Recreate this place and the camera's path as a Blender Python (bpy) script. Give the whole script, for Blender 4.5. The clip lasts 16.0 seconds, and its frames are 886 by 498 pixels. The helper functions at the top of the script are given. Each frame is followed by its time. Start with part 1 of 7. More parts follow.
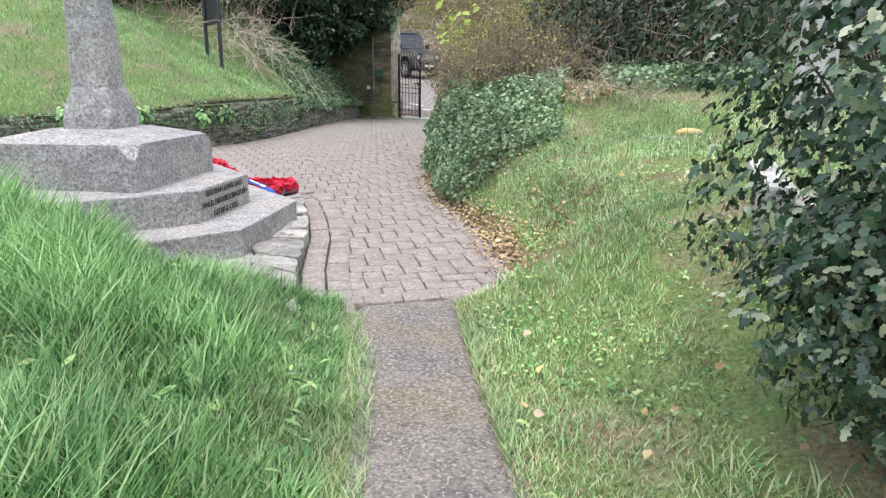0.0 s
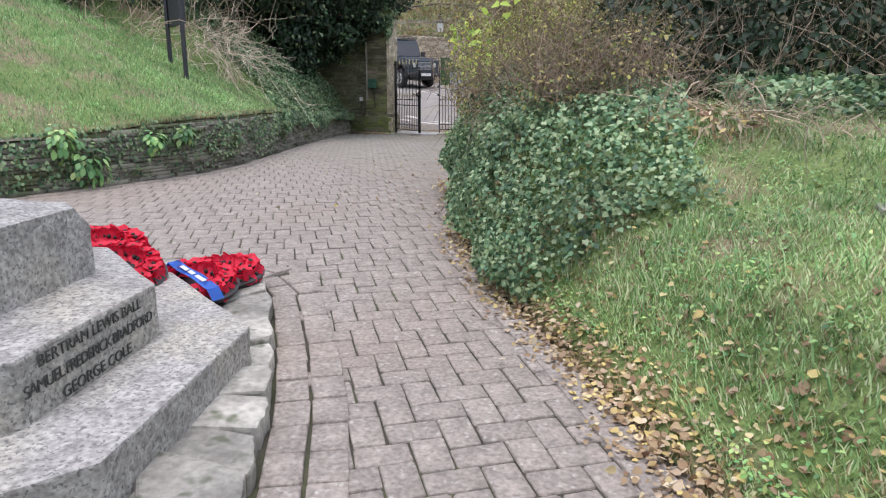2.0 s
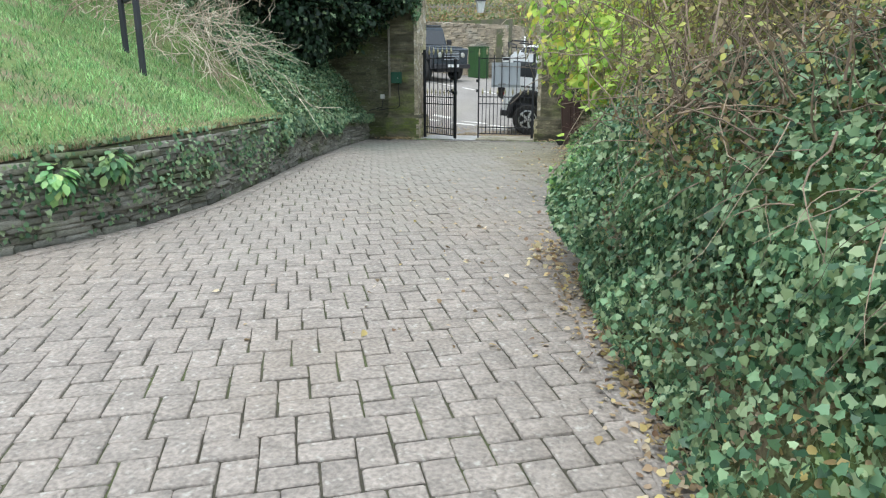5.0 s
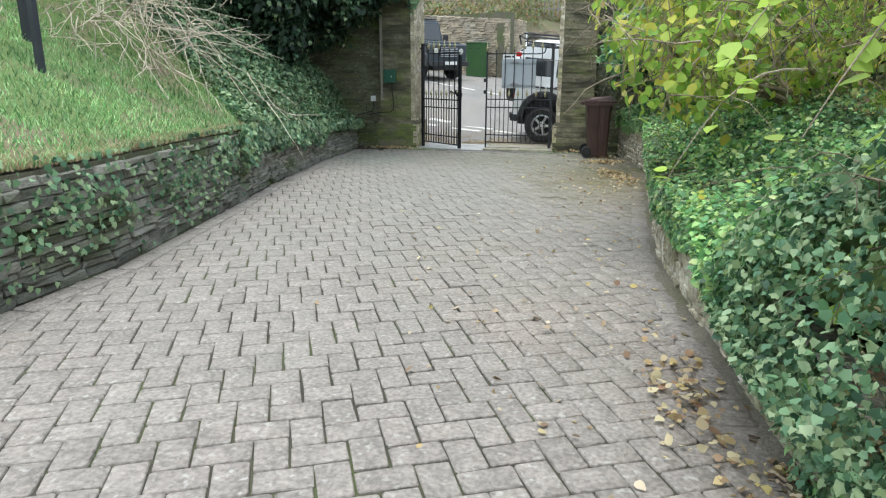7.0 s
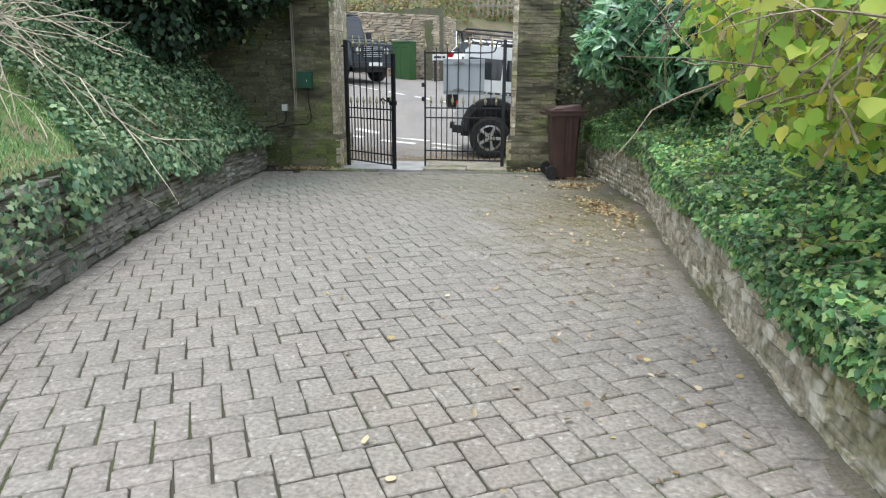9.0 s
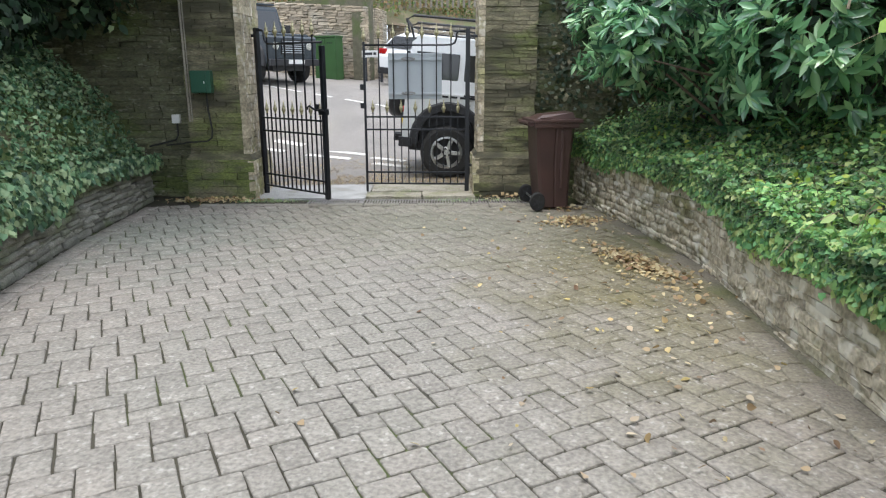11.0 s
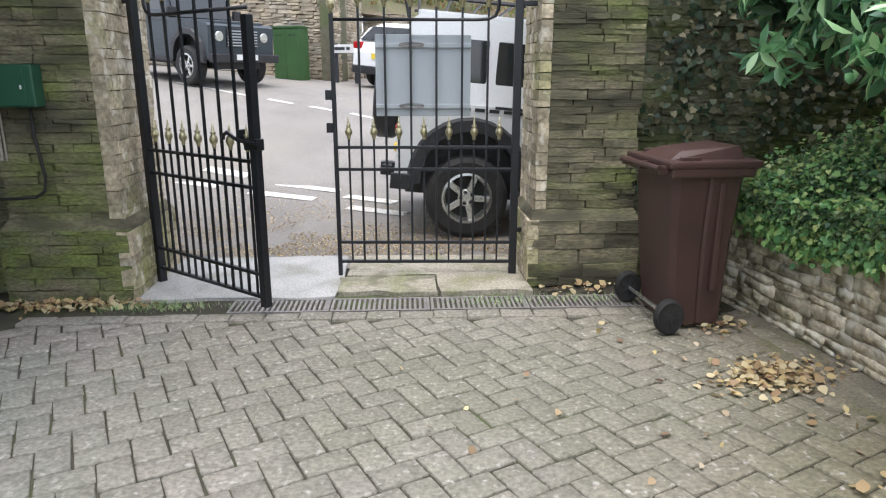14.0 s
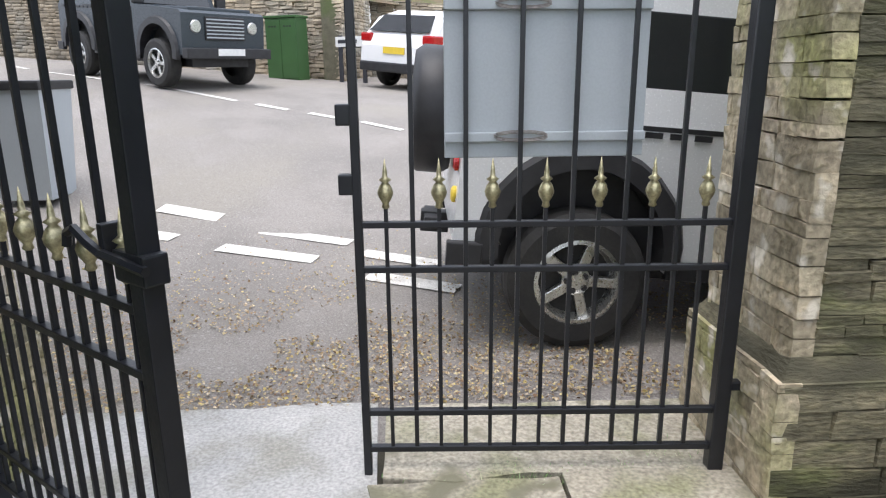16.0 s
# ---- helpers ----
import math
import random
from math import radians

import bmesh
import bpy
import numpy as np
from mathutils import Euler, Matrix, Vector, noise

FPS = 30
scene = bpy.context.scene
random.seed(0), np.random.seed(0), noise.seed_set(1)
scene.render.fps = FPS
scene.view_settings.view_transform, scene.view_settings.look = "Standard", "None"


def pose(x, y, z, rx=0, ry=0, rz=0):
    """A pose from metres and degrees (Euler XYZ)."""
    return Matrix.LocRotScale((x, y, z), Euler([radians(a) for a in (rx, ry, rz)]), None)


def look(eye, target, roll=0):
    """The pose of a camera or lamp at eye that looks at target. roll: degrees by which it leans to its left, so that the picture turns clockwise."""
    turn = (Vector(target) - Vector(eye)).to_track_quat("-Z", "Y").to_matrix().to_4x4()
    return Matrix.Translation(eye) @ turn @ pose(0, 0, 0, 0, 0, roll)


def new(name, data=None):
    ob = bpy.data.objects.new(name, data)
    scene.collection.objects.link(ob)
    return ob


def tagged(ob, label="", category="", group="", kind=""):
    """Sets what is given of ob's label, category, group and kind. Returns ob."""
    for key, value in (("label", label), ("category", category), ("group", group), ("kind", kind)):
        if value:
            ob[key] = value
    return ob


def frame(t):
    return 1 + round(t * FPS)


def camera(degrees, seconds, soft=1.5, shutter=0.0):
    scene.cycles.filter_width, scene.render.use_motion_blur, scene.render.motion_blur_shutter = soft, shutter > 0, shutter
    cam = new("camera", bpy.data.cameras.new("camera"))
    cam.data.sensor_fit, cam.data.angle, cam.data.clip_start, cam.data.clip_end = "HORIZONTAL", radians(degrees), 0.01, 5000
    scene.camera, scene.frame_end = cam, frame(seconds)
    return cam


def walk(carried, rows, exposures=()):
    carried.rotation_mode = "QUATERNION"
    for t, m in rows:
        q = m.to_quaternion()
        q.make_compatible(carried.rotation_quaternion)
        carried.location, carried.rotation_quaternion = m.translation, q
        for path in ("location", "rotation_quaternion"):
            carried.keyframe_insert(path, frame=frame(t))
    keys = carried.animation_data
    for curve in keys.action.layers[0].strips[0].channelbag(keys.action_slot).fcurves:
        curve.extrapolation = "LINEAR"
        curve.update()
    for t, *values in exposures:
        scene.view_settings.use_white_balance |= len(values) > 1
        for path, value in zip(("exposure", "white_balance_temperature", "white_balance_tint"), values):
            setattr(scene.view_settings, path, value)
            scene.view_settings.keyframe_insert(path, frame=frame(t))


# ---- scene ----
cam = camera(67.9, 16.0, 1.2)
PATH = [
    (0, (5.332, -21.603, 1.328), (4.888, -19.72, 0.823), 0.5),
    (0.5, (5.107, -21.019, 1.342), (4.668, -19.134, 0.84), 0.5),
    (1, (4.878, -20.424, 1.363), (4.446, -18.536, 0.864), 0.5),
    (1.5, (4.629, -19.822, 1.38), (4.199, -17.933, 0.885), 0.5),
    (2, (4.376, -19.236, 1.393), (3.961, -17.34, 0.91), 0.5),
    (2.5, (4.108, -18.682, 1.398), (3.683, -16.79, 0.908), 0.4),
    (3, (3.866, -18.109, 1.41), (3.439, -16.219, 0.914), 0.2),
    (3.5, (3.634, -17.526, 1.425), (3.201, -15.638, 0.928), 0.5),
    (4, (3.394, -16.941, 1.442), (2.95, -15.055, 0.945), 0.4),
    (4.5, (3.165, -16.36, 1.456), (2.713, -14.478, 0.95), 0.1),
    (7, (2.122, -13.497, 1.46), (1.704, -11.609, 0.947), 0.3),
    (7.5, (1.952, -12.894, 1.467), (1.605, -10.994, 0.95), 0.3),
    (8, (1.784, -12.296, 1.476), (1.507, -10.383, 0.961), 0.3),
    (8.5, (1.608, -11.692, 1.482), (1.379, -9.772, 0.97), 0.4),
    (9, (1.423, -11.082, 1.491), (1.232, -9.157, 0.983), 0.3),
    (11.5, (0.798, -7.92, 1.498), (0.87, -5.987, 0.986), 0.1),
    (12, (0.731, -7.292, 1.497), (0.829, -5.361, 0.985), 0.2),
    (12.5, (0.679, -6.666, 1.496), (0.78, -4.735, 0.985), 0.2),
    (13, (0.634, -6.047, 1.493), (0.74, -4.116, 0.984), 0.2),
    (13.5, (0.582, -5.43, 1.49), (0.686, -3.499, 0.983), 0.2),
    (14, (0.521, -4.783, 1.485), (0.627, -2.851, 0.975), 0.1),
    (14.5, (0.457, -4.108, 1.478), (0.564, -2.179, 0.96), -0.1),
    (15, (0.381, -3.436, 1.474), (0.486, -1.508, 0.951), -0.2),
    (15.5, (0.289, -2.78, 1.474), (0.4, -0.853, 0.949), -0.2),
    (16, (0.185, -2.146, 1.48), (0.282, -0.217, 0.963), -0.5),
]
EXPOSURES = [(0.0, 1.02, 6330, 16), (1.0, 0.81, 6300, 18), (2.0, 0.70, 6300, 17), (3.0, 0.8, 6300, 14), (3.6, 0.86, 6300, 10), (4.5, 0.95, 6150, 4), (7.0, 0.97, 6150, 4), (8.0, 0.97, 6150, 6), (9.0, 0.97, 6200, 8), (11.5, 1.07, 6280, 10), (13.5, 1.22, 6350, 12), (15.0, 1.2, 6350, 13), (16.0, 1.15, 6350, 13)]
walk(cam, [(t, look(eye, aim, roll)) for t, eye, aim, roll in PATH], EXPOSURES)

# ---- light ----
world = bpy.data.worlds.new("world")
scene.world = world
world.use_nodes = True
wn = world.node_tree
sky = wn.nodes.new("ShaderNodeTexSky")
sky.sky_type = "NISHITA"
sky.sun_disc = False
sky.sun_elevation, sky.sun_rotation = radians(80), radians(200)
sky.dust_density, sky.air_density, sky.ozone_density = 4.0, 1.0, 1.0
wash = wn.nodes.new("ShaderNodeMixRGB")
wash.inputs[0].default_value = 0.72
wash.inputs[2].default_value = (6.2, 6.6, 7.2, 1)
wn.links.new(sky.outputs[0], wash.inputs[1])
wn.links.new(wash.outputs[0], wn.nodes["Background"].inputs[0])
wn.nodes["Background"].inputs[1].default_value = 0.15
sun_data = bpy.data.lights.new("sun", "SUN")
sun_data.energy, sun_data.angle, sun_data.color = 1.2, radians(40), (1.0, 0.98, 0.95)
sun = new("sun", sun_data)
sun.matrix_world = look((-2, -13, 30), (0, -8, 0))


# ---- materials ----
def material(name, base, other, size=6.0, rough=0.8, bump=0.3, fine=60.0, third=None, patch=0.8, island=0.0, metal=0.0, spec=0.4, obj=0.0, stretch=(1, 1, 1), through_light=0.0, bump_size=None, speck=None, grain=0.24, stain_shade_zones=()):
    """Two tones mixed by noise at two scales, a third in patches, relief, and a shift of value from piece to piece."""
    m = bpy.data.materials.new(name)
    m.use_nodes = True
    t = m.node_tree
    N, Lk = t.nodes, t.links
    p = N["Principled BSDF"]
    geo = N.new("ShaderNodeNewGeometry")
    mp = N.new("ShaderNodeMapping")
    mp.inputs["Scale"].default_value = stretch
    Lk.new(geo.outputs["Position"], mp.inputs[0])

    def noise_node(scale, detail):
        n = N.new("ShaderNodeTexNoise")
        n.inputs["Scale"].default_value, n.inputs["Detail"].default_value = scale, detail
        Lk.new(mp.outputs[0], n.inputs["Vector"])
        return n

    def ramp(src, lo, hi):
        r = N.new("ShaderNodeMapRange")
        r.inputs[1].default_value, r.inputs[2].default_value = lo, hi
        Lk.new(src, r.inputs[0])
        return r.outputs[0]

    def mix(fac, a, b, kind="MIX"):
        x = N.new("ShaderNodeMixRGB")
        x.blend_type = kind
        for i, v in enumerate((fac, a, b)):
            if isinstance(v, bpy.types.NodeSocket):
                Lk.new(v, x.inputs[i])
            else:
                x.inputs[i].default_value = v if i == 0 else (*v, 1)
        return x.outputs[0]

    big, small = noise_node(size, 4), noise_node(fine, 3)
    col = mix(ramp(big.outputs[0], 0.35, 0.65), base, other)
    if third:
        col = mix(ramp(noise_node(patch, 5).outputs[0], 0.5, 0.66), col, third)
    for tone, cx, cy, rx, ry in stain_shade_zones:
        off = N.new("ShaderNodeVectorMath")
        off.operation = "MULTIPLY_ADD"
        off.inputs[1].default_value, off.inputs[2].default_value = (1 / rx, 1 / ry, 0), (-cx / rx, -cy / ry, 0)
        Lk.new(geo.outputs["Position"], off.inputs[0])
        far_off = N.new("ShaderNodeVectorMath")
        far_off.operation = "LENGTH"
        Lk.new(off.outputs[0], far_off.inputs[0])
        wob = N.new("ShaderNodeMath")
        wob.operation = "MULTIPLY_ADD"
        wob.inputs[1].default_value = 1.3
        Lk.new(noise_node(2.2, 6).outputs[0], wob.inputs[0])
        Lk.new(far_off.outputs["Value"], wob.inputs[2])
        col = mix(ramp(wob.outputs[0], 1.75, 0.75), col, tone)
    col = mix(ramp(small.outputs[0], 0.3, 0.7), mix(1.0, col, (1 - grain,) * 3, "MULTIPLY"), mix(1.0, col, (1 + grain,) * 3, "MULTIPLY"))
    if speck:
        tone, scale, lo, hi = speck
        col = mix(ramp(noise_node(scale, 2).outputs[0], lo, hi), col, tone)
    for amount, socket in ((island, geo.outputs["Random Per Island"]), (obj, N.new("ShaderNodeObjectInfo").outputs["Random"])):
        if amount:
            r = N.new("ShaderNodeMapRange")
            r.inputs[3].default_value, r.inputs[4].default_value = 1 - amount, 1 + amount
            Lk.new(socket, r.inputs[0])
            x = N.new("ShaderNodeVectorMath")
            x.operation = "SCALE"
            Lk.new(col, x.inputs[0])
            Lk.new(r.outputs[0], x.inputs["Scale"])
            col = x.outputs[0]
    Lk.new(col, p.inputs["Base Color"])
    Lk.new(ramp_out(N, Lk, small.outputs[0], rough - 0.12, min(1, rough + 0.1)), p.inputs["Roughness"])
    p.inputs["Metallic"].default_value = metal
    p.inputs["Specular IOR Level"].default_value = spec
    if bump:
        b = N.new("ShaderNodeBump")
        b.inputs["Strength"].default_value, b.inputs["Distance"].default_value = bump, 0.01
        Lk.new(noise_node(bump_size or fine, 4).outputs[0], b.inputs["Height"])
        Lk.new(b.outputs[0], p.inputs["Normal"])
    if through_light:
        tr = N.new("ShaderNodeBsdfTranslucent")
        Lk.new(col, tr.inputs[0])
        ms = N.new("ShaderNodeMixShader")
        ms.inputs[0].default_value = through_light
        Lk.new(p.outputs[0], ms.inputs[1])
        Lk.new(tr.outputs[0], ms.inputs[2])
        Lk.new(ms.outputs[0], N["Material Output"].inputs[0])
    return m


def ramp_out(N, Lk, src, lo, hi):
    r = N.new("ShaderNodeMapRange")
    r.inputs[3].default_value, r.inputs[4].default_value = lo, hi
    Lk.new(src, r.inputs[0])
    return r.outputs[0]


def leaf_material(name, tones, rough=0.5, light=0.35, spec=0.4):
    """Leaf tones picked leaf by leaf."""
    m = bpy.data.materials.new(name)
    m.use_nodes = True
    N, Lk = m.node_tree.nodes, m.node_tree.links
    p = N["Principled BSDF"]
    geo = N.new("ShaderNodeNewGeometry")
    r = N.new("ShaderNodeValToRGB")
    while len(r.color_ramp.elements) < len(tones):
        r.color_ramp.elements.new(0.5)
    for i, c in enumerate(tones):
        r.color_ramp.elements[i].position = i / max(1, len(tones) - 1)
        r.color_ramp.elements[i].color = (*c, 1)
    Lk.new(geo.outputs["Random Per Island"], r.inputs[0])
    n = N.new("ShaderNodeTexNoise")
    n.inputs["Scale"].default_value = 1.3
    Lk.new(geo.outputs["Position"], n.inputs["Vector"])
    k = N.new("ShaderNodeMapRange")
    k.inputs[1].default_value, k.inputs[2].default_value, k.inputs[3].default_value, k.inputs[4].default_value = 0.3, 0.7, 0.65, 1.35
    Lk.new(n.outputs[0], k.inputs[0])
    x = N.new("ShaderNodeVectorMath")
    x.operation = "SCALE"
    Lk.new(r.outputs[0], x.inputs[0])
    Lk.new(k.outputs[0], x.inputs["Scale"])
    Lk.new(x.outputs[0], p.inputs["Base Color"])
    p.inputs["Roughness"].default_value = rough
    p.inputs["Specular IOR Level"].default_value = spec
    tr = N.new("ShaderNodeBsdfTranslucent")
    Lk.new(x.outputs[0], tr.inputs[0])
    ms = N.new("ShaderNodeMixShader")
    ms.inputs[0].default_value = light
    Lk.new(p.outputs[0], ms.inputs[1])
    Lk.new(tr.outputs[0], ms.inputs[2])
    Lk.new(ms.outputs[0], N["Material Output"].inputs[0])
    return m


# The last zone, grey left of the gate, puts shade into the colour.
PAVER = material("paver_concrete", (0.285, 0.248, 0.217), (0.22, 0.194, 0.171), 11.0, 0.82, 1.0, 48, third=(0.252, 0.214, 0.178), patch=0.45, island=0.08, obj=0.08, speck=((0.40, 0.375, 0.335), 30, 0.60, 0.76), grain=0.29, stain_shade_zones=(((0.238, 0.222, 0.192), 0.3, -5.0, 3.6, 6.4), ((0.155, 0.135, 0.068), 2.5, -3.2, 1.6, 3.4), ((0.19, 0.182, 0.14), 0.8, -1.7, 2.6, 1.9), ((0.19, 0.195, 0.165), -1.7, -2.3, 1.2, 1.7)))
SAND = material("joint_sand", (0.045, 0.042, 0.03), (0.07, 0.063, 0.045), 5, 0.95, 0.4, 150, third=(0.08, 0.10, 0.035), patch=1.2)
ASPHALT = material("path_asphalt", (0.185, 0.165, 0.145), (0.13, 0.118, 0.105), 5.0, 0.92, 1.0, 55, third=(0.17, 0.145, 0.10), patch=2.4, speck=((0.32, 0.29, 0.25), 70, 0.55, 0.66), grain=0.45)
ROAD = material("road_asphalt", (0.24, 0.22, 0.20), (0.185, 0.17, 0.155), 1.2, 0.85, 0.6, 110, third=(0.24, 0.22, 0.19), patch=0.6, speck=((0.33, 0.315, 0.29), 60, 0.58, 0.7), grain=0.3)
PAINT = material("road_paint", (0.7, 0.68, 0.63), (0.5, 0.48, 0.44), 9, 0.8, 0.2, 120)
GRANITE = material("granite", (0.375, 0.365, 0.345), (0.28, 0.27, 0.255), 8, 0.88, 1.0, 42, third=(0.38, 0.36, 0.31), patch=1.6, speck=((0.15, 0.148, 0.142), 75, 0.56, 0.66), grain=0.38)
SLATE = material("slate_rubble", (0.165, 0.16, 0.13), (0.24, 0.23, 0.195), 6, 0.85, 0.7, 45, third=(0.085, 0.105, 0.045), patch=1.3, island=0.3, obj=0.3, stretch=(1, 1, 2.5))
PILLAR = material("pillar_slate", (0.215, 0.19, 0.12), (0.135, 0.122, 0.08), 7, 0.9, 1.0, 26, third=(0.145, 0.165, 0.055), patch=1.1, island=0.24, obj=0.24, stretch=(1, 1, 3.2), grain=0.36, speck=((0.075, 0.07, 0.045), 1.7, 0.46, 0.62))
MOSSY = material("mossy_slate", (0.15, 0.18, 0.05), (0.10, 0.115, 0.05), 6, 0.95, 1.0, 40, third=(0.17, 0.155, 0.10), patch=2.4, island=0.12, obj=0.12, stretch=(1, 1, 2.2), grain=0.36)
MORTAR = material("mortar", (0.155, 0.14, 0.098), (0.11, 0.104, 0.07), 8, 0.95, 0.6, 60, third=(0.10, 0.12, 0.05), patch=1.5)
# Algae green, darkened to put the gate corner's tree shade into the colour.
SHADEDMOSS = material("algae_and_shade_slate", (0.13, 0.13, 0.075), (0.085, 0.085, 0.055), 5, 0.92, 1.0, 26, third=(0.10, 0.125, 0.04), patch=1.1, island=0.25, obj=0.25, stretch=(1, 1, 2.6), grain=0.36, speck=((0.24, 0.225, 0.17), 12, 0.62, 0.72))
LIMEMORTAR = material("lime_mortar", (0.52, 0.47, 0.37), (0.36, 0.32, 0.24), 9, 0.95, 0.9, 40, third=(0.24, 0.24, 0.13), patch=1.8, grain=0.3, speck=((0.66, 0.62, 0.54), 6, 0.50, 0.60))
SILT = material("silt", (0.20, 0.175, 0.135), (0.15, 0.135, 0.10), 3, 0.9, 0.7, 70, third=(0.13, 0.13, 0.06), patch=1.3, grain=0.32)
PALE = material("pale_quoin", (0.44, 0.37, 0.26), (0.30, 0.26, 0.18), 8, 0.88, 1.0, 35, third=(0.30, 0.29, 0.13), patch=1.8, island=0.26, obj=0.26, grain=0.34, speck=((0.60, 0.55, 0.45), 9, 0.56, 0.66))
RUBBLE = material("lime_rubble", (0.52, 0.46, 0.35), (0.31, 0.27, 0.19), 9, 0.92, 1.0, 30, third=(0.22, 0.21, 0.10), patch=1.5, island=0.22, obj=0.22, speck=((0.62, 0.58, 0.48), 7, 0.52, 0.62), grain=0.36)
FARSTONE = material("far_wall_stone", (0.40, 0.33, 0.235), (0.30, 0.255, 0.19), 3, 0.9, 0.6, 30, third=(0.34, 0.32, 0.27), patch=0.8, island=0.3, obj=0.3)
SLABSTONE = material("slate_slab", (0.33, 0.315, 0.28), (0.215, 0.205, 0.18), 7, 0.88, 1.0, 30, third=(0.42, 0.40, 0.35), patch=2.6, obj=0.25, speck=((0.12, 0.13, 0.09), 10, 0.58, 0.7))
SILLSTONE = material("sill_stone", (0.42, 0.38, 0.30), (0.33, 0.30, 0.24), 3, 0.8, 0.4, 60, third=(0.27, 0.265, 0.16), patch=3.0, obj=0.12, speck=((0.20, 0.19, 0.13), 5, 0.56, 0.68), grain=0.34)
CONCRETE = material("white_concrete", (0.46, 0.45, 0.43), (0.37, 0.365, 0.35), 3, 0.8, 0.3, 70, third=(0.30, 0.29, 0.25), patch=2.5)
SOIL = material("bank_soil", (0.13, 0.105, 0.065), (0.10, 0.12, 0.045), 3, 0.95, 0.6, 40, third=(0.17, 0.13, 0.085), patch=1.2)
TURF = material("turf", (0.10, 0.16, 0.045), (0.15, 0.20, 0.065), 4.5, 0.95, 1.0, 50, third=(0.21, 0.165, 0.105), patch=1.6, grain=0.4)
IRON = material("black_gate_paint", (0.008, 0.009, 0.012), (0.012, 0.013, 0.017), 8, 0.38, 0.05, 90, spec=0.5, grain=0.04)
GOLD = material("gilt_finial", (0.50, 0.45, 0.27), (0.33, 0.30, 0.19), 40, 0.4, 0.2, 120, metal=0.75)
CASTIRON = material("drain_iron", (0.30, 0.28, 0.26), (0.22, 0.20, 0.19), 12, 0.6, 0.2, 90, metal=0.3)
BROWN = material("brown_bin_plastic", (0.075, 0.040, 0.034), (0.060, 0.034, 0.030), 3, 0.42, 0.05, 300, spec=0.45, grain=0.04)
RUBBER = material("black_rubber", (0.018, 0.018, 0.018), (0.03, 0.029, 0.027), 8, 0.75, 0.2, 60)
DARKPLASTIC = material("dark_plastic", (0.02, 0.02, 0.022), (0.03, 0.03, 0.032), 10, 0.5, 0.05, 90, grain=0.04)
GREENBOX = material("green_enamel", (0.018, 0.075, 0.045), (0.022, 0.085, 0.05), 5, 0.4, 0.03, 90, grain=0.04)
CABINET = material("cabinet_green", (0.045, 0.105, 0.035), (0.05, 0.12, 0.04), 2, 0.5, 0.05, 60, grain=0.04)
GREYMETAL = material("sign_aluminium", (0.42, 0.45, 0.47), (0.38, 0.41, 0.43), 1.5, 0.5, 0.03, 120, metal=0.15, grain=0.04)
CHROME = material("bright_metal", (0.6, 0.6, 0.58), (0.5, 0.5, 0.48), 10, 0.3, 0.03, 80, metal=0.9, grain=0.04)
SILVER = material("silver_car_paint", (0.76, 0.77, 0.77), (0.73, 0.74, 0.74), 2, 0.25, 0.0, 100, metal=0.1, grain=0.04)
DARKCAR = material("dark_car_paint", (0.035, 0.045, 0.055), (0.04, 0.05, 0.06), 2, 0.3, 0.0, 100, grain=0.04)
WHITECAR = material("white_car_paint", (0.78, 0.78, 0.77), (0.74, 0.74, 0.73), 2, 0.25, 0.0, 100, grain=0.04)
CARGLASS = material("tinted_glass", (0.02, 0.022, 0.024), (0.025, 0.028, 0.03), 2, 0.08, 0.0, 100, spec=0.8, grain=0.04)
REDLENS = material("red_lens", (0.45, 0.015, 0.015), (0.35, 0.01, 0.01), 20, 0.2, 0.0, 100, grain=0.04)
YELLOW = material("yellow_plate", (0.75, 0.55, 0.05), (0.7, 0.5, 0.05), 20, 0.5, 0.0, 100, grain=0.04)
WHITE = material("white_plastic", (0.75, 0.75, 0.72), (0.68, 0.68, 0.66), 20, 0.5, 0.0, 100, grain=0.04)
BARK = material("bark", (0.12, 0.09, 0.065), (0.19, 0.155, 0.115), 8, 0.9, 0.6, 50, island=0.35)
BROWNTWIG = material("brown_twig", (0.15, 0.11, 0.08), (0.27, 0.205, 0.145), 5, 0.85, 0.2, 60, island=0.5)
TWIG = material("dry_twig", (0.30, 0.235, 0.175), (0.43, 0.35, 0.265), 5, 0.85, 0.2, 60, island=0.45)
BONE = material("bleached_branch", (0.60, 0.52, 0.42), (0.44, 0.37, 0.29), 5, 0.85, 0.2, 60, island=0.3)
FENCE = material("weathered_fence", (0.30, 0.27, 0.22), (0.22, 0.20, 0.17), 5, 0.85, 0.3, 60, obj=0.2)
POPPY = material("poppy_paper", (0.74, 0.022, 0.06), (0.60, 0.012, 0.04), 30, 0.6, 0.1, 120, island=0.25, through_light=0.25)
BLACKEYE = material("poppy_eye", (0.015, 0.015, 0.015), (0.02, 0.025, 0.02), 20, 0.6, 0.1, 120)
RIBBON = material("blue_ribbon", (0.05, 0.17, 0.62), (0.06, 0.20, 0.68), 8, 0.45, 0.05, 120, grain=0.04)
LETTER = material("cut_lettering", (0.05, 0.05, 0.048), (0.07, 0.07, 0.065), 20, 0.9, 0.1, 90)
TAN = material("tan_stone", (0.52, 0.40, 0.16), (0.44, 0.33, 0.13), 6, 0.8, 0.3, 50)
SIGNPAINT = material("sign_back_paint", (0.03, 0.032, 0.038), (0.04, 0.042, 0.05), 4, 0.6, 0.05, 80, grain=0.04)
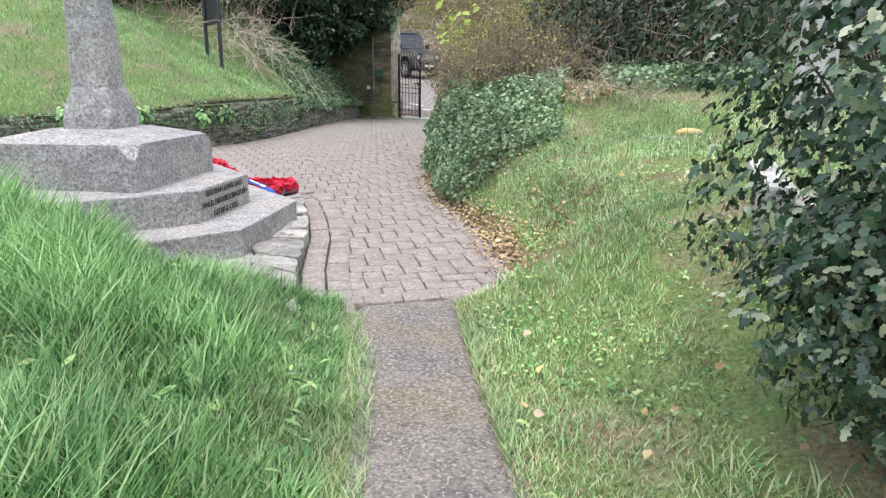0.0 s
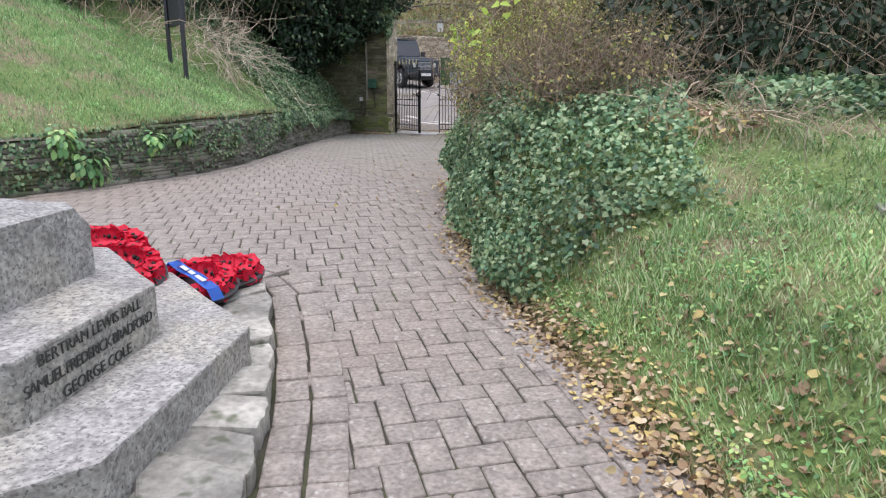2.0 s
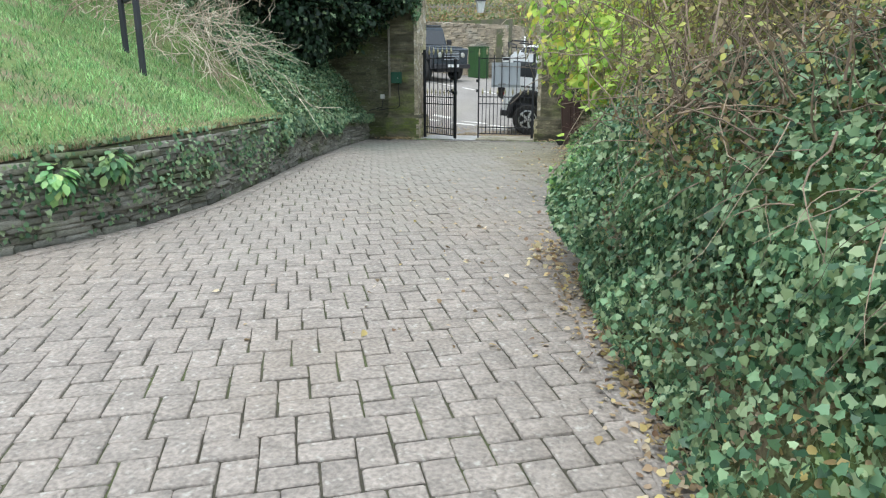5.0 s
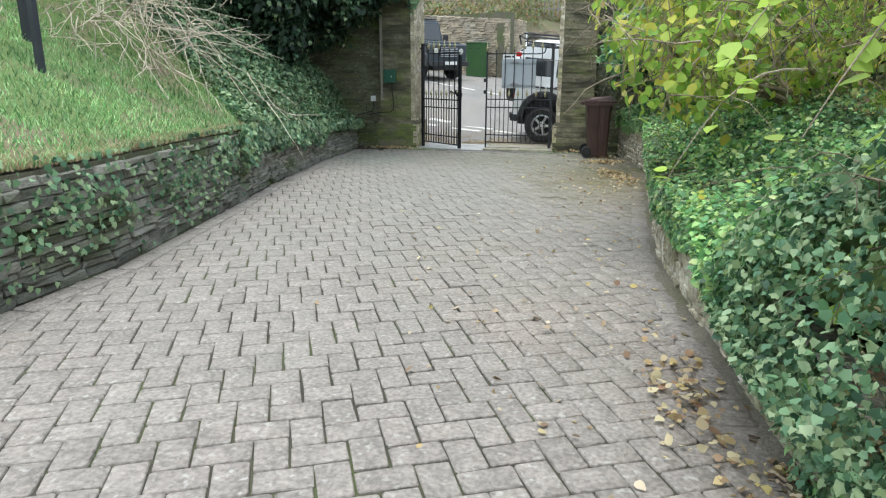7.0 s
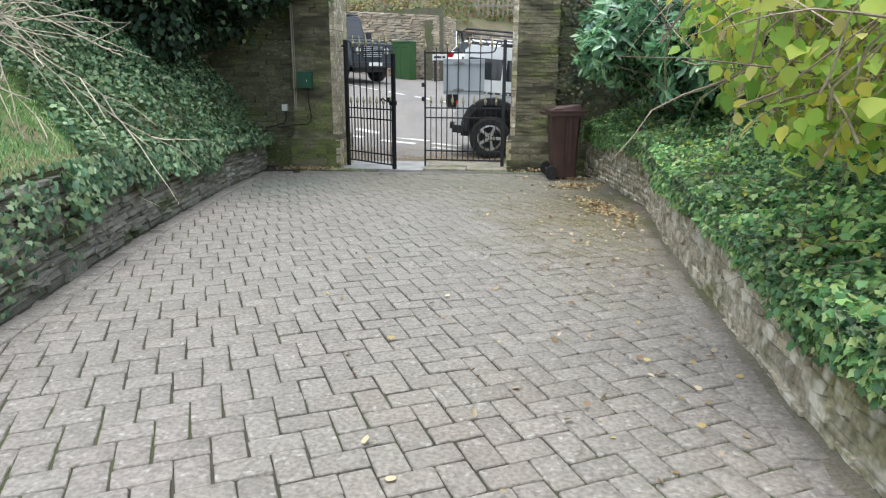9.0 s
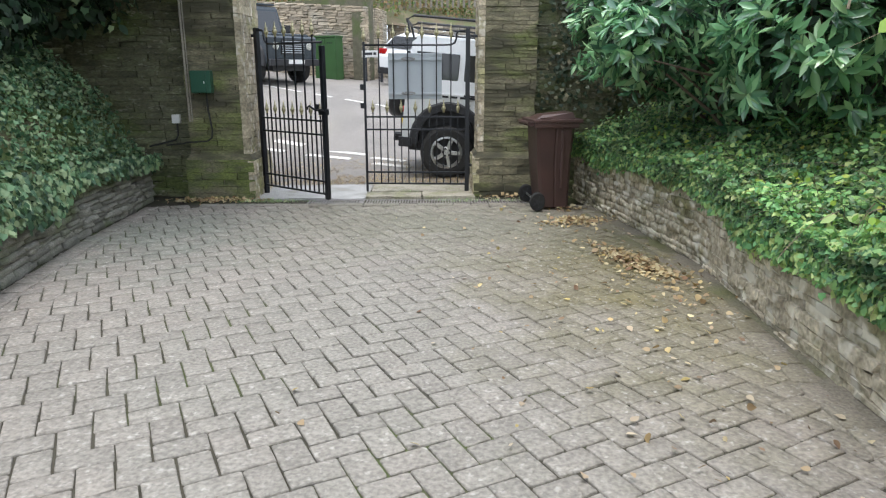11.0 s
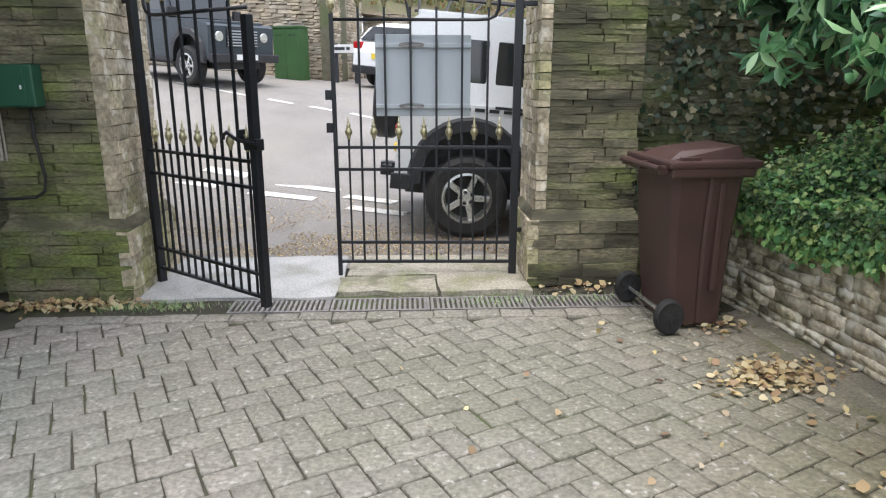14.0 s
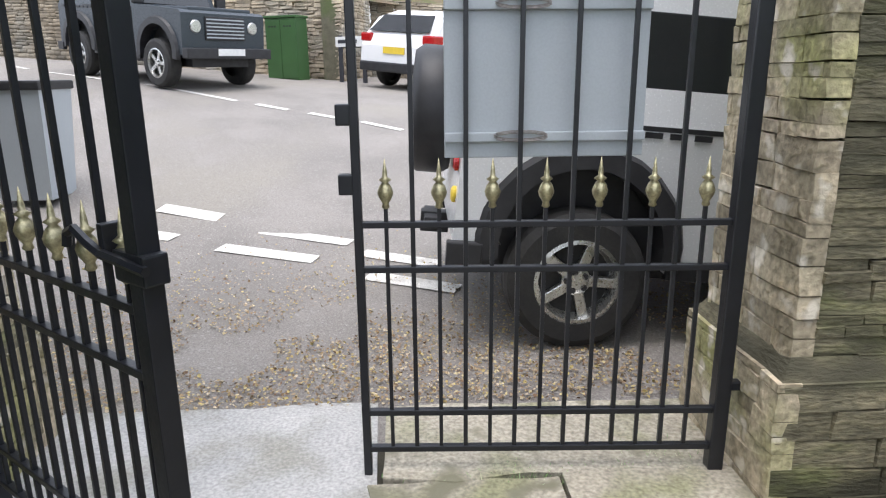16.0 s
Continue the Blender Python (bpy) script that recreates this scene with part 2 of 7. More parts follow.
GRASS = leaf_material("grass_blades", [(0.05, 0.125, 0.045), (0.14, 0.32, 0.105), (0.28, 0.50, 0.19), (0.48, 0.62, 0.32)], 0.5, 0.35)
LAWN = leaf_material("lawn_blades", [(0.14, 0.27, 0.095), (0.31, 0.48, 0.20), (0.46, 0.59, 0.29), (0.64, 0.61, 0.44)], 0.55, 0.3)
DRYGRASS = leaf_material("dry_grass", [(0.30, 0.22, 0.13), (0.40, 0.31, 0.19), (0.24, 0.16, 0.09)], 0.7, 0.25)
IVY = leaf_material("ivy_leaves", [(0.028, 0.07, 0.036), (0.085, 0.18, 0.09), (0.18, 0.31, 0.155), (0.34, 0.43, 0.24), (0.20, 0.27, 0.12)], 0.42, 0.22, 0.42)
IVYBRIGHT = leaf_material("bright_ivy_leaves", [(0.07, 0.18, 0.075), (0.18, 0.39, 0.145), (0.33, 0.55, 0.19), (0.52, 0.60, 0.23)], 0.38, 0.28, 0.5)
LAUREL = leaf_material("laurel_leaves", [(0.045, 0.12, 0.07), (0.11, 0.25, 0.13), (0.20, 0.42, 0.19), (0.38, 0.57, 0.29)], 0.2, 0.28, 1.0)
LIME = leaf_material("yellow_green_leaves", [(0.21, 0.38, 0.075), (0.36, 0.55, 0.095), (0.51, 0.65, 0.13), (0.69, 0.60, 0.115)], 0.5, 0.5)
AUTUMN = leaf_material("autumn_shrub_leaves", [(0.15, 0.19, 0.055), (0.28, 0.32, 0.09), (0.36, 0.27, 0.13), (0.56, 0.56, 0.14)], 0.6, 0.35)
DARKLEAF = leaf_material("evergreen_and_shade_leaves", [(0.010, 0.026, 0.012), (0.016, 0.04, 0.018), (0.025, 0.055, 0.022)], 0.55, 0.1)
HOLLY = leaf_material("holly_leaves", [(0.014, 0.04, 0.022), (0.025, 0.065, 0.034), (0.045, 0.10, 0.05), (0.09, 0.15, 0.075), (0.38, 0.41, 0.26)], 0.3, 0.12, 0.6)
BROWNLEAF = leaf_material("brown_shrub_leaves", [(0.13, 0.095, 0.05), (0.23, 0.165, 0.09), (0.19, 0.175, 0.075), (0.31, 0.235, 0.12)], 0.7, 0.25)
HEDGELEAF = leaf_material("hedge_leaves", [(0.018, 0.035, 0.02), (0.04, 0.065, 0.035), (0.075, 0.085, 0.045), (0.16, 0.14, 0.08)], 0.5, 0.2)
LITTER = leaf_material("fallen_leaves", [(0.24, 0.16, 0.09), (0.40, 0.30, 0.18), (0.20, 0.12, 0.075), (0.56, 0.45, 0.17), (0.55, 0.46, 0.33), (0.33, 0.24, 0.16)], 0.8, 0.15)
PILELEAF = leaf_material("yellow_fallen_leaves", [(0.33, 0.22, 0.12), (0.55, 0.43, 0.21), (0.27, 0.15, 0.09), (0.64, 0.55, 0.33), (0.44, 0.36, 0.23)], 0.7, 0.2)
FARGREEN = leaf_material("far_shrub_leaves", [(0.1, 0.17, 0.06), (0.18, 0.24, 0.08), (0.3, 0.24, 0.11), (0.38, 0.22, 0.11)], 0.6, 0.3)


# ---- building tools ----
RNG = np.random.default_rng(7)


def thing(name, at=(0, 0, 0), label="", category="", group="", kind=""):
    ob = new(name)
    ob.location = at
    return tagged(ob, label, category, group, kind)


def put(ob, parent):
    if parent is not None:
        ob.parent = parent
        if parent.parent is None:
            ob.matrix_parent_inverse = parent.matrix_basis.inverted()
    return ob


def part(name, bm, mat, parent=None, label="", smooth=False):
    """Links a bmesh in world places as one mesh object under a thing or part."""
    me = bpy.data.meshes.new(name)
    bm.to_mesh(me)
    bm.free()
    me.materials.append(mat)
    if smooth:
        me.polygons.foreach_set("use_smooth", [True] * len(me.polygons))
    ob = put(new(name, me), parent)
    if label:
        ob["label"] = label
    return ob


def arrays(name, V, loops, totals, mat, parent=None, label="", smooth=False):
    me = bpy.data.meshes.new(name)
    V, loops, totals = np.asarray(V, dtype=np.float32), np.asarray(loops, dtype=np.int32), np.asarray(totals, dtype=np.int32)
    me.vertices.add(len(V))
    me.vertices.foreach_set("co", V.ravel())
    me.loops.add(len(loops))
    me.loops.foreach_set("vertex_index", loops)
    me.polygons.add(len(totals))
    me.polygons.foreach_set("loop_start", np.concatenate(([0], np.cumsum(totals)[:-1])).astype(np.int32))
    me.polygons.foreach_set("loop_total", totals)
    if smooth:
        me.polygons.foreach_set("use_smooth", np.ones(len(totals), dtype=bool))
    me.update(calc_edges=True)
    me.materials.append(mat)
    ob = put(new(name, me), parent)
    if label:
        ob["label"] = label
    return ob


def scatter(name, template, P, M, mat, parent=None, label=""):
    """One mesh of many small copies of a template (verts, faces): places P, 3 x 3 matrices M."""
    tv, tf = np.array(template[0], dtype=float), template[1]
    n, k = len(P), len(tv)
    V = (np.einsum("nij,kj->nki", M, tv) + P[:, None, :]).reshape(-1, 3)
    flat = np.array([i for f in tf for i in f])
    loops = (np.arange(n)[:, None] * k + flat[None, :]).ravel()
    totals = np.tile([len(f) for f in tf], n)
    return arrays(name, V, loops, totals, mat, parent, label)


def turns(normal, along, size):
    """Matrices whose columns are side, along, normal, times size (n or n x 3)."""
    n = normal / np.maximum(np.linalg.norm(normal, axis=1, keepdims=True), 1e-6)
    a = along - n * np.sum(n * along, axis=1, keepdims=True)
    a /= np.maximum(np.linalg.norm(a, axis=1, keepdims=True), 1e-6)
    s = np.cross(a, n)
    M = np.stack([s, a, n], axis=2)
    size = np.asarray(size, dtype=float)
    return M * (size[:, None, None] if size.ndim == 1 else size[:, None, :])


OVAL = ([(0, 0, 0), (0.28, 0.3, 0.06), (0.26, 0.65, 0.05), (0, 1, -0.05), (-0.26, 0.65, 0.05), (-0.28, 0.3, 0.06), (0, 0.5, 0)],
        [(0, 1, 6), (1, 2, 6), (2, 3, 6), (3, 4, 6), (4, 5, 6), (5, 0, 6)])
BROAD = ([(0, 0, 0), (0.36, 0.18, 0.07), (0.42, 0.5, 0.06), (0.2, 0.82, 0.02), (0, 1.05, -0.08), (-0.2, 0.82, 0.02), (-0.42, 0.5, 0.06), (-0.36, 0.18, 0.07), (0, 0.45, 0)],
         [(0, 1, 8), (1, 2, 8), (2, 3, 8), (3, 4, 8), (4, 5, 8), (5, 6, 8), (6, 7, 8), (7, 0, 8)])
LOBED = ([(0, 0, 0), (0.45, -0.02, 0.03), (0.41, 0.25, 0.06), (0.5, 0.47, -0.02), (0.27, 0.62, 0.04), (0, 1, -0.06), (-0.27, 0.62, 0.04), (-0.5, 0.47, -0.02), (-0.41, 0.25, 0.06), (-0.45, -0.02, 0.03)],
         [(0, 1, 2), (2, 3, 4), (0, 2, 4), (0, 4, 5), (0, 5, 6), (0, 6, 8), (6, 7, 8), (0, 8, 9)])
LONG = ([(0, 0, 0), (0.14, 0.3, 0.04), (0.15, 0.6, 0.03), (0, 1, -0.1), (-0.15, 0.6, 0.03), (-0.14, 0.3, 0.04)],
        [(0, 1, 2, 3), (0, 3, 4, 5)])
SPIKY = ([(0, 0, 0), (0.2, 0.12, 0.0), (0.16, 0.3, 0.07), (0.32, 0.45, 0.0), (0.16, 0.62, 0.07), (0.2, 0.85, 0.0), (0, 1, 0.02), (-0.2, 0.85, 0.0), (-0.16, 0.62, 0.07), (-0.32, 0.45, 0.0), (-0.16, 0.3, 0.07), (-0.2, 0.12, 0.0)],
         [(0, 1, 2), (2, 3, 4), (4, 5, 6), (6, 7, 8), (8, 9, 10), (10, 11, 0), (0, 2, 4, 6), (0, 6, 8, 10)])
BLADE = ([(-0.5, 0, 0), (0.5, 0, 0), (0.36, 0.55, 0.10), (-0.36, 0.55, 0.10), (0, 1, 0.36)], [(0, 1, 2, 3), (3, 2, 4)])


def smooth01(x, a, b):
    t = np.clip((np.asarray(x, dtype=float) - a) / (b - a), 0, 1)
    return t * t * (3 - 2 * t)


def wave(x, y, s=1.0, seed=0.0):
    """A cheap rolling noise in -1..1 on arrays."""
    x, y = np.asarray(x) * s + seed, np.asarray(y) * s - seed
    return (np.sin(1.7 * x + 2.3 * np.sin(0.9 * y + seed)) + np.sin(2.9 * y + 1.9 * np.sin(1.3 * x)) + 0.6 * np.sin(5.1 * x + 3.7 * y) + 0.4 * np.sin(9.3 * y - 7.1 * x)) / 3.0


def box(bm, x0, x1, y0, y1, z0, z1, bevel=0.0, m=None):
    geo = bmesh.ops.create_cube(bm, size=1, matrix=Matrix.Translation(((x0 + x1) / 2, (y0 + y1) / 2, (z0 + z1) / 2)) @ Matrix.Diagonal((x1 - x0, y1 - y0, z1 - z0, 1)))
    verts = geo["verts"]
    if bevel:
        edges = list({e for v in verts for e in v.link_edges})
        r = bmesh.ops.bevel(bm, geom=edges, offset=bevel, segments=2, affect="EDGES", profile=0.6)
        verts = list({v for f in r["faces"] for v in f.verts} | {v for v in verts if v.is_valid})
    if m is not None:
        bmesh.ops.transform(bm, matrix=m, verts=verts)
    return bm


def boxes(*specs, bevel=0.0, m=None):
    bm = bmesh.new()
    for s in specs:
        box(bm, *s, bevel=bevel, m=m)
    return bm


def tube(bm, pts, radii, sides=6, caps=True):
    """A tapered tube along points."""
    pts = [Vector(p) for p in pts]
    rings = []
    for i, p in enumerate(pts):
        d = (pts[min(i + 1, len(pts) - 1)] - pts[max(i - 1, 0)]).normalized()
        u = d.orthogonal().normalized() if abs(d.z) > 0.95 else d.cross(Vector((0, 0, 1))).normalized()
        v = d.cross(u)
        r = radii[i] if hasattr(radii, "__len__") else radii
        rings.append([bm.verts.new(p + (u * math.cos(2 * math.pi * k / sides) + v * math.sin(2 * math.pi * k / sides)) * r) for k in range(sides)])
    for a, b in zip(rings, rings[1:]):
        for k in range(sides):
            bm.faces.new((a[k], a[(k + 1) % sides], b[(k + 1) % sides], b[k]))
    if caps:
        bm.faces.new(rings[0][::-1])
        bm.faces.new(rings[-1])
    return bm


def lathe(bm, profile, m, sides=16):
    """Turns (radius, height) pairs about z, then places by m."""
    rings = [[bm.verts.new(m @ Vector((r * math.cos(2 * math.pi * k / sides), r * math.sin(2 * math.pi * k / sides), z))) for k in range(sides)] for r, z in profile]
    for a, b in zip(rings, rings[1:]):
        for k in range(sides):
            bm.faces.new((a[k], a[(k + 1) % sides], b[(k + 1) % sides], b[k]))
    bm.faces.new(rings[0][::-1])
    bm.faces.new(rings[-1])
    return bm


def prism(bm, outline, z0, z1, m=None, bevel=0.0):
    """An upright prism over an outline of (x, y)."""
    lo = [bm.verts.new((x, y, z0)) for x, y in outline]
    hi = [bm.verts.new((x, y, z1)) for x, y in outline]
    k = len(outline)
    fs = [bm.faces.new(lo[::-1]), bm.faces.new(hi)] + [bm.faces.new((lo[i], lo[(i + 1) % k], hi[(i + 1) % k], hi[i])) for i in range(k)]
    verts = lo + hi
    if bevel:
        edges = list({e for f in fs for e in f.edges})
        r = bmesh.ops.bevel(bm, geom=edges, offset=bevel, segments=2, affect="EDGES", profile=0.6)
        verts = list({v for f in r["faces"] for v in f.verts} | {v for v in verts if v.is_valid})
    if m is not None:
        bmesh.ops.transform(bm, matrix=m, verts=verts)
    return bm


def twigs(bm, base, up, length, count, spread, radius, steps=5, sides=4, droop=0.25):
    """Wandering tapered shoots from about a base."""
    for _ in range(count):
        p = np.array(base, dtype=float) + RNG.normal(0, 1, 3) * np.array(spread)
        d = np.array(up, dtype=float) + RNG.normal(0, 0.45, 3)
        d /= np.linalg.norm(d)
        step = length * RNG.uniform(0.5, 1.1) / steps
        pts = [p.copy()]
        for _k in range(steps):
            d = d + RNG.normal(0, 0.22, 3) - np.array((0, 0, droop * 0.2))
            d /= np.linalg.norm(d)
            p = p + d * step
            pts.append(p.copy())
        r0 = radius * RNG.uniform(0.5, 1.2)
        tube(bm, pts, [r0 * (1 - 0.75 * i / steps) for i in range(steps + 1)], sides, caps=False)
    return bm


# ---- the lie of the land ----
def paved_z(y):
    return np.interp(y, [-26, -17, -13.5, -8, -1.2, 0, 40], [0.08, 0.10, 0.13, 0.08, -0.01, 0, 0])


LEFT_Y = [-30, -18.5, -16.5, -15, -13.5, -12, -10.7, -9.5, -7.5, -5.5, -2.5, -0.4]
LEFT_X = [-9.5, -6.0, -4.1, -2.9, -2.05, -1.55, -1.2, -1.22, -1.58, -2.0, -2.45, -2.6]
RIGHT_Y = [-30, -22, -20, -19, -18.2, -17.7, -16.5, -15.4, -14.1, -13, -11.8, -10, -8.5, -7.5, -5.2, -3.5, -1.5, -0.3]
RIGHT_X = [9.0, 5.85, 5.2, 4.84, 4.58, 5.0, 4.5, 3.95, 3.45, 3.2, 2.95, 2.79, 2.68, 2.71, 2.83, 2.99, 2.80, 2.62]


def left_x(y):
    return np.interp(y, LEFT_Y, LEFT_X)


def right_x(y):
    return np.interp(y, RIGHT_Y, RIGHT_X)


def left_top(y):
    return np.interp(y, [-30, -15, -12.3, -11.3, -10.5, -8, -6.3, -3, -1.4, -0.3], [0.8, 0.72, 0.78, 0.86, 0.9, 0.88, 0.84, 0.68, 0.58, 0.52])


def right_top(y):
    return np.interp(y, [-12.5, -11, -8, -5, -3, -0.3], [0.3, 0.42, 0.52, 0.55, 0.58, 0.6])


def left_bank(y, d):
    """Height of the bank behind the retaining wall, d metres behind its face."""
    steep = 0.50 + 0.45 * smooth01(y, -6.5, -4.5)
    d = np.asarray(d, dtype=float)
    return left_top(y) + steep * np.minimum(np.maximum(d - 0.2, 0), 3.5) + 0.32 * np.maximum(d - 3.7, 0) + 0.05 * wave(y, d, 0.9, 2) * smooth01(d, 0.3, 1.5)


def right_bank(y, d):
    """Height of the ground right of the paving and path."""
    y, d = np.asarray(y, dtype=float), np.asarray(d, dtype=float)
    wall = smooth01(y, -12.6, -12.0)
    lawn = np.interp(d, [0, 0.2, 0.3, 0.5, 0.85, 1.4, 1.9, 5, 20], [0, 0.15, 0.29, 0.5, 0.64, 0.74, 0.79, 0.95, 1.4])
    verge = np.interp(d, [0, 0.5, 1.2, 2.2, 5, 20], [0, 0.04, 0.22, 0.5, 0.85, 1.4])
    steep = np.interp(d, [0, 0.06, 0.15, 0.3, 0.6, 1.4, 5, 20], [0, 0.26, 0.6, 0.86, 1.02, 1.1, 1.2, 1.5])
    north, face = smooth01(y, -19.3, -17.4), smooth01(y, -15.7, -14.5)
    grass = paved_z(y) + (verge * (1 - north) + lawn * north) * (1 - face) + steep * face
    walled = right_top(y) + np.interp(d, [0, 0.3, 1.2, 4, 20], [0, 0.1, 0.5, 1.1, 1.6]) + 0.45 * (1 - smooth01(y, -11.6, -9.6)) * smooth01(d, 0.0, 0.25)
    return grass * (1 - wall) + walled * wall + 0.035 * wave(y, d, 1.6, 5) * smooth01(d, 0.2, 0.9)


def left_path_x(y):
    return np.interp(y, [-30, -22, -19.93, -19.02, -18.6], [8.2, 5.25, 4.66, 4.38, 4.15])


def mound(x, y):
    """Height of the rough grass left of the path, south of the memorial."""
    e = np.maximum(left_path_x(y) - np.asarray(x, dtype=float), 0)
    h = np.interp(e, [0, 0.25, 0.55, 0.95, 2.0, 4.0, 9], [0, 0.03, 0.16, 0.30, 0.56, 0.9, 1.2])
    return paved_z(y) + h * (1 - 0.75 * smooth01(y, -18.95, -18.5)) + 0.03 * wave(x, y, 2.1, 3) * smooth01(e, 0.2, 0.8)


def road_z(x, y):
    x, y = np.asarray(x, dtype=float), np.asarray(y, dtype=float)
    b = np.interp(y, [-1, 1.2, 3.5, 6, 8, 10, 14, 30], [0, 0.0, 0.14, 0.62, 0.93, 1.12, 1.34, 1.5])
    return b - 0.06 * x * smooth01(y, 1.0, 5.0)


def sheet(name, xs, ys, height, mat, parent=None, kind="structure", label="", category=""):
    """A ground mesh over a grid of rows; xs and ys are 2-D arrays."""
    h = height
    V = np.stack([xs, ys, h], axis=2).reshape(-1, 3)
    r, c = xs.shape
    i = (np.arange(r - 1)[:, None] * c + np.arange(c - 1)[None, :]).ravel()
    loops = np.stack([i, i + 1, i + c + 1, i + c], axis=1).ravel()
    ob = arrays(name, V, loops, np.full(len(i), 4), mat, parent, smooth=True)
    return tagged(ob, label, category, "", kind)


# ---- ground ----
far = bmesh.new()
for x0, x1, y0, y1 in ((-400, 400, -400, 400),):
    bmesh.ops.create_grid(far, x_segments=8, y_segments=8, size=400, matrix=Matrix.Translation((0, 0, -0.12)))
tagged(part("ground", far, TURF), kind="structure")

ys = np.linspace(-30, 0.9, 180)[:, None] * np.ones((1, 30))
frac = np.linspace(0, 1, 30)[None, :]
xs = (left_x(ys) - 0.3) * (1 - frac) + (right_x(ys) + 0.35) * frac
floor = sheet("pavement", xs, ys, paved_z(ys) - 0.0105, SAND)

ys = np.linspace(-30, 0.2, 150)[:, None] * np.ones((1, 40))
dd = (np.linspace(0, 1, 40) ** 1.8 * 26 + 0.05)[None, :] * np.ones((150, 1))
sheet("ground_left_bank", left_x(ys) - dd, ys, left_bank(ys, dd), TURF)

ys = np.linspace(-30, 0.2, 160)[:, None] * np.ones((1, 44))
dd = (np.linspace(0, 1, 44) ** 1.8 * 26)[None, :] * np.ones((160, 1)) + 0.02 + 0.14 * smooth01(ys, -12.6, -12.0)
hh = right_bank(ys, dd)
hh[:, 0] -= 0.06
sheet("ground_right_bank", right_x(ys) + dd, ys, hh, TURF)

ys = np.linspace(-30, -18.52, 70)[:, None] * np.ones((1, 50))
ee = (np.linspace(0, 1, 50) ** 1.5 * 14)[None, :] * np.ones((70, 1))
xs = left_path_x(ys) + 0.02 - ee
sheet("ground_mound", xs, ys, mound(xs, ys), TURF)

ys = np.concatenate((np.linspace(-30, -19, 40), np.linspace(-18.98, -17.8, 60)))[:, None] * np.ones((1, 24))
frac = np.linspace(0, 1, 24)[None, :]
xs = (left_path_x(ys) - 0.03) * (1 - frac) + (np.interp(ys, [-30, -22, -19.82, -19.4, -18.6, -18.1], [8.9, 5.83, 5.14, 4.98, 4.72, 4.56]) + 0.06) * frac
past = (xs - 3.80) * -0.456 + (ys + 18.50) * 0.890
sheet("path_asphalt", xs, ys, paved_z(ys) + 0.006 + 0.004 * wave(xs, ys, 3) - 0.06 * smooth01(past, -0.02, 0.03), ASPHALT)

ys = (np.linspace(0, 1, 70) ** 1.4 * 60 + 0.25)[:, None] * np.ones((1, 60))
xs = np.linspace(-45, 45, 60)[None, :] * np.ones((70, 1))
sheet("road", xs, ys, road_z(xs, ys) + 0.004, ROAD)


def road_mark(pts, w):
    """A painted dash along two points of the road."""
    (x0, y0), (x1, y1) = pts
    d = np.array((x1 - x0, y1 - y0)) / math.hypot(x1 - x0, y1 - y0)
    n = np.array((-d[1], d[0])) * w / 2
    f = np.linspace(0, 1, 7)[:, None] * np.ones((1, 3))
    g = np.linspace(-1, 1, 3)[None, :] * np.ones((7, 1))
    mx, my = x0 + (x1 - x0) * f + n[0] * g, y0 + (y1 - y0) * f + n[1] * g
    return sheet("road_marking", mx, my, road_z(mx, my) + 0.012, PAINT)


for mark in (((-1.33, 2.99), (-0.54, 2.72)), ((-1.08, 3.42), (-0.31, 3.13)), ((-2.08, 3.86), (-1.5, 3.68)), ((-2.3, 3.40), (-1.75, 3.2)), ((-0.2, 2.88), (0.39, 2.62)), ((-0.13, 2.38), (0.5, 2.1))):
    road_mark(mark, 0.17)
for mark in (((-7.6, 11.76), (-7.05, 11.26)), ((-6.53, 10.8), (-4.79, 9.72)), ((-4.21, 9.56), (-2.4, 8.17)), ((-2.05, 7.95), (-1.55, 7.68)), ((-1.22, 7.53), (-0.74, 7.27)), ((-0.46, 7.16), (0.1, 6.78)), ((0.6, 6.5), (1.6, 5.95)), ((2.4, 5.5), (3.6, 4.9))):
    road_mark(mark, 0.11)

# ---- stone walls ----
def stone_mesh(rough):
    """A rough flat stone, 1 x 1 x 1, its face on -y."""
    vs, fs = [], []
    for i, (x, z) in enumerate(((-0.5, -0.5), (0.5, -0.5), (0.5, 0.5), (-0.5, 0.5))):
        jx, jz = RNG.uniform(-rough, rough, 2)
        vs.append((x + jx * 0.12, 0.5, z + jz * 0.12))
        vs.append((x + jx * 0.12, -0.32 + RNG.uniform(-0.1, 0.1), z + jz * 0.3))
        vs.append((x * 0.86 + jx * 0.1, -0.5 + RNG.uniform(-0.12, 0.12), z * 0.72 + jz * 0.2))
    for i in range(4):
        a, b = 3 * i, 3 * ((i + 1) % 4)
        fs += [(a, b, b + 1, a + 1), (a + 1, b + 1, b + 2, a + 2)]
    fs.append((2, 5, 8, 11))
    return vs, fs


STONES = [stone_mesh(0.5) for _ in range(8)]


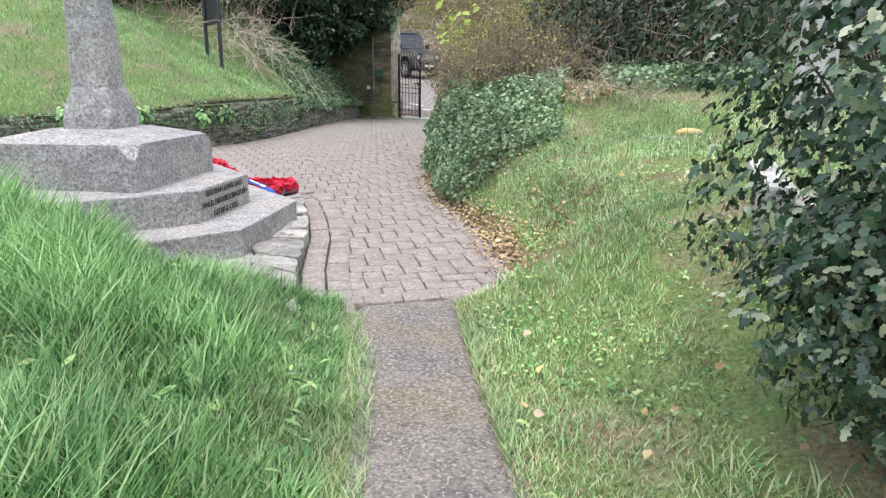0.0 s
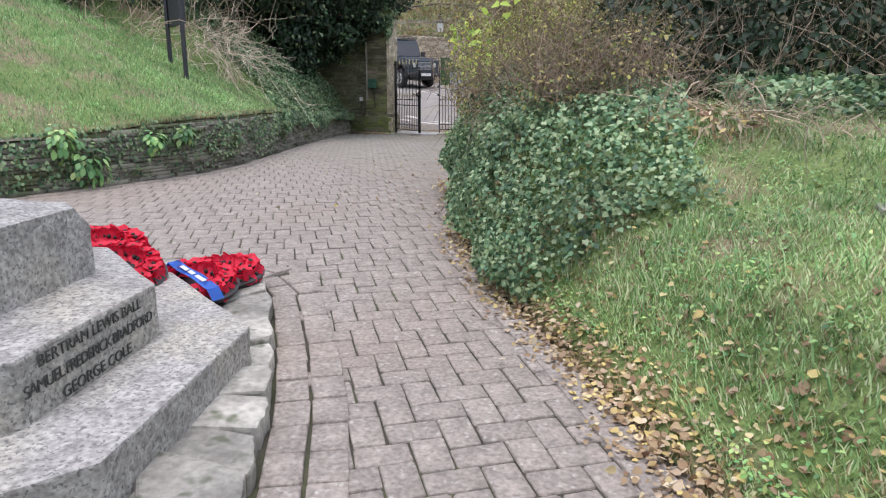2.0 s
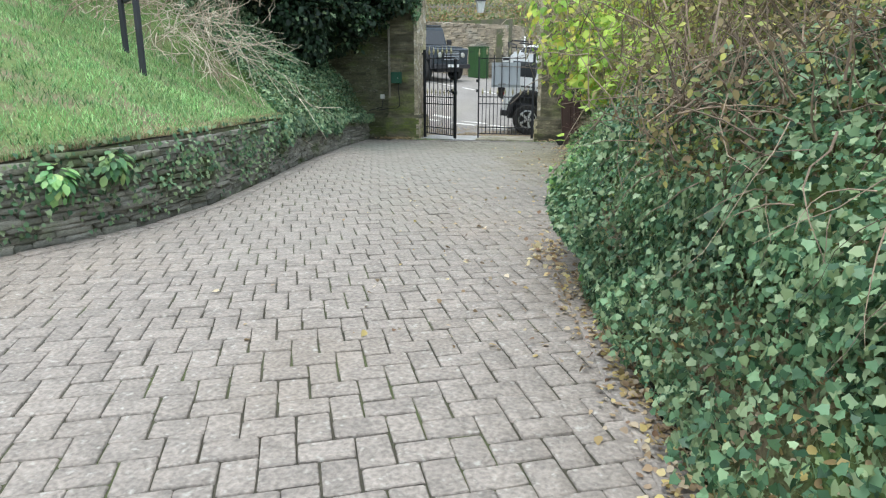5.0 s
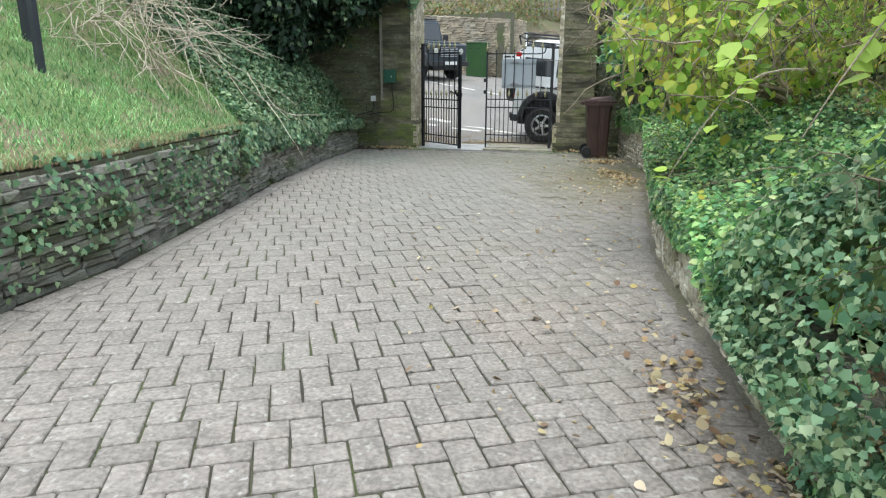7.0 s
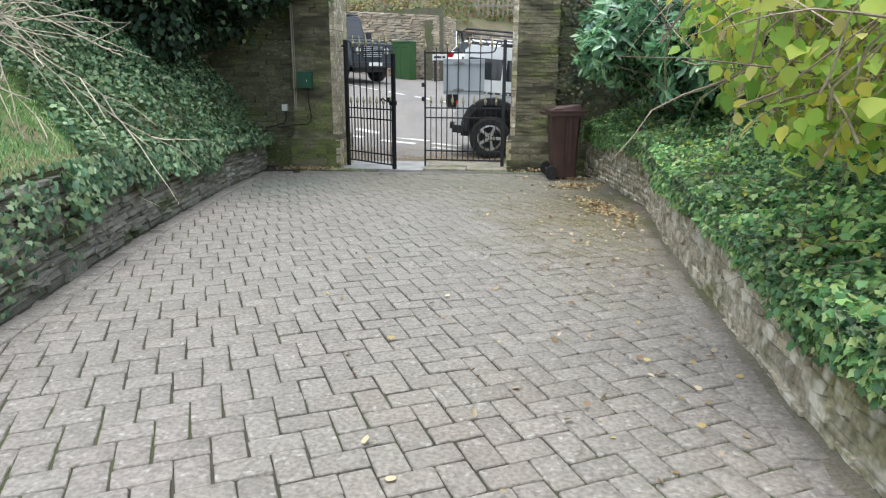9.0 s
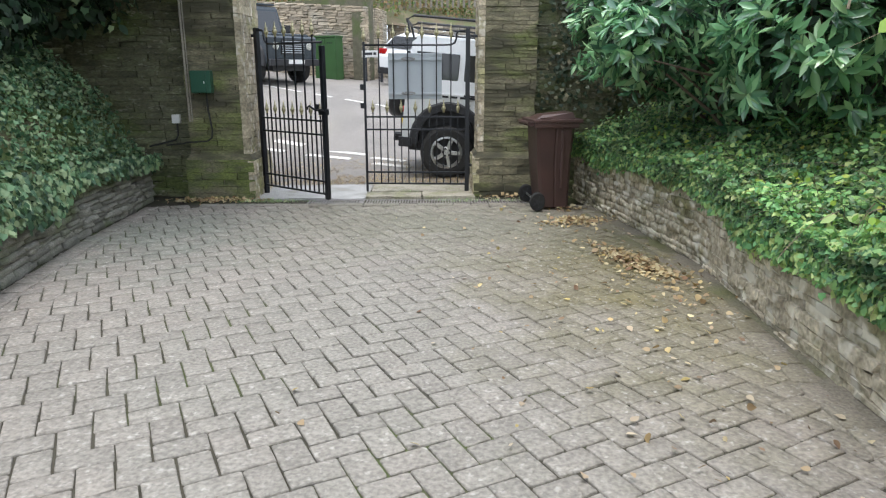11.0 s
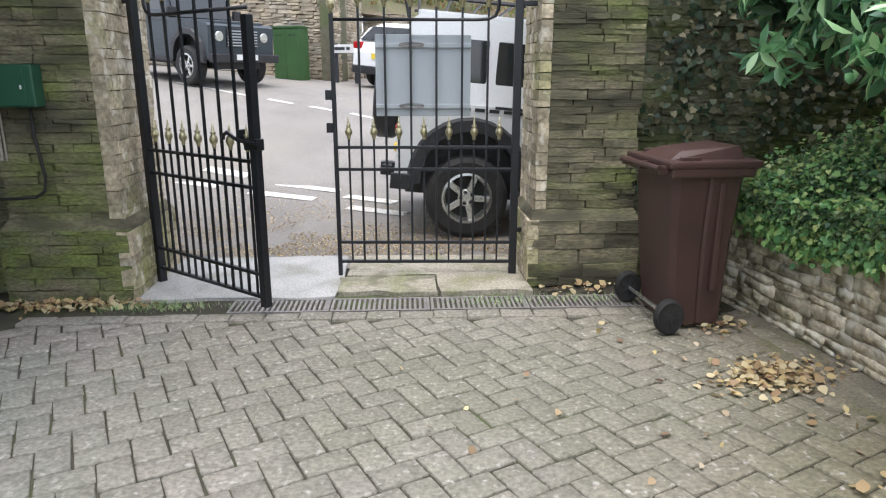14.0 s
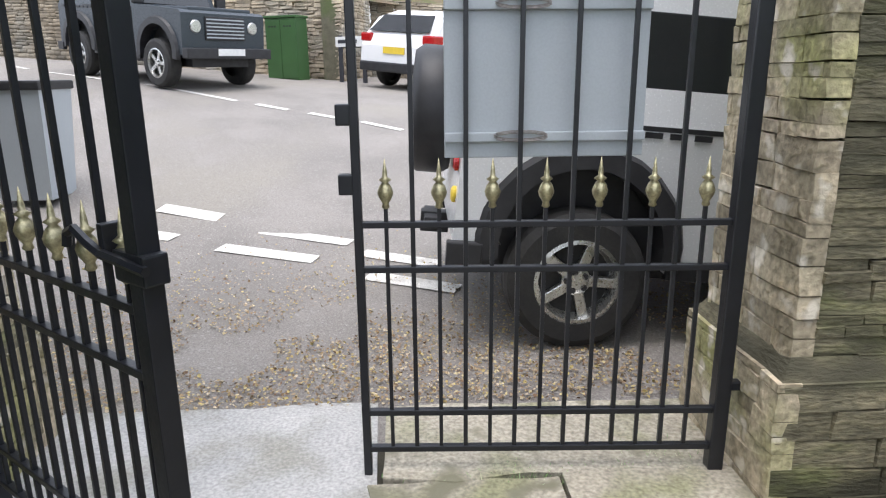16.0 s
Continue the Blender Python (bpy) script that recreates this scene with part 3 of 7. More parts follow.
def flat_stone(rough, inset):
    """A flat-faced laid stone with tight joints, 1 x 1 x 1, its face on -y."""
    vs, fs = [], []
    outline = [(-0.5, -0.5), (0.02, -0.5), (0.5, -0.5), (0.5, 0.5), (-0.06, 0.5), (-0.5, 0.5)]
    for x, z in outline:
        jx, jz = RNG.uniform(-rough, rough, 2)
        vs.append((x + jx * 0.08, 0.5, z + jz * 0.2))
        vs.append((x + jx * 0.08, -0.42, z + jz * 0.2))
        vs.append((x * (1 - 0.35 * inset) + jx * 0.08, -0.5 + RNG.uniform(-0.07, 0.07), z * (1 - inset) + jz * 0.2))
    for i in range(6):
        p, q = 3 * i, 3 * ((i + 1) % 6)
        fs += [(p, q, q + 1, p + 1), (p + 1, q + 1, q + 2, p + 2)]
    fs.append((2, 5, 8, 11, 14, 17))
    return vs, fs


FLAT = [flat_stone(0.22, 0.03) for _ in range(8)]
RUBBLES = [flat_stone(0.9, 0.06) for _ in range(8)]


def stone_course(length_at, height, rows_h, stone_w):
    """Stones of a face: (u centre, z centre, width, height), u along it; length_at is its length."""
    out, z = [], 0.0
    while z < height - 0.01:
        h = min(RNG.uniform(*rows_h), height - z + 0.01)
        u = -RNG.uniform(0, 0.1)
        while u < length_at:
            w = RNG.uniform(*stone_w)
            w = min(w, length_at - u)
            if u < 0:
                u, w = 0.0, w + u
            if w > 0.03:
                out.append((u + w / 2, z + h / 2, w, h))
            u += w
        z += h
    return out


def lay_stones(parent, places, mat, near, name="stone", shapes_of=STONES):
    """places: (x, y, z, turn about z, width, depth, height). The first `near` are stones of their own, the rest one mesh."""
    meshes = []
    for v, f in shapes_of:
        me = bpy.data.meshes.new(name)
        me.from_pydata(v, [], f)
        me.materials.append(mat)
        meshes.append(me)
    for i, (x, y, z, a, w, d, h) in enumerate(places[:near]):
        ob = put(new(name, meshes[i % 8]), parent)
        ob.matrix_basis = Matrix.LocRotScale((x, y, z), Euler((RNG.uniform(-0.02, 0.02), RNG.uniform(-0.03, 0.03), a)), (w * 0.98, d, h * 0.97))
    rest = places[near:]
    if rest:
        Vs, Ls, Ts, off = [], [], [], 0
        for i, (x, y, z, a, w, d, h) in enumerate(rest):
            v, f = shapes_of[i % 8]
            m = np.array(Matrix.LocRotScale((x, y, z), Euler((0, RNG.uniform(-0.03, 0.03), a)), (w * 0.98, d, h * 0.97)))
            vv = np.array(v)
            Vs.append(vv @ m[:3, :3].T + m[:3, 3])
            Ls.extend(off + k for q in f for k in q)
            Ts.extend(len(q) for q in f)
            off += len(v)
        arrays(name + "s", np.concatenate(Vs), Ls, Ts, mat, parent)["kind"] = "stuff"


def wall_body(name, pts, z0, tops, thick, mat, side):
    """The core of a wall along (x, y) points; the face is on the points, the body lies to `side` (+1: +x side)."""
    bm = bmesh.new()
    k = len(pts)
    rows = []
    for (x, y), t in zip(pts, tops):
        b = 0.03
        rows.append([bm.verts.new((x + side * b, y, z0)), bm.verts.new((x + side * b, y, t)), bm.verts.new((x + side * (b + thick), y, t)), bm.verts.new((x + side * (b + thick), y, z0))])
    for a, b in zip(rows, rows[1:]):
        for j in range(4):
            bm.faces.new((a[j], a[(j + 1) % 4], b[(j + 1) % 4], b[j]))
    bm.faces.new(rows[0])
    bm.faces.new(rows[-1][::-1])
    bmesh.ops.recalc_face_normals(bm, faces=bm.faces)
    return tagged(part(name, bm, mat), kind="structure")


def wall_stones(parent, edge, top, y0, y1, side, mat, rows_h, stone_w, near, shapes_of=STONES, lumpy=0.02):
    """Stones on a curved wall face, edge(y) its x, from y0 to y1."""
    n = 400
    yy = np.linspace(y0, y1, n)
    xx = edge(yy)
    run = np.concatenate(([0], np.cumsum(np.hypot(np.diff(xx), np.diff(yy)))))
    places = []
    for u, zc, w, h in stone_course(run[-1], 1.0, rows_h, stone_w):
        y = np.interp(u, run, yy)
        x = edge(y)
        g = float(paved_z(y))
        if g + zc + h / 2 > float(top(y)) + 0.01:
            continue
        dx, dy = float(edge(y + 0.1) - edge(y - 0.1)), 0.2
        a = math.atan2(dy, dx)
        if side > 0:
            a = a + math.pi
        d = RNG.uniform(0.09, 0.13)
        places.append((x + side * (0.045 if side < 0 else 0.068) + RNG.normal(0, lumpy / 2), y, g + zc - 0.02, a, w, d, h))
    places.sort(key=lambda q: abs(q[1] + 7.5))
    lay_stones(parent, places, mat, near, "stone", shapes_of)


WY = np.linspace(-18.4, -0.4, 60)
left_wall = wall_body("wall_left", [(float(left_x(y)), y) for y in WY], -0.1, [float(left_top(y)) - 0.03 for y in WY], 0.4, MORTAR, -1)
wall_stones(left_wall, left_x, left_top, -17.5, -0.42, -1, SLATE, (0.035, 0.085), (0.12, 0.42), 300)
# capping stones along its top
places = []
y = -15.5
while y < -12.8:
    w = RNG.uniform(0.25, 0.6)
    dx = float(left_x(y + 0.2) - left_x(y - 0.2))
    places.append((float(left_x(y)) - 0.10, y + w / 2, float(left_top(y)) + 0.0, math.atan2(0.4, dx), w, 0.34, RNG.uniform(0.035, 0.06)))
    y += w
lay_stones(left_wall, places, SLATE, 60, "capping_stone")

WY = np.linspace(-12.3, -0.3, 50)
right_wall = wall_body("wall_right", [(float(right_x(y)), y) for y in WY], -0.1, [float(right_top(y)) - 0.02 for y in WY], 0.35, LIMEMORTAR, 1)
wall_stones(right_wall, right_x, right_top, -12.2, -0.32, 1, RUBBLE, (0.03, 0.085), (0.08, 0.32), 300, RUBBLES, 0.012)

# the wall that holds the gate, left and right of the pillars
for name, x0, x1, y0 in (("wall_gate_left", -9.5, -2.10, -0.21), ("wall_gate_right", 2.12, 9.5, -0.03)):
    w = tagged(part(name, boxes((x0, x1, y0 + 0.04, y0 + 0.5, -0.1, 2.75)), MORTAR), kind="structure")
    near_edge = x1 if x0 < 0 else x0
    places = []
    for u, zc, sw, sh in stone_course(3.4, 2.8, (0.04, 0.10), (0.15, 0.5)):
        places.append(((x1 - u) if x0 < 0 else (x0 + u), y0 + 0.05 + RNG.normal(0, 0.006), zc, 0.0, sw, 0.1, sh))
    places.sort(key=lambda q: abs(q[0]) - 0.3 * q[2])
    lay_stones(w, places, SHADEDMOSS, 180, "stone", FLAT)
# the same wall's outer stretches close the place
part("wall_gate_cap", boxes((-9.5, -2.13, -0.23, 0.37, 2.75, 2.85), (2.17, 9.5, -0.05, 0.55, 2.75, 2.85), bevel=0.02), SLATE)["kind"] = "structure"


def gate_pillar(x0, x1, y0, y1, inner):
    """A slate pillar with a wider foot and a pale dressed edge to the gateway. inner: +1 when the gateway lies on its +x side."""
    core = thing("gate_pillar", ((x0 + x1) / 2, (y0 + y1) / 2, 0), "tall square slate-rubble gate pillar with mossy wider foot", "gate pillar", "gate pillars")
    part("core", boxes((x0 + 0.03, x1 - 0.03, y0 + 0.03, y1 - 0.03, 0, 3.3)), MORTAR, core)
    part("capstone", boxes((x0 - 0.08, x1 + 0.08, y0 - 0.08, y1 + 0.08, 3.3, 3.45), bevel=0.03), PILLAR, core)
    bm = bmesh.new()
    f = 0.055
    for zz, grow in ((0.0, f), (0.26, f)):
        box(bm, x0 - grow + 0.02, x1 + grow - 0.02, y0 - grow + 0.02, y1 + grow - 0.02, zz, zz + 0.25, bevel=0.012)
    part("plinth", bm, MORTAR, core, "mossy plinth")
    places, quoins, feet = [], [], []
    for u, zc, w, h in stone_course(x1 - x0 - 0.07, 2.75, (0.028, 0.075), (0.12, 0.45)):
        places.append((x0 + u + (0 if inner > 0 else 0.07), y0 + 0.042 + RNG.normal(0, 0.004), 0.53 + zc, 0.0, w, 0.08, h))
    for u, zc, w, h in stone_course(x1 - x0 + 2 * f, 0.48, (0.05, 0.12), (0.15, 0.5)):
        feet.append((x0 - f + u, y0 - f + 0.04 + RNG.normal(0, 0.004), 0.0 + zc, 0.0, w, 0.08, h))
    face = x1 if inner > 0 else x0
    for u, zc, w, h in stone_course(y1 - y0, 2.75, (0.045, 0.12), (0.12, 0.34)):
        quoins.append((face - inner * 0.034, y0 + u, 0.53 + zc, math.pi / 2 * inner, w, 0.08, h))
    for u, zc, w, h in stone_course(y1 - y0 + 2 * f, 0.48, (0.05, 0.12), (0.14, 0.36)):
        quoins.append((face + inner * (f - 0.035), y0 - f + u, 0.0 + zc, math.pi / 2 * inner, w, 0.08, h))
    lay_stones(core, feet, MOSSY if inner > 0 else PILLAR, 80, "mossy_stone", FLAT)
    lay_stones(core, places, PILLAR, 220, "stone", FLAT)
    lay_stones(core, quoins, PALE, 160, "pale_stone", FLAT)
    # sloped shoulder of the foot
    bm = bmesh.new()
    lo = [(x0 - f, y0 - f), (x1 + f, y0 - f), (x1 + f, y1 + f), (x0 - f, y1 + f)]
    hi = [(x0, y0), (x1, y0), (x1, y1), (x0, y1)]
    a = [bm.verts.new((x, y, 0.47)) for x, y in lo]
    b = [bm.verts.new((x, y, 0.56)) for x, y in hi]
    for i in range(4):
        bm.faces.new((a[i], a[(i + 1) % 4], b[(i + 1) % 4], b[i]))
    part("shoulder", bm, PILLAR, core, "weathered shoulder")
    return core


gate_pillar(-2.11, -1.385, -0.385, 0.42, 1)
gate_pillar(1.435, 2.15, -0.195, 0.42, -1)

# silt washed against the foot of the lime wall
ys = np.linspace(-11.8, -0.95, 160)[:, None] * np.ones((1, 9))
frac = np.linspace(0, 1, 9)[None, :]
wide = 0.19 + 0.06 * wave(ys, ys * 0.3, 1.7, 5) + 0.2 * smooth01(ys, -6, -2)
xs = right_x(ys) + 0.05 - wide * frac
tagged(sheet("silt_strip", xs, ys, paved_z(ys) + 0.016 - 0.024 * frac ** 2 + 0.004 * wave(xs, ys, 6.0, 2), SILT), kind="structure")

# ---- gate ----
def finial(bm, x, y, z, s=1.0):
    lathe(bm, [(0.009 * s, 0), (0.016 * s, 0.006 * s), (0.012 * s, 0.02 * s), (0.026 * s, 0.045 * s), (0.03 * s, 0.062 * s), (0.022 * s, 0.085 * s), (0.012 * s, 0.098 * s), (0.024 * s, 0.108 * s), (0.010 * s, 0.118 * s), (0.009 * s, 0.135 * s), (0.001, 0.185 * s)], Matrix.Translation((x, y, z)), 10)
    return bm


def gate_leaf(length, latch):
    """One leaf in its own frame: hinge post at 0, running along +x."""
    g = thing("iron_gate", label="black iron gate leaf with gilt spear finials, standing " + ("ajar" if latch else "closed"), category="gate", group="pair of gates")
    part("hinge_post", boxes((-0.028, 0.028, -0.028, 0.028, 0.0, 2.06), bevel=0.006), IRON, g)
    for z in (0.35, 1.95):
        part("hinge_pin", boxes((-0.14, 0.0, -0.018, 0.018, z, z + 0.035), bevel=0.006), IRON, g)
    w = 0.026 if latch else 0.015
    part("lock_stile", boxes((length - 2 * w, length, -w, w, 0.06 if latch else 0.0, 1.82 if latch else 1.9), bevel=0.004), IRON, g)
    for z in (0.12, 0.27, 0.82, 0.98):
        part("rail", boxes((0.0, length - w, -0.014, 0.014, z - 0.011, z + 0.011), bevel=0.003), IRON, g)
    bm = bmesh.new()
    pts = [(0.0, 0, 2.03), (0.10, 0, 2.03), (0.125, 0, 2.02), (0.14, 0, 1.99), (0.145, 0, 1.93), (0.165, 0, 1.885), (0.21, 0, 1.865), (0.3, 0, 1.86), (length - w, 0, 1.86)]
    tube(bm, pts, 0.013, 6)
    part("scrolled_top_rail", bm, IRON, g, smooth=True)
    n = 7
    step = (length - 0.05) / n
    for i in range(n):
        x = 0.05 + step * (i + 0.5) - 0.02
        bar = part("short_bar", boxes((x - 0.007, x + 0.007, -0.007, 0.007, 0.12, 1.04), bevel=0.002), IRON, g)
        part("gilt_spear", finial(bmesh.new(), x, 0, 1.035, 0.92), GOLD, bar, smooth=True)
        if i < n - 1:
            x = 0.05 + step * (i + 1) - 0.02
            bar = part("tall_bar", boxes((x - 0.008, x + 0.008, -0.008, 0.008, 0.12, 1.95), bevel=0.002), IRON, g)
            part("gilt_spear", finial(bmesh.new(), x, 0, 1.94), GOLD, bar, smooth=True)
    if latch:
        bm = bmesh.new()
        tube(bm, [(length + 0.03, -0.03, 1.09), (length - 0.05, -0.035, 1.10), (length - 0.14, -0.035, 1.105), (length - 0.19, -0.038, 1.125), (length - 0.235, -0.04, 1.15), (length - 0.27, -0.04, 1.135), (length - 0.28, -0.04, 1.105)], 0.012, 6)
        box(bm, length - 0.155, length - 0.13, -0.03, 0.02, 1.09, 1.17, bevel=0.004)
        box(bm, length - 0.1, length + 0.02, -0.03, 0.03, 1.05, 1.12, bevel=0.006)
        part("drop_latch", bm, IRON, g, smooth=False)
    else:
        for z in (1.12, 1.35):
            part("latch_keep", boxes((length - 0.005, length + 0.045, -0.02, 0.02, z - 0.035, z + 0.035), bevel=0.006), IRON, g)
        bm = bmesh.new()
        tube(bm, [(length - 0.015, 0, 0.12), (length - 0.015, 0, 0.02)], 0.012, 6)
        part("drop_bolt", bm, IRON, g)
        part("gilt_spear", finial(bmesh.new(), length - 0.015, 0, 1.9), GOLD, g, smooth=True)
    return g


gate_leaf(1.21, True).matrix_basis = pose(-1.30, -0.02, 0.0, 0, 0, -39.2)
right_leaf = gate_leaf(1.32, False)
right_leaf.matrix_basis = pose(1.31, 0.0, 0.0, 0, 0, 177.2)

# sign board tied to the outer side of the closed leaf
sb = thing("sign_board", (0.63, 0.1, 1.5), "back of grey aluminium sign tied to gate bars", "sign")
part("panel", boxes((0.305, 0.985, 0.085, 0.098, 1.20, 1.765), bevel=0.005), GREYMETAL, sb)
for z in (1.27, 1.69):
    part("channel", boxes((0.305, 0.985, 0.068, 0.085, z - 0.016, z + 0.016), bevel=0.004), GREYMETAL, sb)
    bm = bmesh.new()
    for k in range(3):
        tube(bm, [(0.56 + 0.09 * math.cos(a), 0.06 + 0.003 * k, z + 0.004 * k + 0.014 * math.sin(a)) for a in np.linspace(0, 6.28, 13)], 0.002, 5)
    part("wire_tie", bm, CASTIRON, sb, "twisted wire tie")

# ---- threshold and drain ----
for x0, x1, y0, y1, top, mat in ((-1.38, 0.02, -0.44, 0.62, 0.012, CONCRETE), (0.03, 0.72, -0.40, -0.02, 0.022, SILLSTONE), (0.75, 1.40, -0.42, 0.02, 0.03, SILLSTONE), (0.06, 1.42, 0.0, 0.55, 0.028, SILLSTONE)):
    bm = bmesh.new()
    n = 5
    ring = [(x0 + (x1 - x0) * i / n, y0 + RNG.normal(0, 0.018)) for i in range(n)] + [(x1 + RNG.normal(0, 0.012), y0 + (y1 - y0) * i / 3) for i in range(3)] + [(x1 - (x1 - x0) * i / n, y1 + RNG.normal(0, 0.015)) for i in range(n)] + [(x0 + RNG.normal(0, 0.012), y1 - (y1 - y0) * i / 3) for i in range(3)]
    prism(bm, ring, -0.1, top, bevel=0.008)
    tagged(part("threshold_stone", bm, mat), "worn pale threshold stone under the gates", "threshold stone", "threshold stones")
for i in range(5):
    x0 = -0.66 + 0.665 * i
    x1 = min(x0 + 0.655, 2.1)
    dr = thing("drain_grate", ((x0 + x1) / 2, -0.58, 0), "slotted iron channel drain grate set across the gateway" + (", clogged with leaves" if i > 2 else ""), "drain", "channel drain grates")
    z = float(paved_z(-0.58)) - 0.004
    part("channel_bed", boxes((x0, x1, -0.70, -0.46, z - 0.1, z - 0.03)), SAND, dr)
    part("grate_rim", boxes((x0, x1, -0.705, -0.685, z - 0.05, z + 0.008), (x0, x1, -0.475, -0.455, z - 0.05, z + 0.008), (x0, x0 + 0.018, -0.69, -0.47, z - 0.05, z + 0.007), (x1 - 0.018, x1, -0.69, -0.47, z - 0.05, z + 0.007)), CASTIRON, dr)
    n = int((x1 - x0 - 0.04) / 0.034)
    for k in range(n):
        xx = x0 + 0.03 + 0.034 * (k + 0.3)
        part("grate_bar", boxes((xx, xx + 0.017, -0.688, -0.472, z - 0.03, z + 0.006)), CASTIRON, dr)

# ---- wheelie bin ----
wb = thing("wheelie_bin", (2.25, -0.88, 0), "dark brown plastic wheelie bin with closed hinged lid", "wheelie bin")
BM_ = pose(2.25, -0.88, -0.005, 0, 0, 5) @ Matrix.Translation((-0.22, 0, 0)) @ Matrix.Diagonal((0.82, 0.95, 1, 1)) @ Matrix.Translation((0.22, 0, 0))
bm = bmesh.new()
prof = [(0.0, 0.20, 0.235), (0.5, 0.235, 0.26), (0.93, 0.265, 0.285)]
rings = []
for z, hx, hy in prof:
    o = [(-hx, -hy + 0.04), (-hx + 0.04, -hy), (-0.02, -hy), (0.0, -hy + 0.012), (0.02, -hy), (hx - 0.04, -hy), (hx, -hy + 0.04), (hx, hy - 0.04), (hx - 0.04, hy), (-hx + 0.04, hy), (-hx, hy - 0.04)]
    rings.append([bm.verts.new((x + (0.05 if z == 0 else 0.02), y, z + 0.03)) for x, y in o])
for a, b in zip(rings, rings[1:]):
    for i in range(len(a)):
        bm.faces.new((a[i], a[(i + 1) % len(a)], b[(i + 1) % len(a)], b[i]))
bm.faces.new(rings[0][::-1])
bm.faces.new(rings[-1])
bmesh.ops.transform(bm, matrix=BM_, verts=bm.verts)
part("bin_body", bm, BROWN, wb)
part("rim", boxes((-0.29, 0.33, -0.31, 0.31, 0.93, 0.99), bevel=0.015, m=BM_), BROWN, wb)
part("side_rib", boxes((0.09, 0.14, -0.292, -0.26, 0.25, 0.9), bevel=0.012, m=BM_), BROWN, wb)
bm = bmesh.new()
out = [(-0.31, -0.315), (0.38, -0.315), (0.40, -0.2), (0.40, 0.2), (0.38, 0.315), (-0.31, 0.315)]
prism(bm, out, 0.985, 1.025, bevel=0.012)
lo = [(-0.26, -0.2), (0.3, -0.22), (0.3, 0.22), (-0.26, 0.2)]
hi = [(-0.14, -0.15), (0.27, -0.19), (0.27, 0.19), (-0.14, 0.15)]
a = [bm.verts.new((x, y, 1.02)) for x, y in lo]
b = [bm.verts.new((x, y, 1.10 if x > 0.1 else 1.07)) for x, y in hi]
for i in range(4):
    bm.faces.new((a[i], a[(i + 1) % 4], b[(i + 1) % 4], b[i]))
bm.faces.new(b)
bmesh.ops.transform(bm, matrix=BM_, verts=bm.verts)
lid = part("lid", bm, BROWN, wb)
for yy in (-0.26, 0.235):
    part("lid_ridge", boxes((-0.2, -0.05, yy, yy + 0.025, 1.02, 1.045), bevel=0.006, m=BM_), BROWN, lid)
bm = bmesh.new()
tube(bm, [BM_ @ Vector((-0.36, -0.27, 0.985)), BM_ @ Vector((-0.36, 0.27, 0.985))], 0.018, 8)
for yy in (-0.25, 0.0, 0.25):
    box(bm, -0.37, -0.28, yy - 0.02, yy + 0.02, 0.95, 1.0, bevel=0.008, m=BM_)
part("handle_bar", bm, BROWN, wb)
bm = bmesh.new()
tube(bm, [BM_ @ Vector((-0.22, -0.3, 0.11)), BM_ @ Vector((-0.22, 0.3, 0.11))], 0.012, 8)
part("axle", bm, CHROME, wb)
for yy in (-0.31, 0.31):
    m = BM_ @ Matrix.Translation((-0.22, yy, 0.11)) @ Matrix.Rotation(math.pi / 2, 4, "X")
    wh = part("wheel", lathe(bmesh.new(), [(0.06, -0.026), (0.095, -0.03), (0.108, -0.018), (0.108, 0.018), (0.095, 0.03), (0.06, 0.026)], m, 20), RUBBER, wb)
    bm = lathe(bmesh.new(), [(0.02, -0.033), (0.025, -0.03), (0.025, 0.03), (0.02, 0.033)], m, 10)
    for k in range(5):
        box(bm, 0.0, 0.07, -0.008, 0.008, -0.03, 0.03, m=m @ Matrix.Rotation(k * 2 * math.pi / 5, 4, "Z"))
    part("hub", bm, DARKPLASTIC, wh)

# ---- boxes, pipes and cable on the left pillar ----
gb = thing("meter_box", (-1.81, -0.66, 1.43), "small dark green metal box fixed to the pillar", "utility box")
part("casing", boxes((-1.94, -1.70, -0.69, -0.575, 1.29, 1.55), bevel=0.012), GREENBOX, gb)
part("lid_face", boxes((-1.93, -1.75, -0.70, -0.689, 1.30, 1.54), bevel=0.004), GREENBOX, gb)
part("lock", boxes((-1.778, -1.768, -0.704, -0.699, 1.40, 1.425)), WHITE, gb)
sk = thing("socket_box", (-2.25, -0.42, 0.97), "small white plastic outdoor socket box on wall", "socket")
part("cover", boxes((-2.30, -2.20, -0.44, -0.36, 0.92, 1.03), bevel=0.012), WHITE, sk)
bm = bmesh.new()
tube(bm, [(-2.25, -0.40, 0.92), (-2.25, -0.40, 0.78), (-2.28, -0.4, 0.72), (-2.42, -0.42, 0.68), (-2.6, -0.45, 0.64)], 0.012, 6)
part("lead", bm, RUBBER, sk)
cb = thing("cable", (-1.8, -0.6, 1.0), "black cable looping down from the green box", "cable")
bm = bmesh.new()
tube(bm, [(-1.79, -0.60, 1.29), (-1.78, -0.62, 1.1), (-1.75, -0.62, 0.85), (-1.76, -0.63, 0.76), (-1.82, -0.63, 0.72), (-1.98, -0.62, 0.71), (-2.1, -0.58, 0.70), (-2.15, -0.45, 0.68), (-2.4, -0.42, 0.65)], 0.011, 6)
part("black_lead", bm, RUBBER, cb)
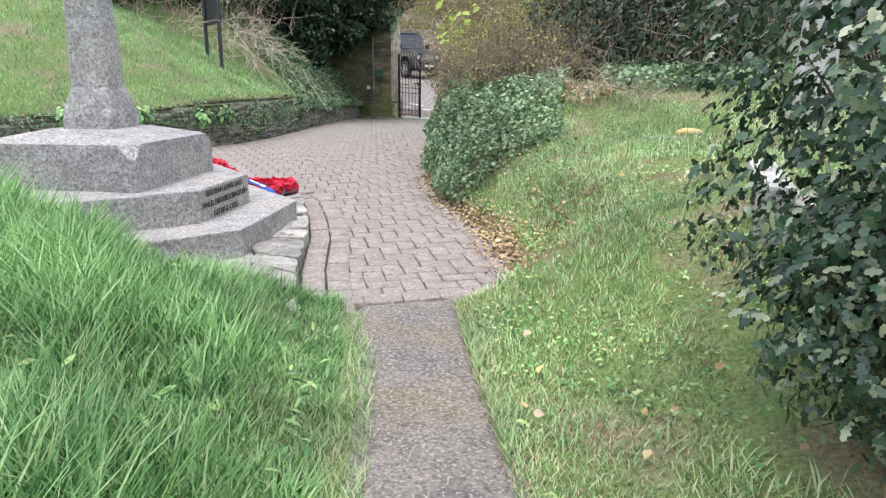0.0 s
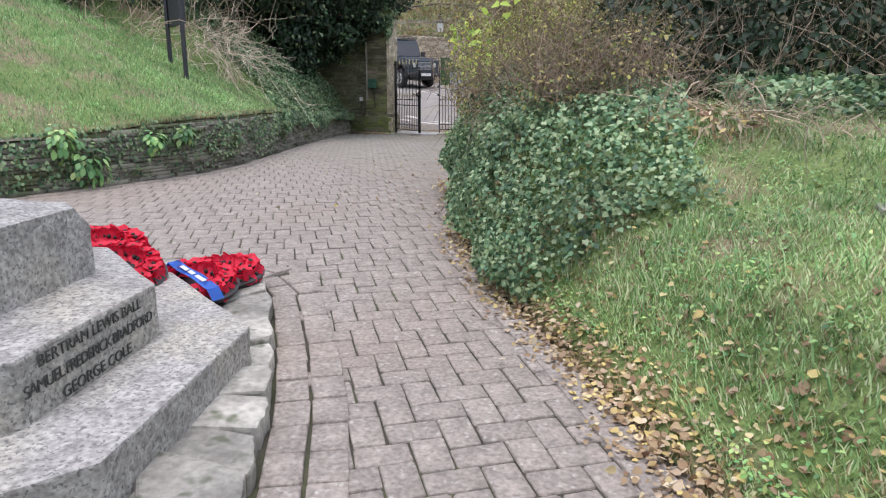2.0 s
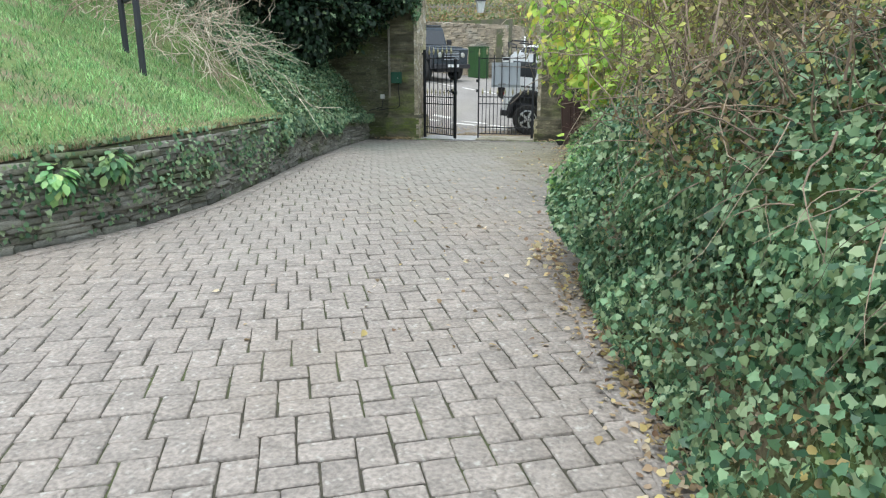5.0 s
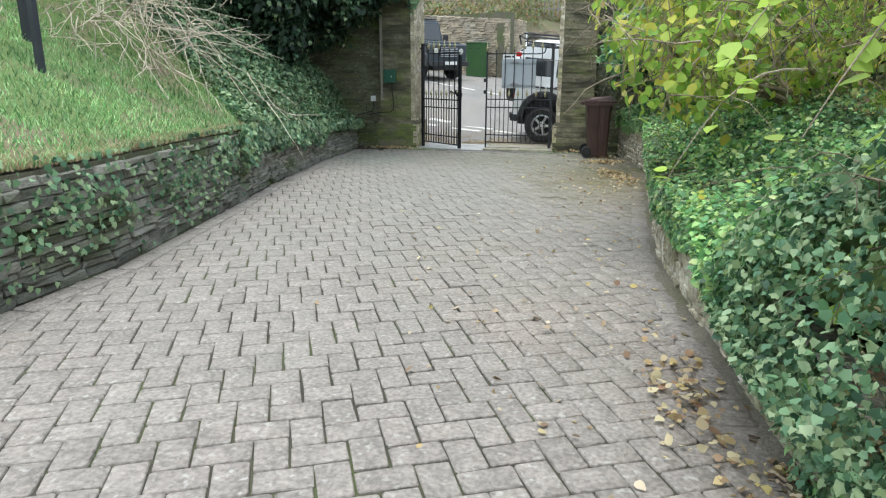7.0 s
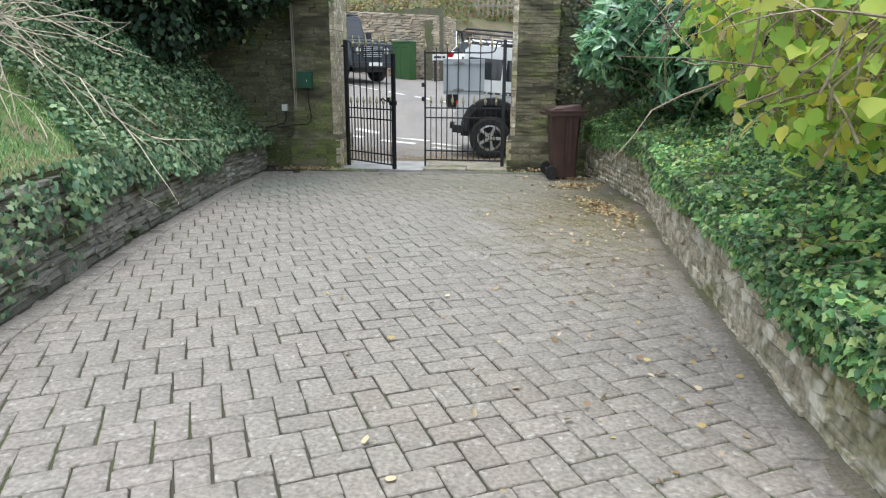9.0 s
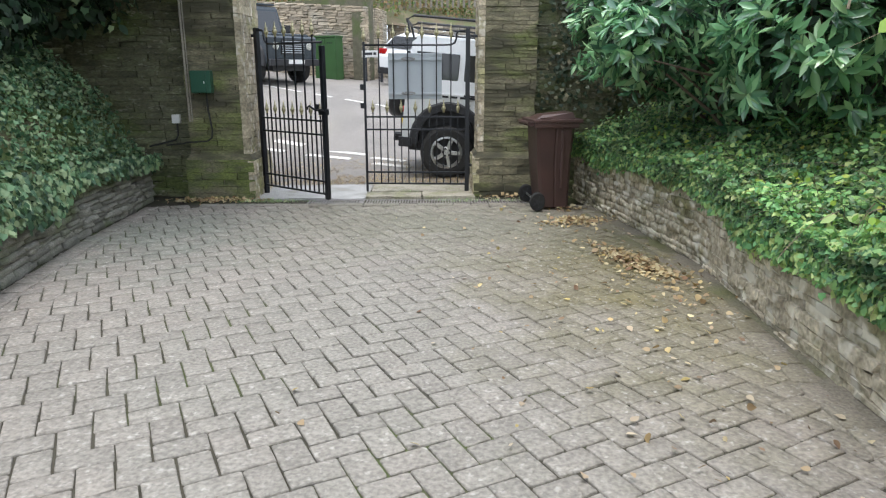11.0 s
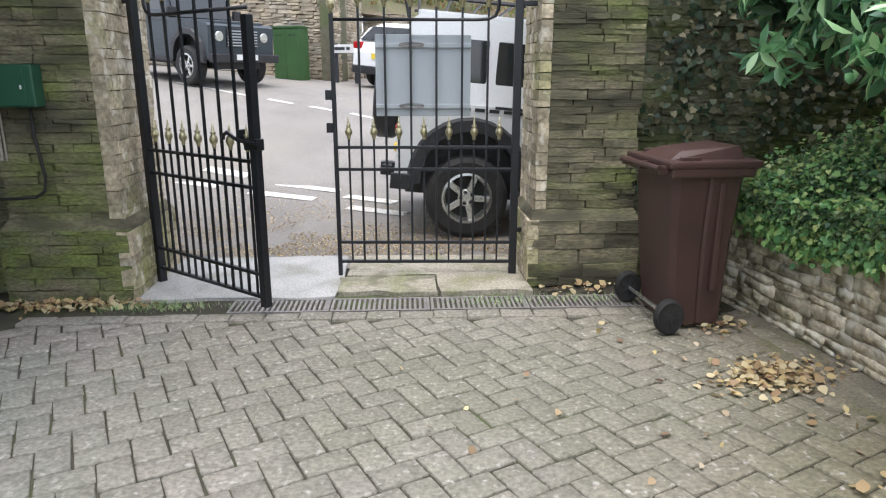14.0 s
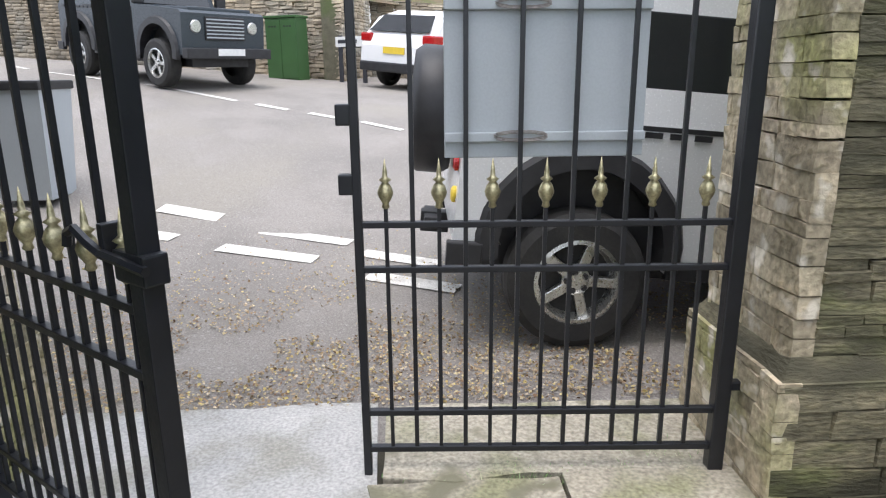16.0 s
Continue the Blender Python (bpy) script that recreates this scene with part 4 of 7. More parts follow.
for x, z0, z1, r in ((-2.02, 0.95, 3.2, 0.013), (-1.99, 0.95, 3.2, 0.007)):
    bm = bmesh.new()
    tube(bm, [(x, -0.585, z1), (x, -0.585, z0)], r, 8)
    cd = thing("conduit", (x, -0.585, z0), "grey plastic conduit running up the pillar", "conduit", "conduits")
    part("pipe", bm, FENCE, cd)
    cd.location += Vector((-0.05, 0.175, 0))

for ob in (gb, sk, cb):
    ob.location += Vector((-0.05, 0.175, 0))

# hanging lantern over the gateway
ln = thing("lantern", (0.05, -0.1, 3.0), "small white-glazed lantern hung over the gates", "lantern")
bm = bmesh.new()
tube(bm, [(-1.5, -0.1, 3.25), (-0.7, -0.1, 3.55), (0.05, -0.1, 3.62), (0.8, -0.1, 3.55), (1.55, -0.1, 3.25)], 0.02, 6)
part("arch_bar", bm, IRON, ln)
part("glass", lathe(bmesh.new(), [(0.07, 2.86), (0.11, 3.1)], Matrix.Translation((0.05, -0.1, 0)), 6), WHITE, ln)
part("cap", lathe(bmesh.new(), [(0.13, 3.1), (0.12, 3.13), (0.03, 3.25), (0.012, 3.62)], Matrix.Translation((0.05, -0.1, 0)), 6), IRON, ln)

# ---- war memorial ----
MC = Vector((1.72, -17.43, 0))
memorial = thing("war_memorial", (MC.x, MC.y, 0.2), "grey granite memorial cross on three stepped blocks", "memorial")


def octagon(r, turn):
    return [(MC.x + r / math.cos(math.pi / 8) * math.cos(turn + math.pi / 8 + k * math.pi / 4), MC.y + r / math.cos(math.pi / 8) * math.sin(turn + math.pi / 8 + k * math.pi / 4)) for k in range(8)]


def roughen(ob, amount, cuts=3):
    bm = bmesh.new()
    bm.from_mesh(ob.data)
    bmesh.ops.subdivide_edges(bm, edges=bm.edges, cuts=cuts, use_grid_fill=True)
    for v in bm.verts:
        v.co += noise.noise_vector(v.co * 7) * amount + noise.noise_vector(v.co * 23) * amount * 0.4
    bm.to_mesh(ob.data)
    bm.free()


for nm, r, turn, z0, z1 in (("lower_step", 1.31, 0.11, 0.12, 0.353), ("middle_step", 0.97, 0.11, 0.34, 0.58)):
    ob = part(nm, prism(bmesh.new(), octagon(r, turn), z0, z1, bevel=0.012), GRANITE, memorial)
    roughen(ob, 0.006)
bm = bmesh.new()
ROT = Matrix.Translation((1.8, -17.445, 0)) @ Matrix.Rotation(radians(6.3), 4, "Z")
h, c = 0.555, 0.11
out = [(-h + c, -h), (h - c, -h), (h, -h + c), (h, h - c), (h - c, h), (-h + c, h), (-h, h - c), (-h, -h + c)]
sq = [(-h, -h + 0.02), (-h + 0.02, -h), (h - 0.02, -h), (h, -h + 0.02), (h, h - 0.02), (h - 0.02, h), (-h + 0.02, h), (-h, h - 0.02)]
lo = [bm.verts.new((x, y, 0.57)) for x, y in sq]
mid = [bm.verts.new((x, y, 0.79)) for x, y in sq]
order = [7, 0, 1, 2, 3, 4, 5, 6]
hi = [bm.verts.new((out[i][0], out[i][1], 0.885)) for i in order]
top = [bm.verts.new((out[i][0] * 0.88, out[i][1] * 0.88, 0.90)) for i in order]
peak = [bm.verts.new((out[i][0] * 0.5, out[i][1] * 0.5, 0.955)) for i in order]
for A, B in ((lo, mid), (mid, hi), (hi, top), (top, peak)):
    for i in range(8):
        bm.faces.new((A[i], A[(i + 1) % 8], B[(i + 1) % 8], B[i]))
bm.faces.new(peak)
bm.faces.new(lo[::-1])
bmesh.ops.transform(bm, matrix=ROT, verts=bm.verts)
roughen(part("upper_block", bm, GRANITE, memorial), 0.008)
bm = bmesh.new()


def shaft_ring(r, cut, z):
    o = [(-r + cut, -r), (r - cut, -r), (r, -r + cut), (r, r - cut), (r - cut, r), (-r + cut, r), (-r, r - cut), (-r, -r + cut)]
    return [bm.verts.new(ROT @ Vector((x, y, z))) for x, y in o]


rings = [shaft_ring(*v) for v in ((0.185, 0.022, 0.94), (0.185, 0.022, 1.06), (0.172, 0.036, 1.13), (0.145, 0.05, 1.24), (0.12, 0.046, 2.1), (0.098, 0.038, 3.6))]
for A, B in zip(rings, rings[1:]):
    for i in range(8):
        bm.faces.new((A[i], A[(i + 1) % 8], B[(i + 1) % 8], B[i]))
bm.faces.new(rings[-1])
roughen(part("shaft", bm, GRANITE, memorial), 0.006)
roughen(part("cross_arms", boxes((-0.5, 0.5, -0.11, 0.11, 3.2, 3.5), (-0.12, 0.12, -0.12, 0.12, 3.5, 3.95), bevel=0.02, m=ROT), GRANITE, memorial), 0.005, 1)

# the names cut in one face of the middle step
oct2 = octagon(0.97, 0.11)
pa, pb = Vector((*oct2[7], 0)), Vector((*oct2[0], 0))
alongv = (pb - pa).normalized()
outv = Vector((alongv.y, -alongv.x, 0))
facem = Matrix((((alongv.x), 0, outv.x, 0), (alongv.y, 0, outv.y, 0), (0, 1, 0, 0), (0, 0, 0, 1)))
for i, line in enumerate(("BERTRAM LEWIS BALL", "SAMUEL FREDERICK BRADFORD", "GEORGE COLE")):
    cu = bpy.data.curves.new("inscription", "FONT")
    cu.body, cu.size, cu.align_x, cu.extrude, cu.offset = line, 0.06, "CENTER", 0.002, -0.0002
    if i == 1:
        cu.space_character = 0.82
    cu.materials.append(LETTER)
    ob = put(new("inscription", cu), memorial)
    ob.matrix_basis = Matrix.Translation((pa + pb) / 2 - alongv * 0.02 + outv * 0.006 + Vector((0, 0, 0.518 - 0.076 * i))) @ facem

# rough slabs round its foot
KERB = [(3.9, -18.75), (3.78, -18.52), (3.48, -17.84), (3.16, -17.0), (2.9, -16.45), (2.65, -15.98), (2.44, -15.6), (2.2, -15.36), (1.85, -15.22), (1.5, -15.2), (1.1, -15.42), (0.6, -15.75), (0.1, -16.3), (-0.2, -17.2), (-0.2, -18.3), (0.2, -19.0)]
kx, ky = np.array(KERB).T
run = np.concatenate(([0], np.cumsum(np.hypot(np.diff(kx), np.diff(ky)))))


def kerb_at(s):
    return np.array((np.interp(s, run, kx), np.interp(s, run, ky)))


tagged(part("memorial_bed", prism(bmesh.new(), [(float(x + (MC.x - x) * 0.06), float(y + (MC.y - y) * 0.06)) for x, y in KERB], -0.1, 0.165), SLABSTONE), kind="structure")
s = 0.0
while s < run[-1] - 0.2:
    L = RNG.uniform(0.26, 0.5)
    a, b = kerb_at(s + 0.012), kerb_at(min(s + L - 0.012, run[-1]))
    mid = (a + b) / 2
    inward = np.array((MC.x, MC.y)) - mid
    inward /= np.linalg.norm(inward)
    dep = RNG.uniform(0.30, 0.46)
    ring = [a, a * 0.66 + b * 0.34 - inward * RNG.uniform(0, 0.03), a * 0.33 + b * 0.67 - inward * RNG.uniform(-0.01, 0.03), b, b + inward * dep * RNG.uniform(0.85, 1), (a + b) / 2 + inward * dep, a + inward * dep * RNG.uniform(0.85, 1)]
    z = 0.185 + RNG.uniform(-0.012, 0.02)
    sl = tagged(part("kerb_slab", prism(bmesh.new(), [tuple(p) for p in ring], 0.02, z, bevel=0.014), SLABSTONE), "rough-edged grey slate slab edging the memorial", "stone slab", "memorial edging slabs")
    roughen(sl, 0.011, 2)
    s += L

# ---- poppy wreaths ----
def poppy_template():
    vs, fs = [(0, 0, 0.0)], []
    n = 12
    for k in range(n):
        a = 2 * math.pi * k / n
        r = 1.0 + 0.12 * math.cos(4 * a)
        vs.append((0.55 * math.cos(a), 0.55 * math.sin(a), 0.12))
        vs.append((r * math.cos(a), r * math.sin(a), 0.42 + 0.14 * math.sin(4 * a + 0.5)))
    for k in range(n):
        a, b = 1 + 2 * k, 1 + 2 * ((k + 1) % n)
        fs += [(0, a, b), (a, a + 1, b + 1, b)]
    return vs, fs


def eye_template():
    n = 7
    vs = [(0, 0, 0.42)] + [(0.28 * math.cos(2 * math.pi * k / n), 0.28 * math.sin(2 * math.pi * k / n), 0.3) for k in range(n)] + [(0.2 * math.cos(2 * math.pi * k / n), 0.2 * math.sin(2 * math.pi * k / n), 0.08) for k in range(n)]
    return vs, [(0, 1 + k, 1 + (k + 1) % n) for k in range(n)] + [(1 + k, 1 + n + k, 1 + n + (k + 1) % n, 1 + (k + 1) % n) for k in range(n)]


def wreath(m, ribbon_turn, label, dressed="ribbon"):
    w = thing("poppy_wreath", m.translation, label, "wreath", "poppy wreaths")
    R, r = 0.178, 0.066
    part("ring_backing", lathe(bmesh.new(), [(0.10, 0.0), (0.25, 0.0), (0.265, 0.03), (0.2, 0.06), (0.12, 0.04)], m, 28), DARKPLASTIC, w)
    P, Nn = [], []
    for k in range(20):
        for j, (lat, cnt) in enumerate(((0.25, 1), (1.35, 1), (2.5, 1))):
            a = 2 * math.pi * (k + 0.33 * j) / 20 + RNG.normal(0, 0.04)
            nrm = Vector((math.cos(lat) * math.cos(a), math.cos(lat) * math.sin(a), math.sin(lat)))
            P.append(m @ (Vector((math.cos(a), math.sin(a), 0)) * R + nrm * r * 0.75 + Vector((0, 0, 0.035))))
            Nn.append(m.to_3x3() @ (nrm + Vector(RNG.normal(0, 0.2, 3))))
    P, Nn = np.array(P), np.array(Nn)
    M = turns(Nn, RNG.normal(0, 1, (len(P), 3)), RNG.uniform(0.042, 0.052, len(P)))
    petals, eyes = poppy_template(), eye_template()
    for i in range(len(P)):
        ob = scatter("poppy", petals, P[i:i + 1], M[i:i + 1], POPPY, w)
        scatter("poppy_eye", eyes, P[i:i + 1], M[i:i + 1], BLACKEYE, ob)
    part("centre_disc", lathe(bmesh.new(), [(0.115, 0.02), (0.115, 0.028)], m, 20), SIGNPAINT, w)
    if dressed == "card":
        part("card", boxes((-0.09, 0.06, -0.30, -0.16, 0.118, 0.121), m=m @ Matrix.Rotation(ribbon_turn, 4, "Z")), WHITE, w, "white message card")
    if dressed != "ribbon":
        return w
    bm = bmesh.new()
    mm = m @ Matrix.Rotation(ribbon_turn, 4, "Z")
    prev = None
    for u in np.linspace(-0.30, 0.30, 13):
        z = 0.115 if abs(u) < 0.25 else 0.06
        row = [bm.verts.new(mm @ Vector((u, v, z + 0.006 * math.sin(20 * u)))) for v in (-0.035, 0.035)]
        if prev:
            bm.faces.new((prev[0], row[0], row[1], prev[1]))
        prev = row
    bmesh.ops.solidify(bm, geom=bm.faces, thickness=0.002)
    rb = part("ribbon", bm, RIBBON, w, "blue satin ribbon with white lettering")
    for u, ln in ((-0.1, 0.07), (-0.01, 0.05), (0.07, 0.09)):
        part("lettering_bar", boxes((u, u + ln, -0.012, 0.012, 0.1185, 0.1235), m=mm), WHITE, rb)
    return w


wreath(pose(2.2, -16.02, 0.235, 8, 4, 0), radians(-30), "red paper poppy wreath with blue ribbon lying on slabs")
wreath(pose(2.19, -15.69, 0.205, 2, -3, 40), radians(80), "red paper poppy wreath lying under another on slabs", "")
wreath(pose(1.64, -16.03, 0.40, 14, -6, 60), radians(40), "red paper poppy wreath lying behind the others", "")
wreath(pose(1.93, -16.30, 0.385, 12, 10, 20), radians(25), "red paper poppy wreath with white card on granite step", "card")

# ---- signs, graves and stones on the banks ----
ns = thing("notice_board", (-3.2, -7.85, 1.7), "dark painted notice board on two posts, standing on the bank", "notice board")
P1, P2 = Vector((-2.83, -8.2, 1.35)), Vector((-3.6, -7.5, 1.7))
for p in (P1, P2):
    part("post", boxes((-0.03, 0.03, -0.03, 0.03, 0, 2.3), bevel=0.006, m=Matrix.Translation(p)), SIGNPAINT, ns)
dv = (P2 - P1)
bm = boxes((0, 1.04, -0.02, 0.02, 0.0, 0.95), bevel=0.008, m=Matrix.Translation((P1.x, P1.y, 2.42)) @ Matrix.Rotation(math.atan2(dv.y, dv.x), 4, "Z") @ Matrix.Translation((0, -0.05, 0)))
part("board", bm, SIGNPAINT, ns)

for gx, gy, s, ro in ((-5.6, -10.6, 1.0, 20), (-7.2, -9.2, 0.85, -10), (-8.2, -12.5, 1.0, 5)):
    z = float(left_bank(gy, float(left_x(gy)) - gx))
    bm = bmesh.new()
    o = [(-0.3 * s, 0), (0.3 * s, 0), (0.3 * s, 0.75 * s), (0.22 * s, 0.9 * s), (0, 0.98 * s), (-0.22 * s, 0.9 * s), (-0.3 * s, 0.75 * s)]
    prism(bm, o, -0.05, 0.05, bevel=0.012)
    bmesh.ops.transform(bm, matrix=pose(gx, gy, z - 0.1, 88, 2, ro), verts=bm.verts)
    tagged(part("headstone", bm, GRANITE), "weathered grey headstone with rounded top on grass", "headstone", "headstones on the bank")

z = float(right_bank(-15.95, 5.85 - float(right_x(-15.95))))
gs = tagged(part("ground_slab", prism(bmesh.new(), [(5.66, -16.02), (5.95, -16.1), (6.18, -15.95), (6.14, -15.78), (5.7, -15.82)], z - 0.08, z + 0.022, bevel=0.012), SLABSTONE), "flat grey stone slab sunk in grass", "stone slab")
bm = bmesh.new()
bmesh.ops.create_uvsphere(bm, u_segments=18, v_segments=10, radius=1, matrix=Matrix.Translation((6.02, -15.93, z + 0.06)) @ Matrix.Diagonal((0.105, 0.07, 0.036, 1)))
for v in bm.verts:
    v.co += noise.noise_vector(v.co * 14) * 0.008
tagged(part("tan_stone", bm, TAN, smooth=True), "rounded tan stone resting on the slab", "stone")

gv = thing("kerbed_grave", (6.9, -16.3, 0.9), "white marble kerbed grave with stepped cross base", "grave")
KM = pose(6.5, -16.1, 0.70, 0, 0, -8)
for b in ((-0.12, 0.03, -2.3, 0, -0.35, 0.16), (0.9, 1.05, -2.3, 0, -0.35, 0.2), (-0.12, 1.05, 0, 0.15, -0.35, 0.2)):
    part("kerb", boxes(b, bevel=0.015, m=KM), CONCRETE, gv)
part("gravel_bed", boxes((0.03, 0.9, -2.3, 0, -0.3, 0.08), m=KM), SLABSTONE, gv)
part("cross_base", boxes((0.06, 0.76, 0.155, 0.75, -0.3, 0.27), bevel=0.012, m=KM), CONCRETE, gv)
bm = bmesh.new()
rings = []
for r, z in ((0.15, 0.268), (0.135, 0.6), (0.105, 2.1)):
    rings.append([bm.verts.new(KM @ Vector((0.38 + a * r, 0.44 + b * r * 0.8, z))) for a, b in ((-1, -1), (1, -1), (1, 1), (-1, 1))])
for A, B in zip(rings, rings[1:]):
    for k in range(4):
        bm.faces.new((A[k], A[(k + 1) % 4], B[(k + 1) % 4], B[k]))
bm.faces.new(rings[-1])
box(bm, 0.08, 0.68, 0.37, 0.51, 1.55, 1.75, bevel=0.012, m=KM)
part("cross", bm, CONCRETE, gv)


# ---- plants ----
def leaf_cloud(lumps, count, squash=1.0):
    """Places and outward ways of leaves over lumps (x, y, z, rx, ry, rz)."""
    lumps = np.array(lumps, dtype=float)
    area = (lumps[:, 3] * lumps[:, 4] + lumps[:, 3] * lumps[:, 5] + lumps[:, 4] * lumps[:, 5])
    pick = RNG.choice(len(lumps), count, p=area / area.sum())
    d = RNG.normal(0, 1, (count, 3))
    d /= np.linalg.norm(d, axis=1, keepdims=True)
    bump = 1 + 0.16 * np.sin(5 * d[:, 0] + 3 * pick) * np.sin(4 * d[:, 1] + pick) + 0.10 * np.sin(11 * d[:, 2] + 7 * d[:, 0] + pick)
    r = (1 - np.abs(RNG.normal(0, 0.16, count))) * bump
    P = lumps[pick, :3] + d * lumps[pick, 3:] * r[:, None]
    return P, d


def leaves(name, lumps, count, template, size, mat, parent, hang=0.5, keep=None, label=""):
    P, d = leaf_cloud(lumps, count)
    if keep is not None:
        k = keep(P)
        P, d = P[k], d[k]
    n = len(P)
    nrm = d + np.array((0, 0, 0.55)) + RNG.normal(0, 0.5, (n, 3))
    tip = d * 0.5 + RNG.normal(0, 0.6, (n, 3)) + np.array((0, 0, -hang))
    return scatter(name, template, P, turns(nrm, tip, RNG.uniform(size[0], size[1], n)), mat, parent, label)


def above_ground(P):
    """Drops leaves that would hang into the wall faces or paving."""
    return (P[:, 2] > paved_z(P[:, 1]) + 0.03)


def creeper(name, place, count, template, size, mat, parent, lift=(0.01, 0.12), kind="", keep=None):
    """Leaves over a surface: place(u, v) gives points; u, v in 0..1."""
    u, v = RNG.uniform(0, 1, count), RNG.uniform(0, 1, count)
    e = 0.004
    P, Pu, Pv = place(u, v), place(u + e, v), place(u, v + e)
    n = np.cross(Pu - P, Pv - P)
    n /= np.maximum(np.linalg.norm(n, axis=1, keepdims=True), 1e-9)
    n *= np.sign(n[:, 2:3] + 1e-6)
    lump = 0.5 + 0.5 * wave(P[:, 0] + P[:, 2], P[:, 1], 2.2, 1)
    P = P + n * (lift[0] + (lift[1] - lift[0]) * RNG.uniform(0, 1, count) * (0.35 + lump))[:, None]
    if keep is not None:
        k = keep(P)
        P, n = P[k], n[k]
        count = len(P)
    nn = n + RNG.normal(0, 0.7, (count, 3)) + np.array((0, 0, 0.15))
    tip = np.array((0, 0, -1.0)) + RNG.normal(0, 0.7, (count, 3))
    ob = scatter(name, template, P, turns(nn, tip, RNG.uniform(size[0], size[1], count)), mat, parent)
    if kind:
        ob["kind"] = kind
    return ob


def blades(name, x, y, z, height, mat, wide=(0.004, 0.009), lean=0.5, parent=None, label="grass"):
    n = len(x)
    P = np.stack([x, y, z - 0.01], axis=1)
    a = RNG.uniform(0, 2 * math.pi, n)
    up = np.stack([np.cos(a) * lean, np.sin(a) * lean, np.ones(n)], axis=1) + RNG.normal(0, 0.2, (n, 3))
    nrm = np.stack([-np.cos(a), -np.sin(a), np.full(n, 0.3)], axis=1)
    nrm = -nrm
    size = np.stack([RNG.uniform(wide[0], wide[1], n), height, height], axis=1)
    ob = scatter(name, BLADE, P, turns(nrm, up, size), mat, parent)
    return tagged(ob, label, "grass", "", "stuff")


# rough long grass of the mound
n = 85000
yy = -18.45 - RNG.uniform(0, 1, n) ** 1.5 * 4.3
ee = 0.12 + RNG.uniform(0, 1, n) ** 1.25 * 4.0
xx = left_path_x(yy) - ee
hgt = RNG.uniform(0.12, 0.33, n) * (0.4 + 0.6 * smooth01(ee, 0.25, 0.6)) * (0.75 + 0.5 * wave(xx, yy, 1.9, 4))
blades("long_grass", xx, yy, mound(xx, yy), hgt, GRASS, (0.004, 0.011), 1.0, label="long rough green grass on the mound")
n = 16000
yy = -18.5 - RNG.uniform(0, 1, n) * 3.6
xx = left_path_x(yy) - RNG.uniform(-0.04, 0.55, n)
blades("verge_grass", xx, yy, mound(xx, yy), RNG.uniform(0.03, 0.09, n), LAWN, (0.003, 0.007), 0.6, label="short green verge grass beside the path")
# broad weeds among it
n = 900
yy = -18.7 - RNG.uniform(0, 1, n) * 3.2
xx = left_path_x(yy) - 0.15 - RNG.uniform(0, 1, n) * 1.6
P = np.stack([xx, yy, mound(xx, yy) + RNG.uniform(0.02, 0.08, n)], axis=1)
tagged(scatter("broad_weeds", LONG, P, turns(RNG.normal(0, 0.7, (n, 3)) + np.array((0, 0, 1)), RNG.normal(0, 1, (n, 3)), RNG.uniform(0.04, 0.08, n)), IVYBRIGHT), "broad-leaved green weeds in the grass", "weeds", "", "stuff")

# lawn on the right-hand slope
n = 170000
yy = -22.5 + RNG.uniform(0, 1, n) * 9.6
d = RNG.uniform(0, 1, n) ** 1.5 * 5.0 + 0.02 + 0.12 * smooth01(yy, -17.6, -16.8)
bare = wave(yy * 1.3, d * 1.9, 1.0, 8) + 0.9 * np.exp(-((d - 1.1) / 0.35) ** 2) * smooth01(yy, -21, -19.3) * (1 - smooth01(yy, -17.6, -16.6))
k = (bare < 0.36 + 0.2 * RNG.uniform(0, 1, n)) & ((yy < -15.45 - 0.15 * RNG.uniform(0, 1, n)) | (d > 0.85))
yy, d = yy[k], d[k]
xx = right_x(yy) + d
blades("lawn_grass", xx, yy, right_bank(yy, d), RNG.uniform(0.03, 0.085, len(xx)) * (0.7 + 0.9 * np.maximum(wave(xx, yy, 2.3, 6), 0)), LAWN, (0.004, 0.009), 0.9, label="short mown green lawn grass on the slope")
n = 26000
yy = -21.8 + RNG.uniform(0, 1, n) * 8.4
d = RNG.uniform(0, 1, n) ** 1.4 * 3.5 + 0.1
k = (wave(yy, d, 2.6, 1) > 0.0) & ((yy < -15.2) | (d > 0.6))
yy, d = yy[k], d[k]
P = np.stack([right_x(yy) + d, yy, right_bank(yy, d) + RNG.uniform(0.01, 0.07, len(yy))], axis=1)
tagged(scatter("lawn_weeds", OVAL, P, turns(RNG.normal(0, 0.5, (len(P), 3)) + np.array((0, 0, 1)), RNG.normal(0, 1, (len(P), 3)), RNG.uniform(0.012, 0.03, len(P))), IVYBRIGHT), "small bright green weeds mixed in the lawn", "weeds", "", "stuff")
n = 12000
yy = -21.5 + RNG.uniform(0, 1, n) * 8
d = 0.2 + RNG.uniform(0, 1, n) * 2.6
k = (wave(yy, d, 1.9, 9) > 0.1) & (yy < -15.4)
yy, d = yy[k], d[k]
blades("grass_tufts", right_x(yy) + d, yy, right_bank(yy, d), RNG.uniform(0.08, 0.17, len(yy)), GRASS, (0.003, 0.007), 0.8, label="taller tufts of grass in the lawn")
n = 22000
yy = -21.5 + RNG.uniform(0, 1, n) * 6.2
d = RNG.uniform(0, 1, n) ** 1.5 * 2.2
blades("dry_grass", right_x(yy) + d, yy, right_bank(yy, d), RNG.uniform(0.02, 0.06, n), DRYGRASS, (0.003, 0.006), 1.1, label="dead straw-coloured grass on the bank")

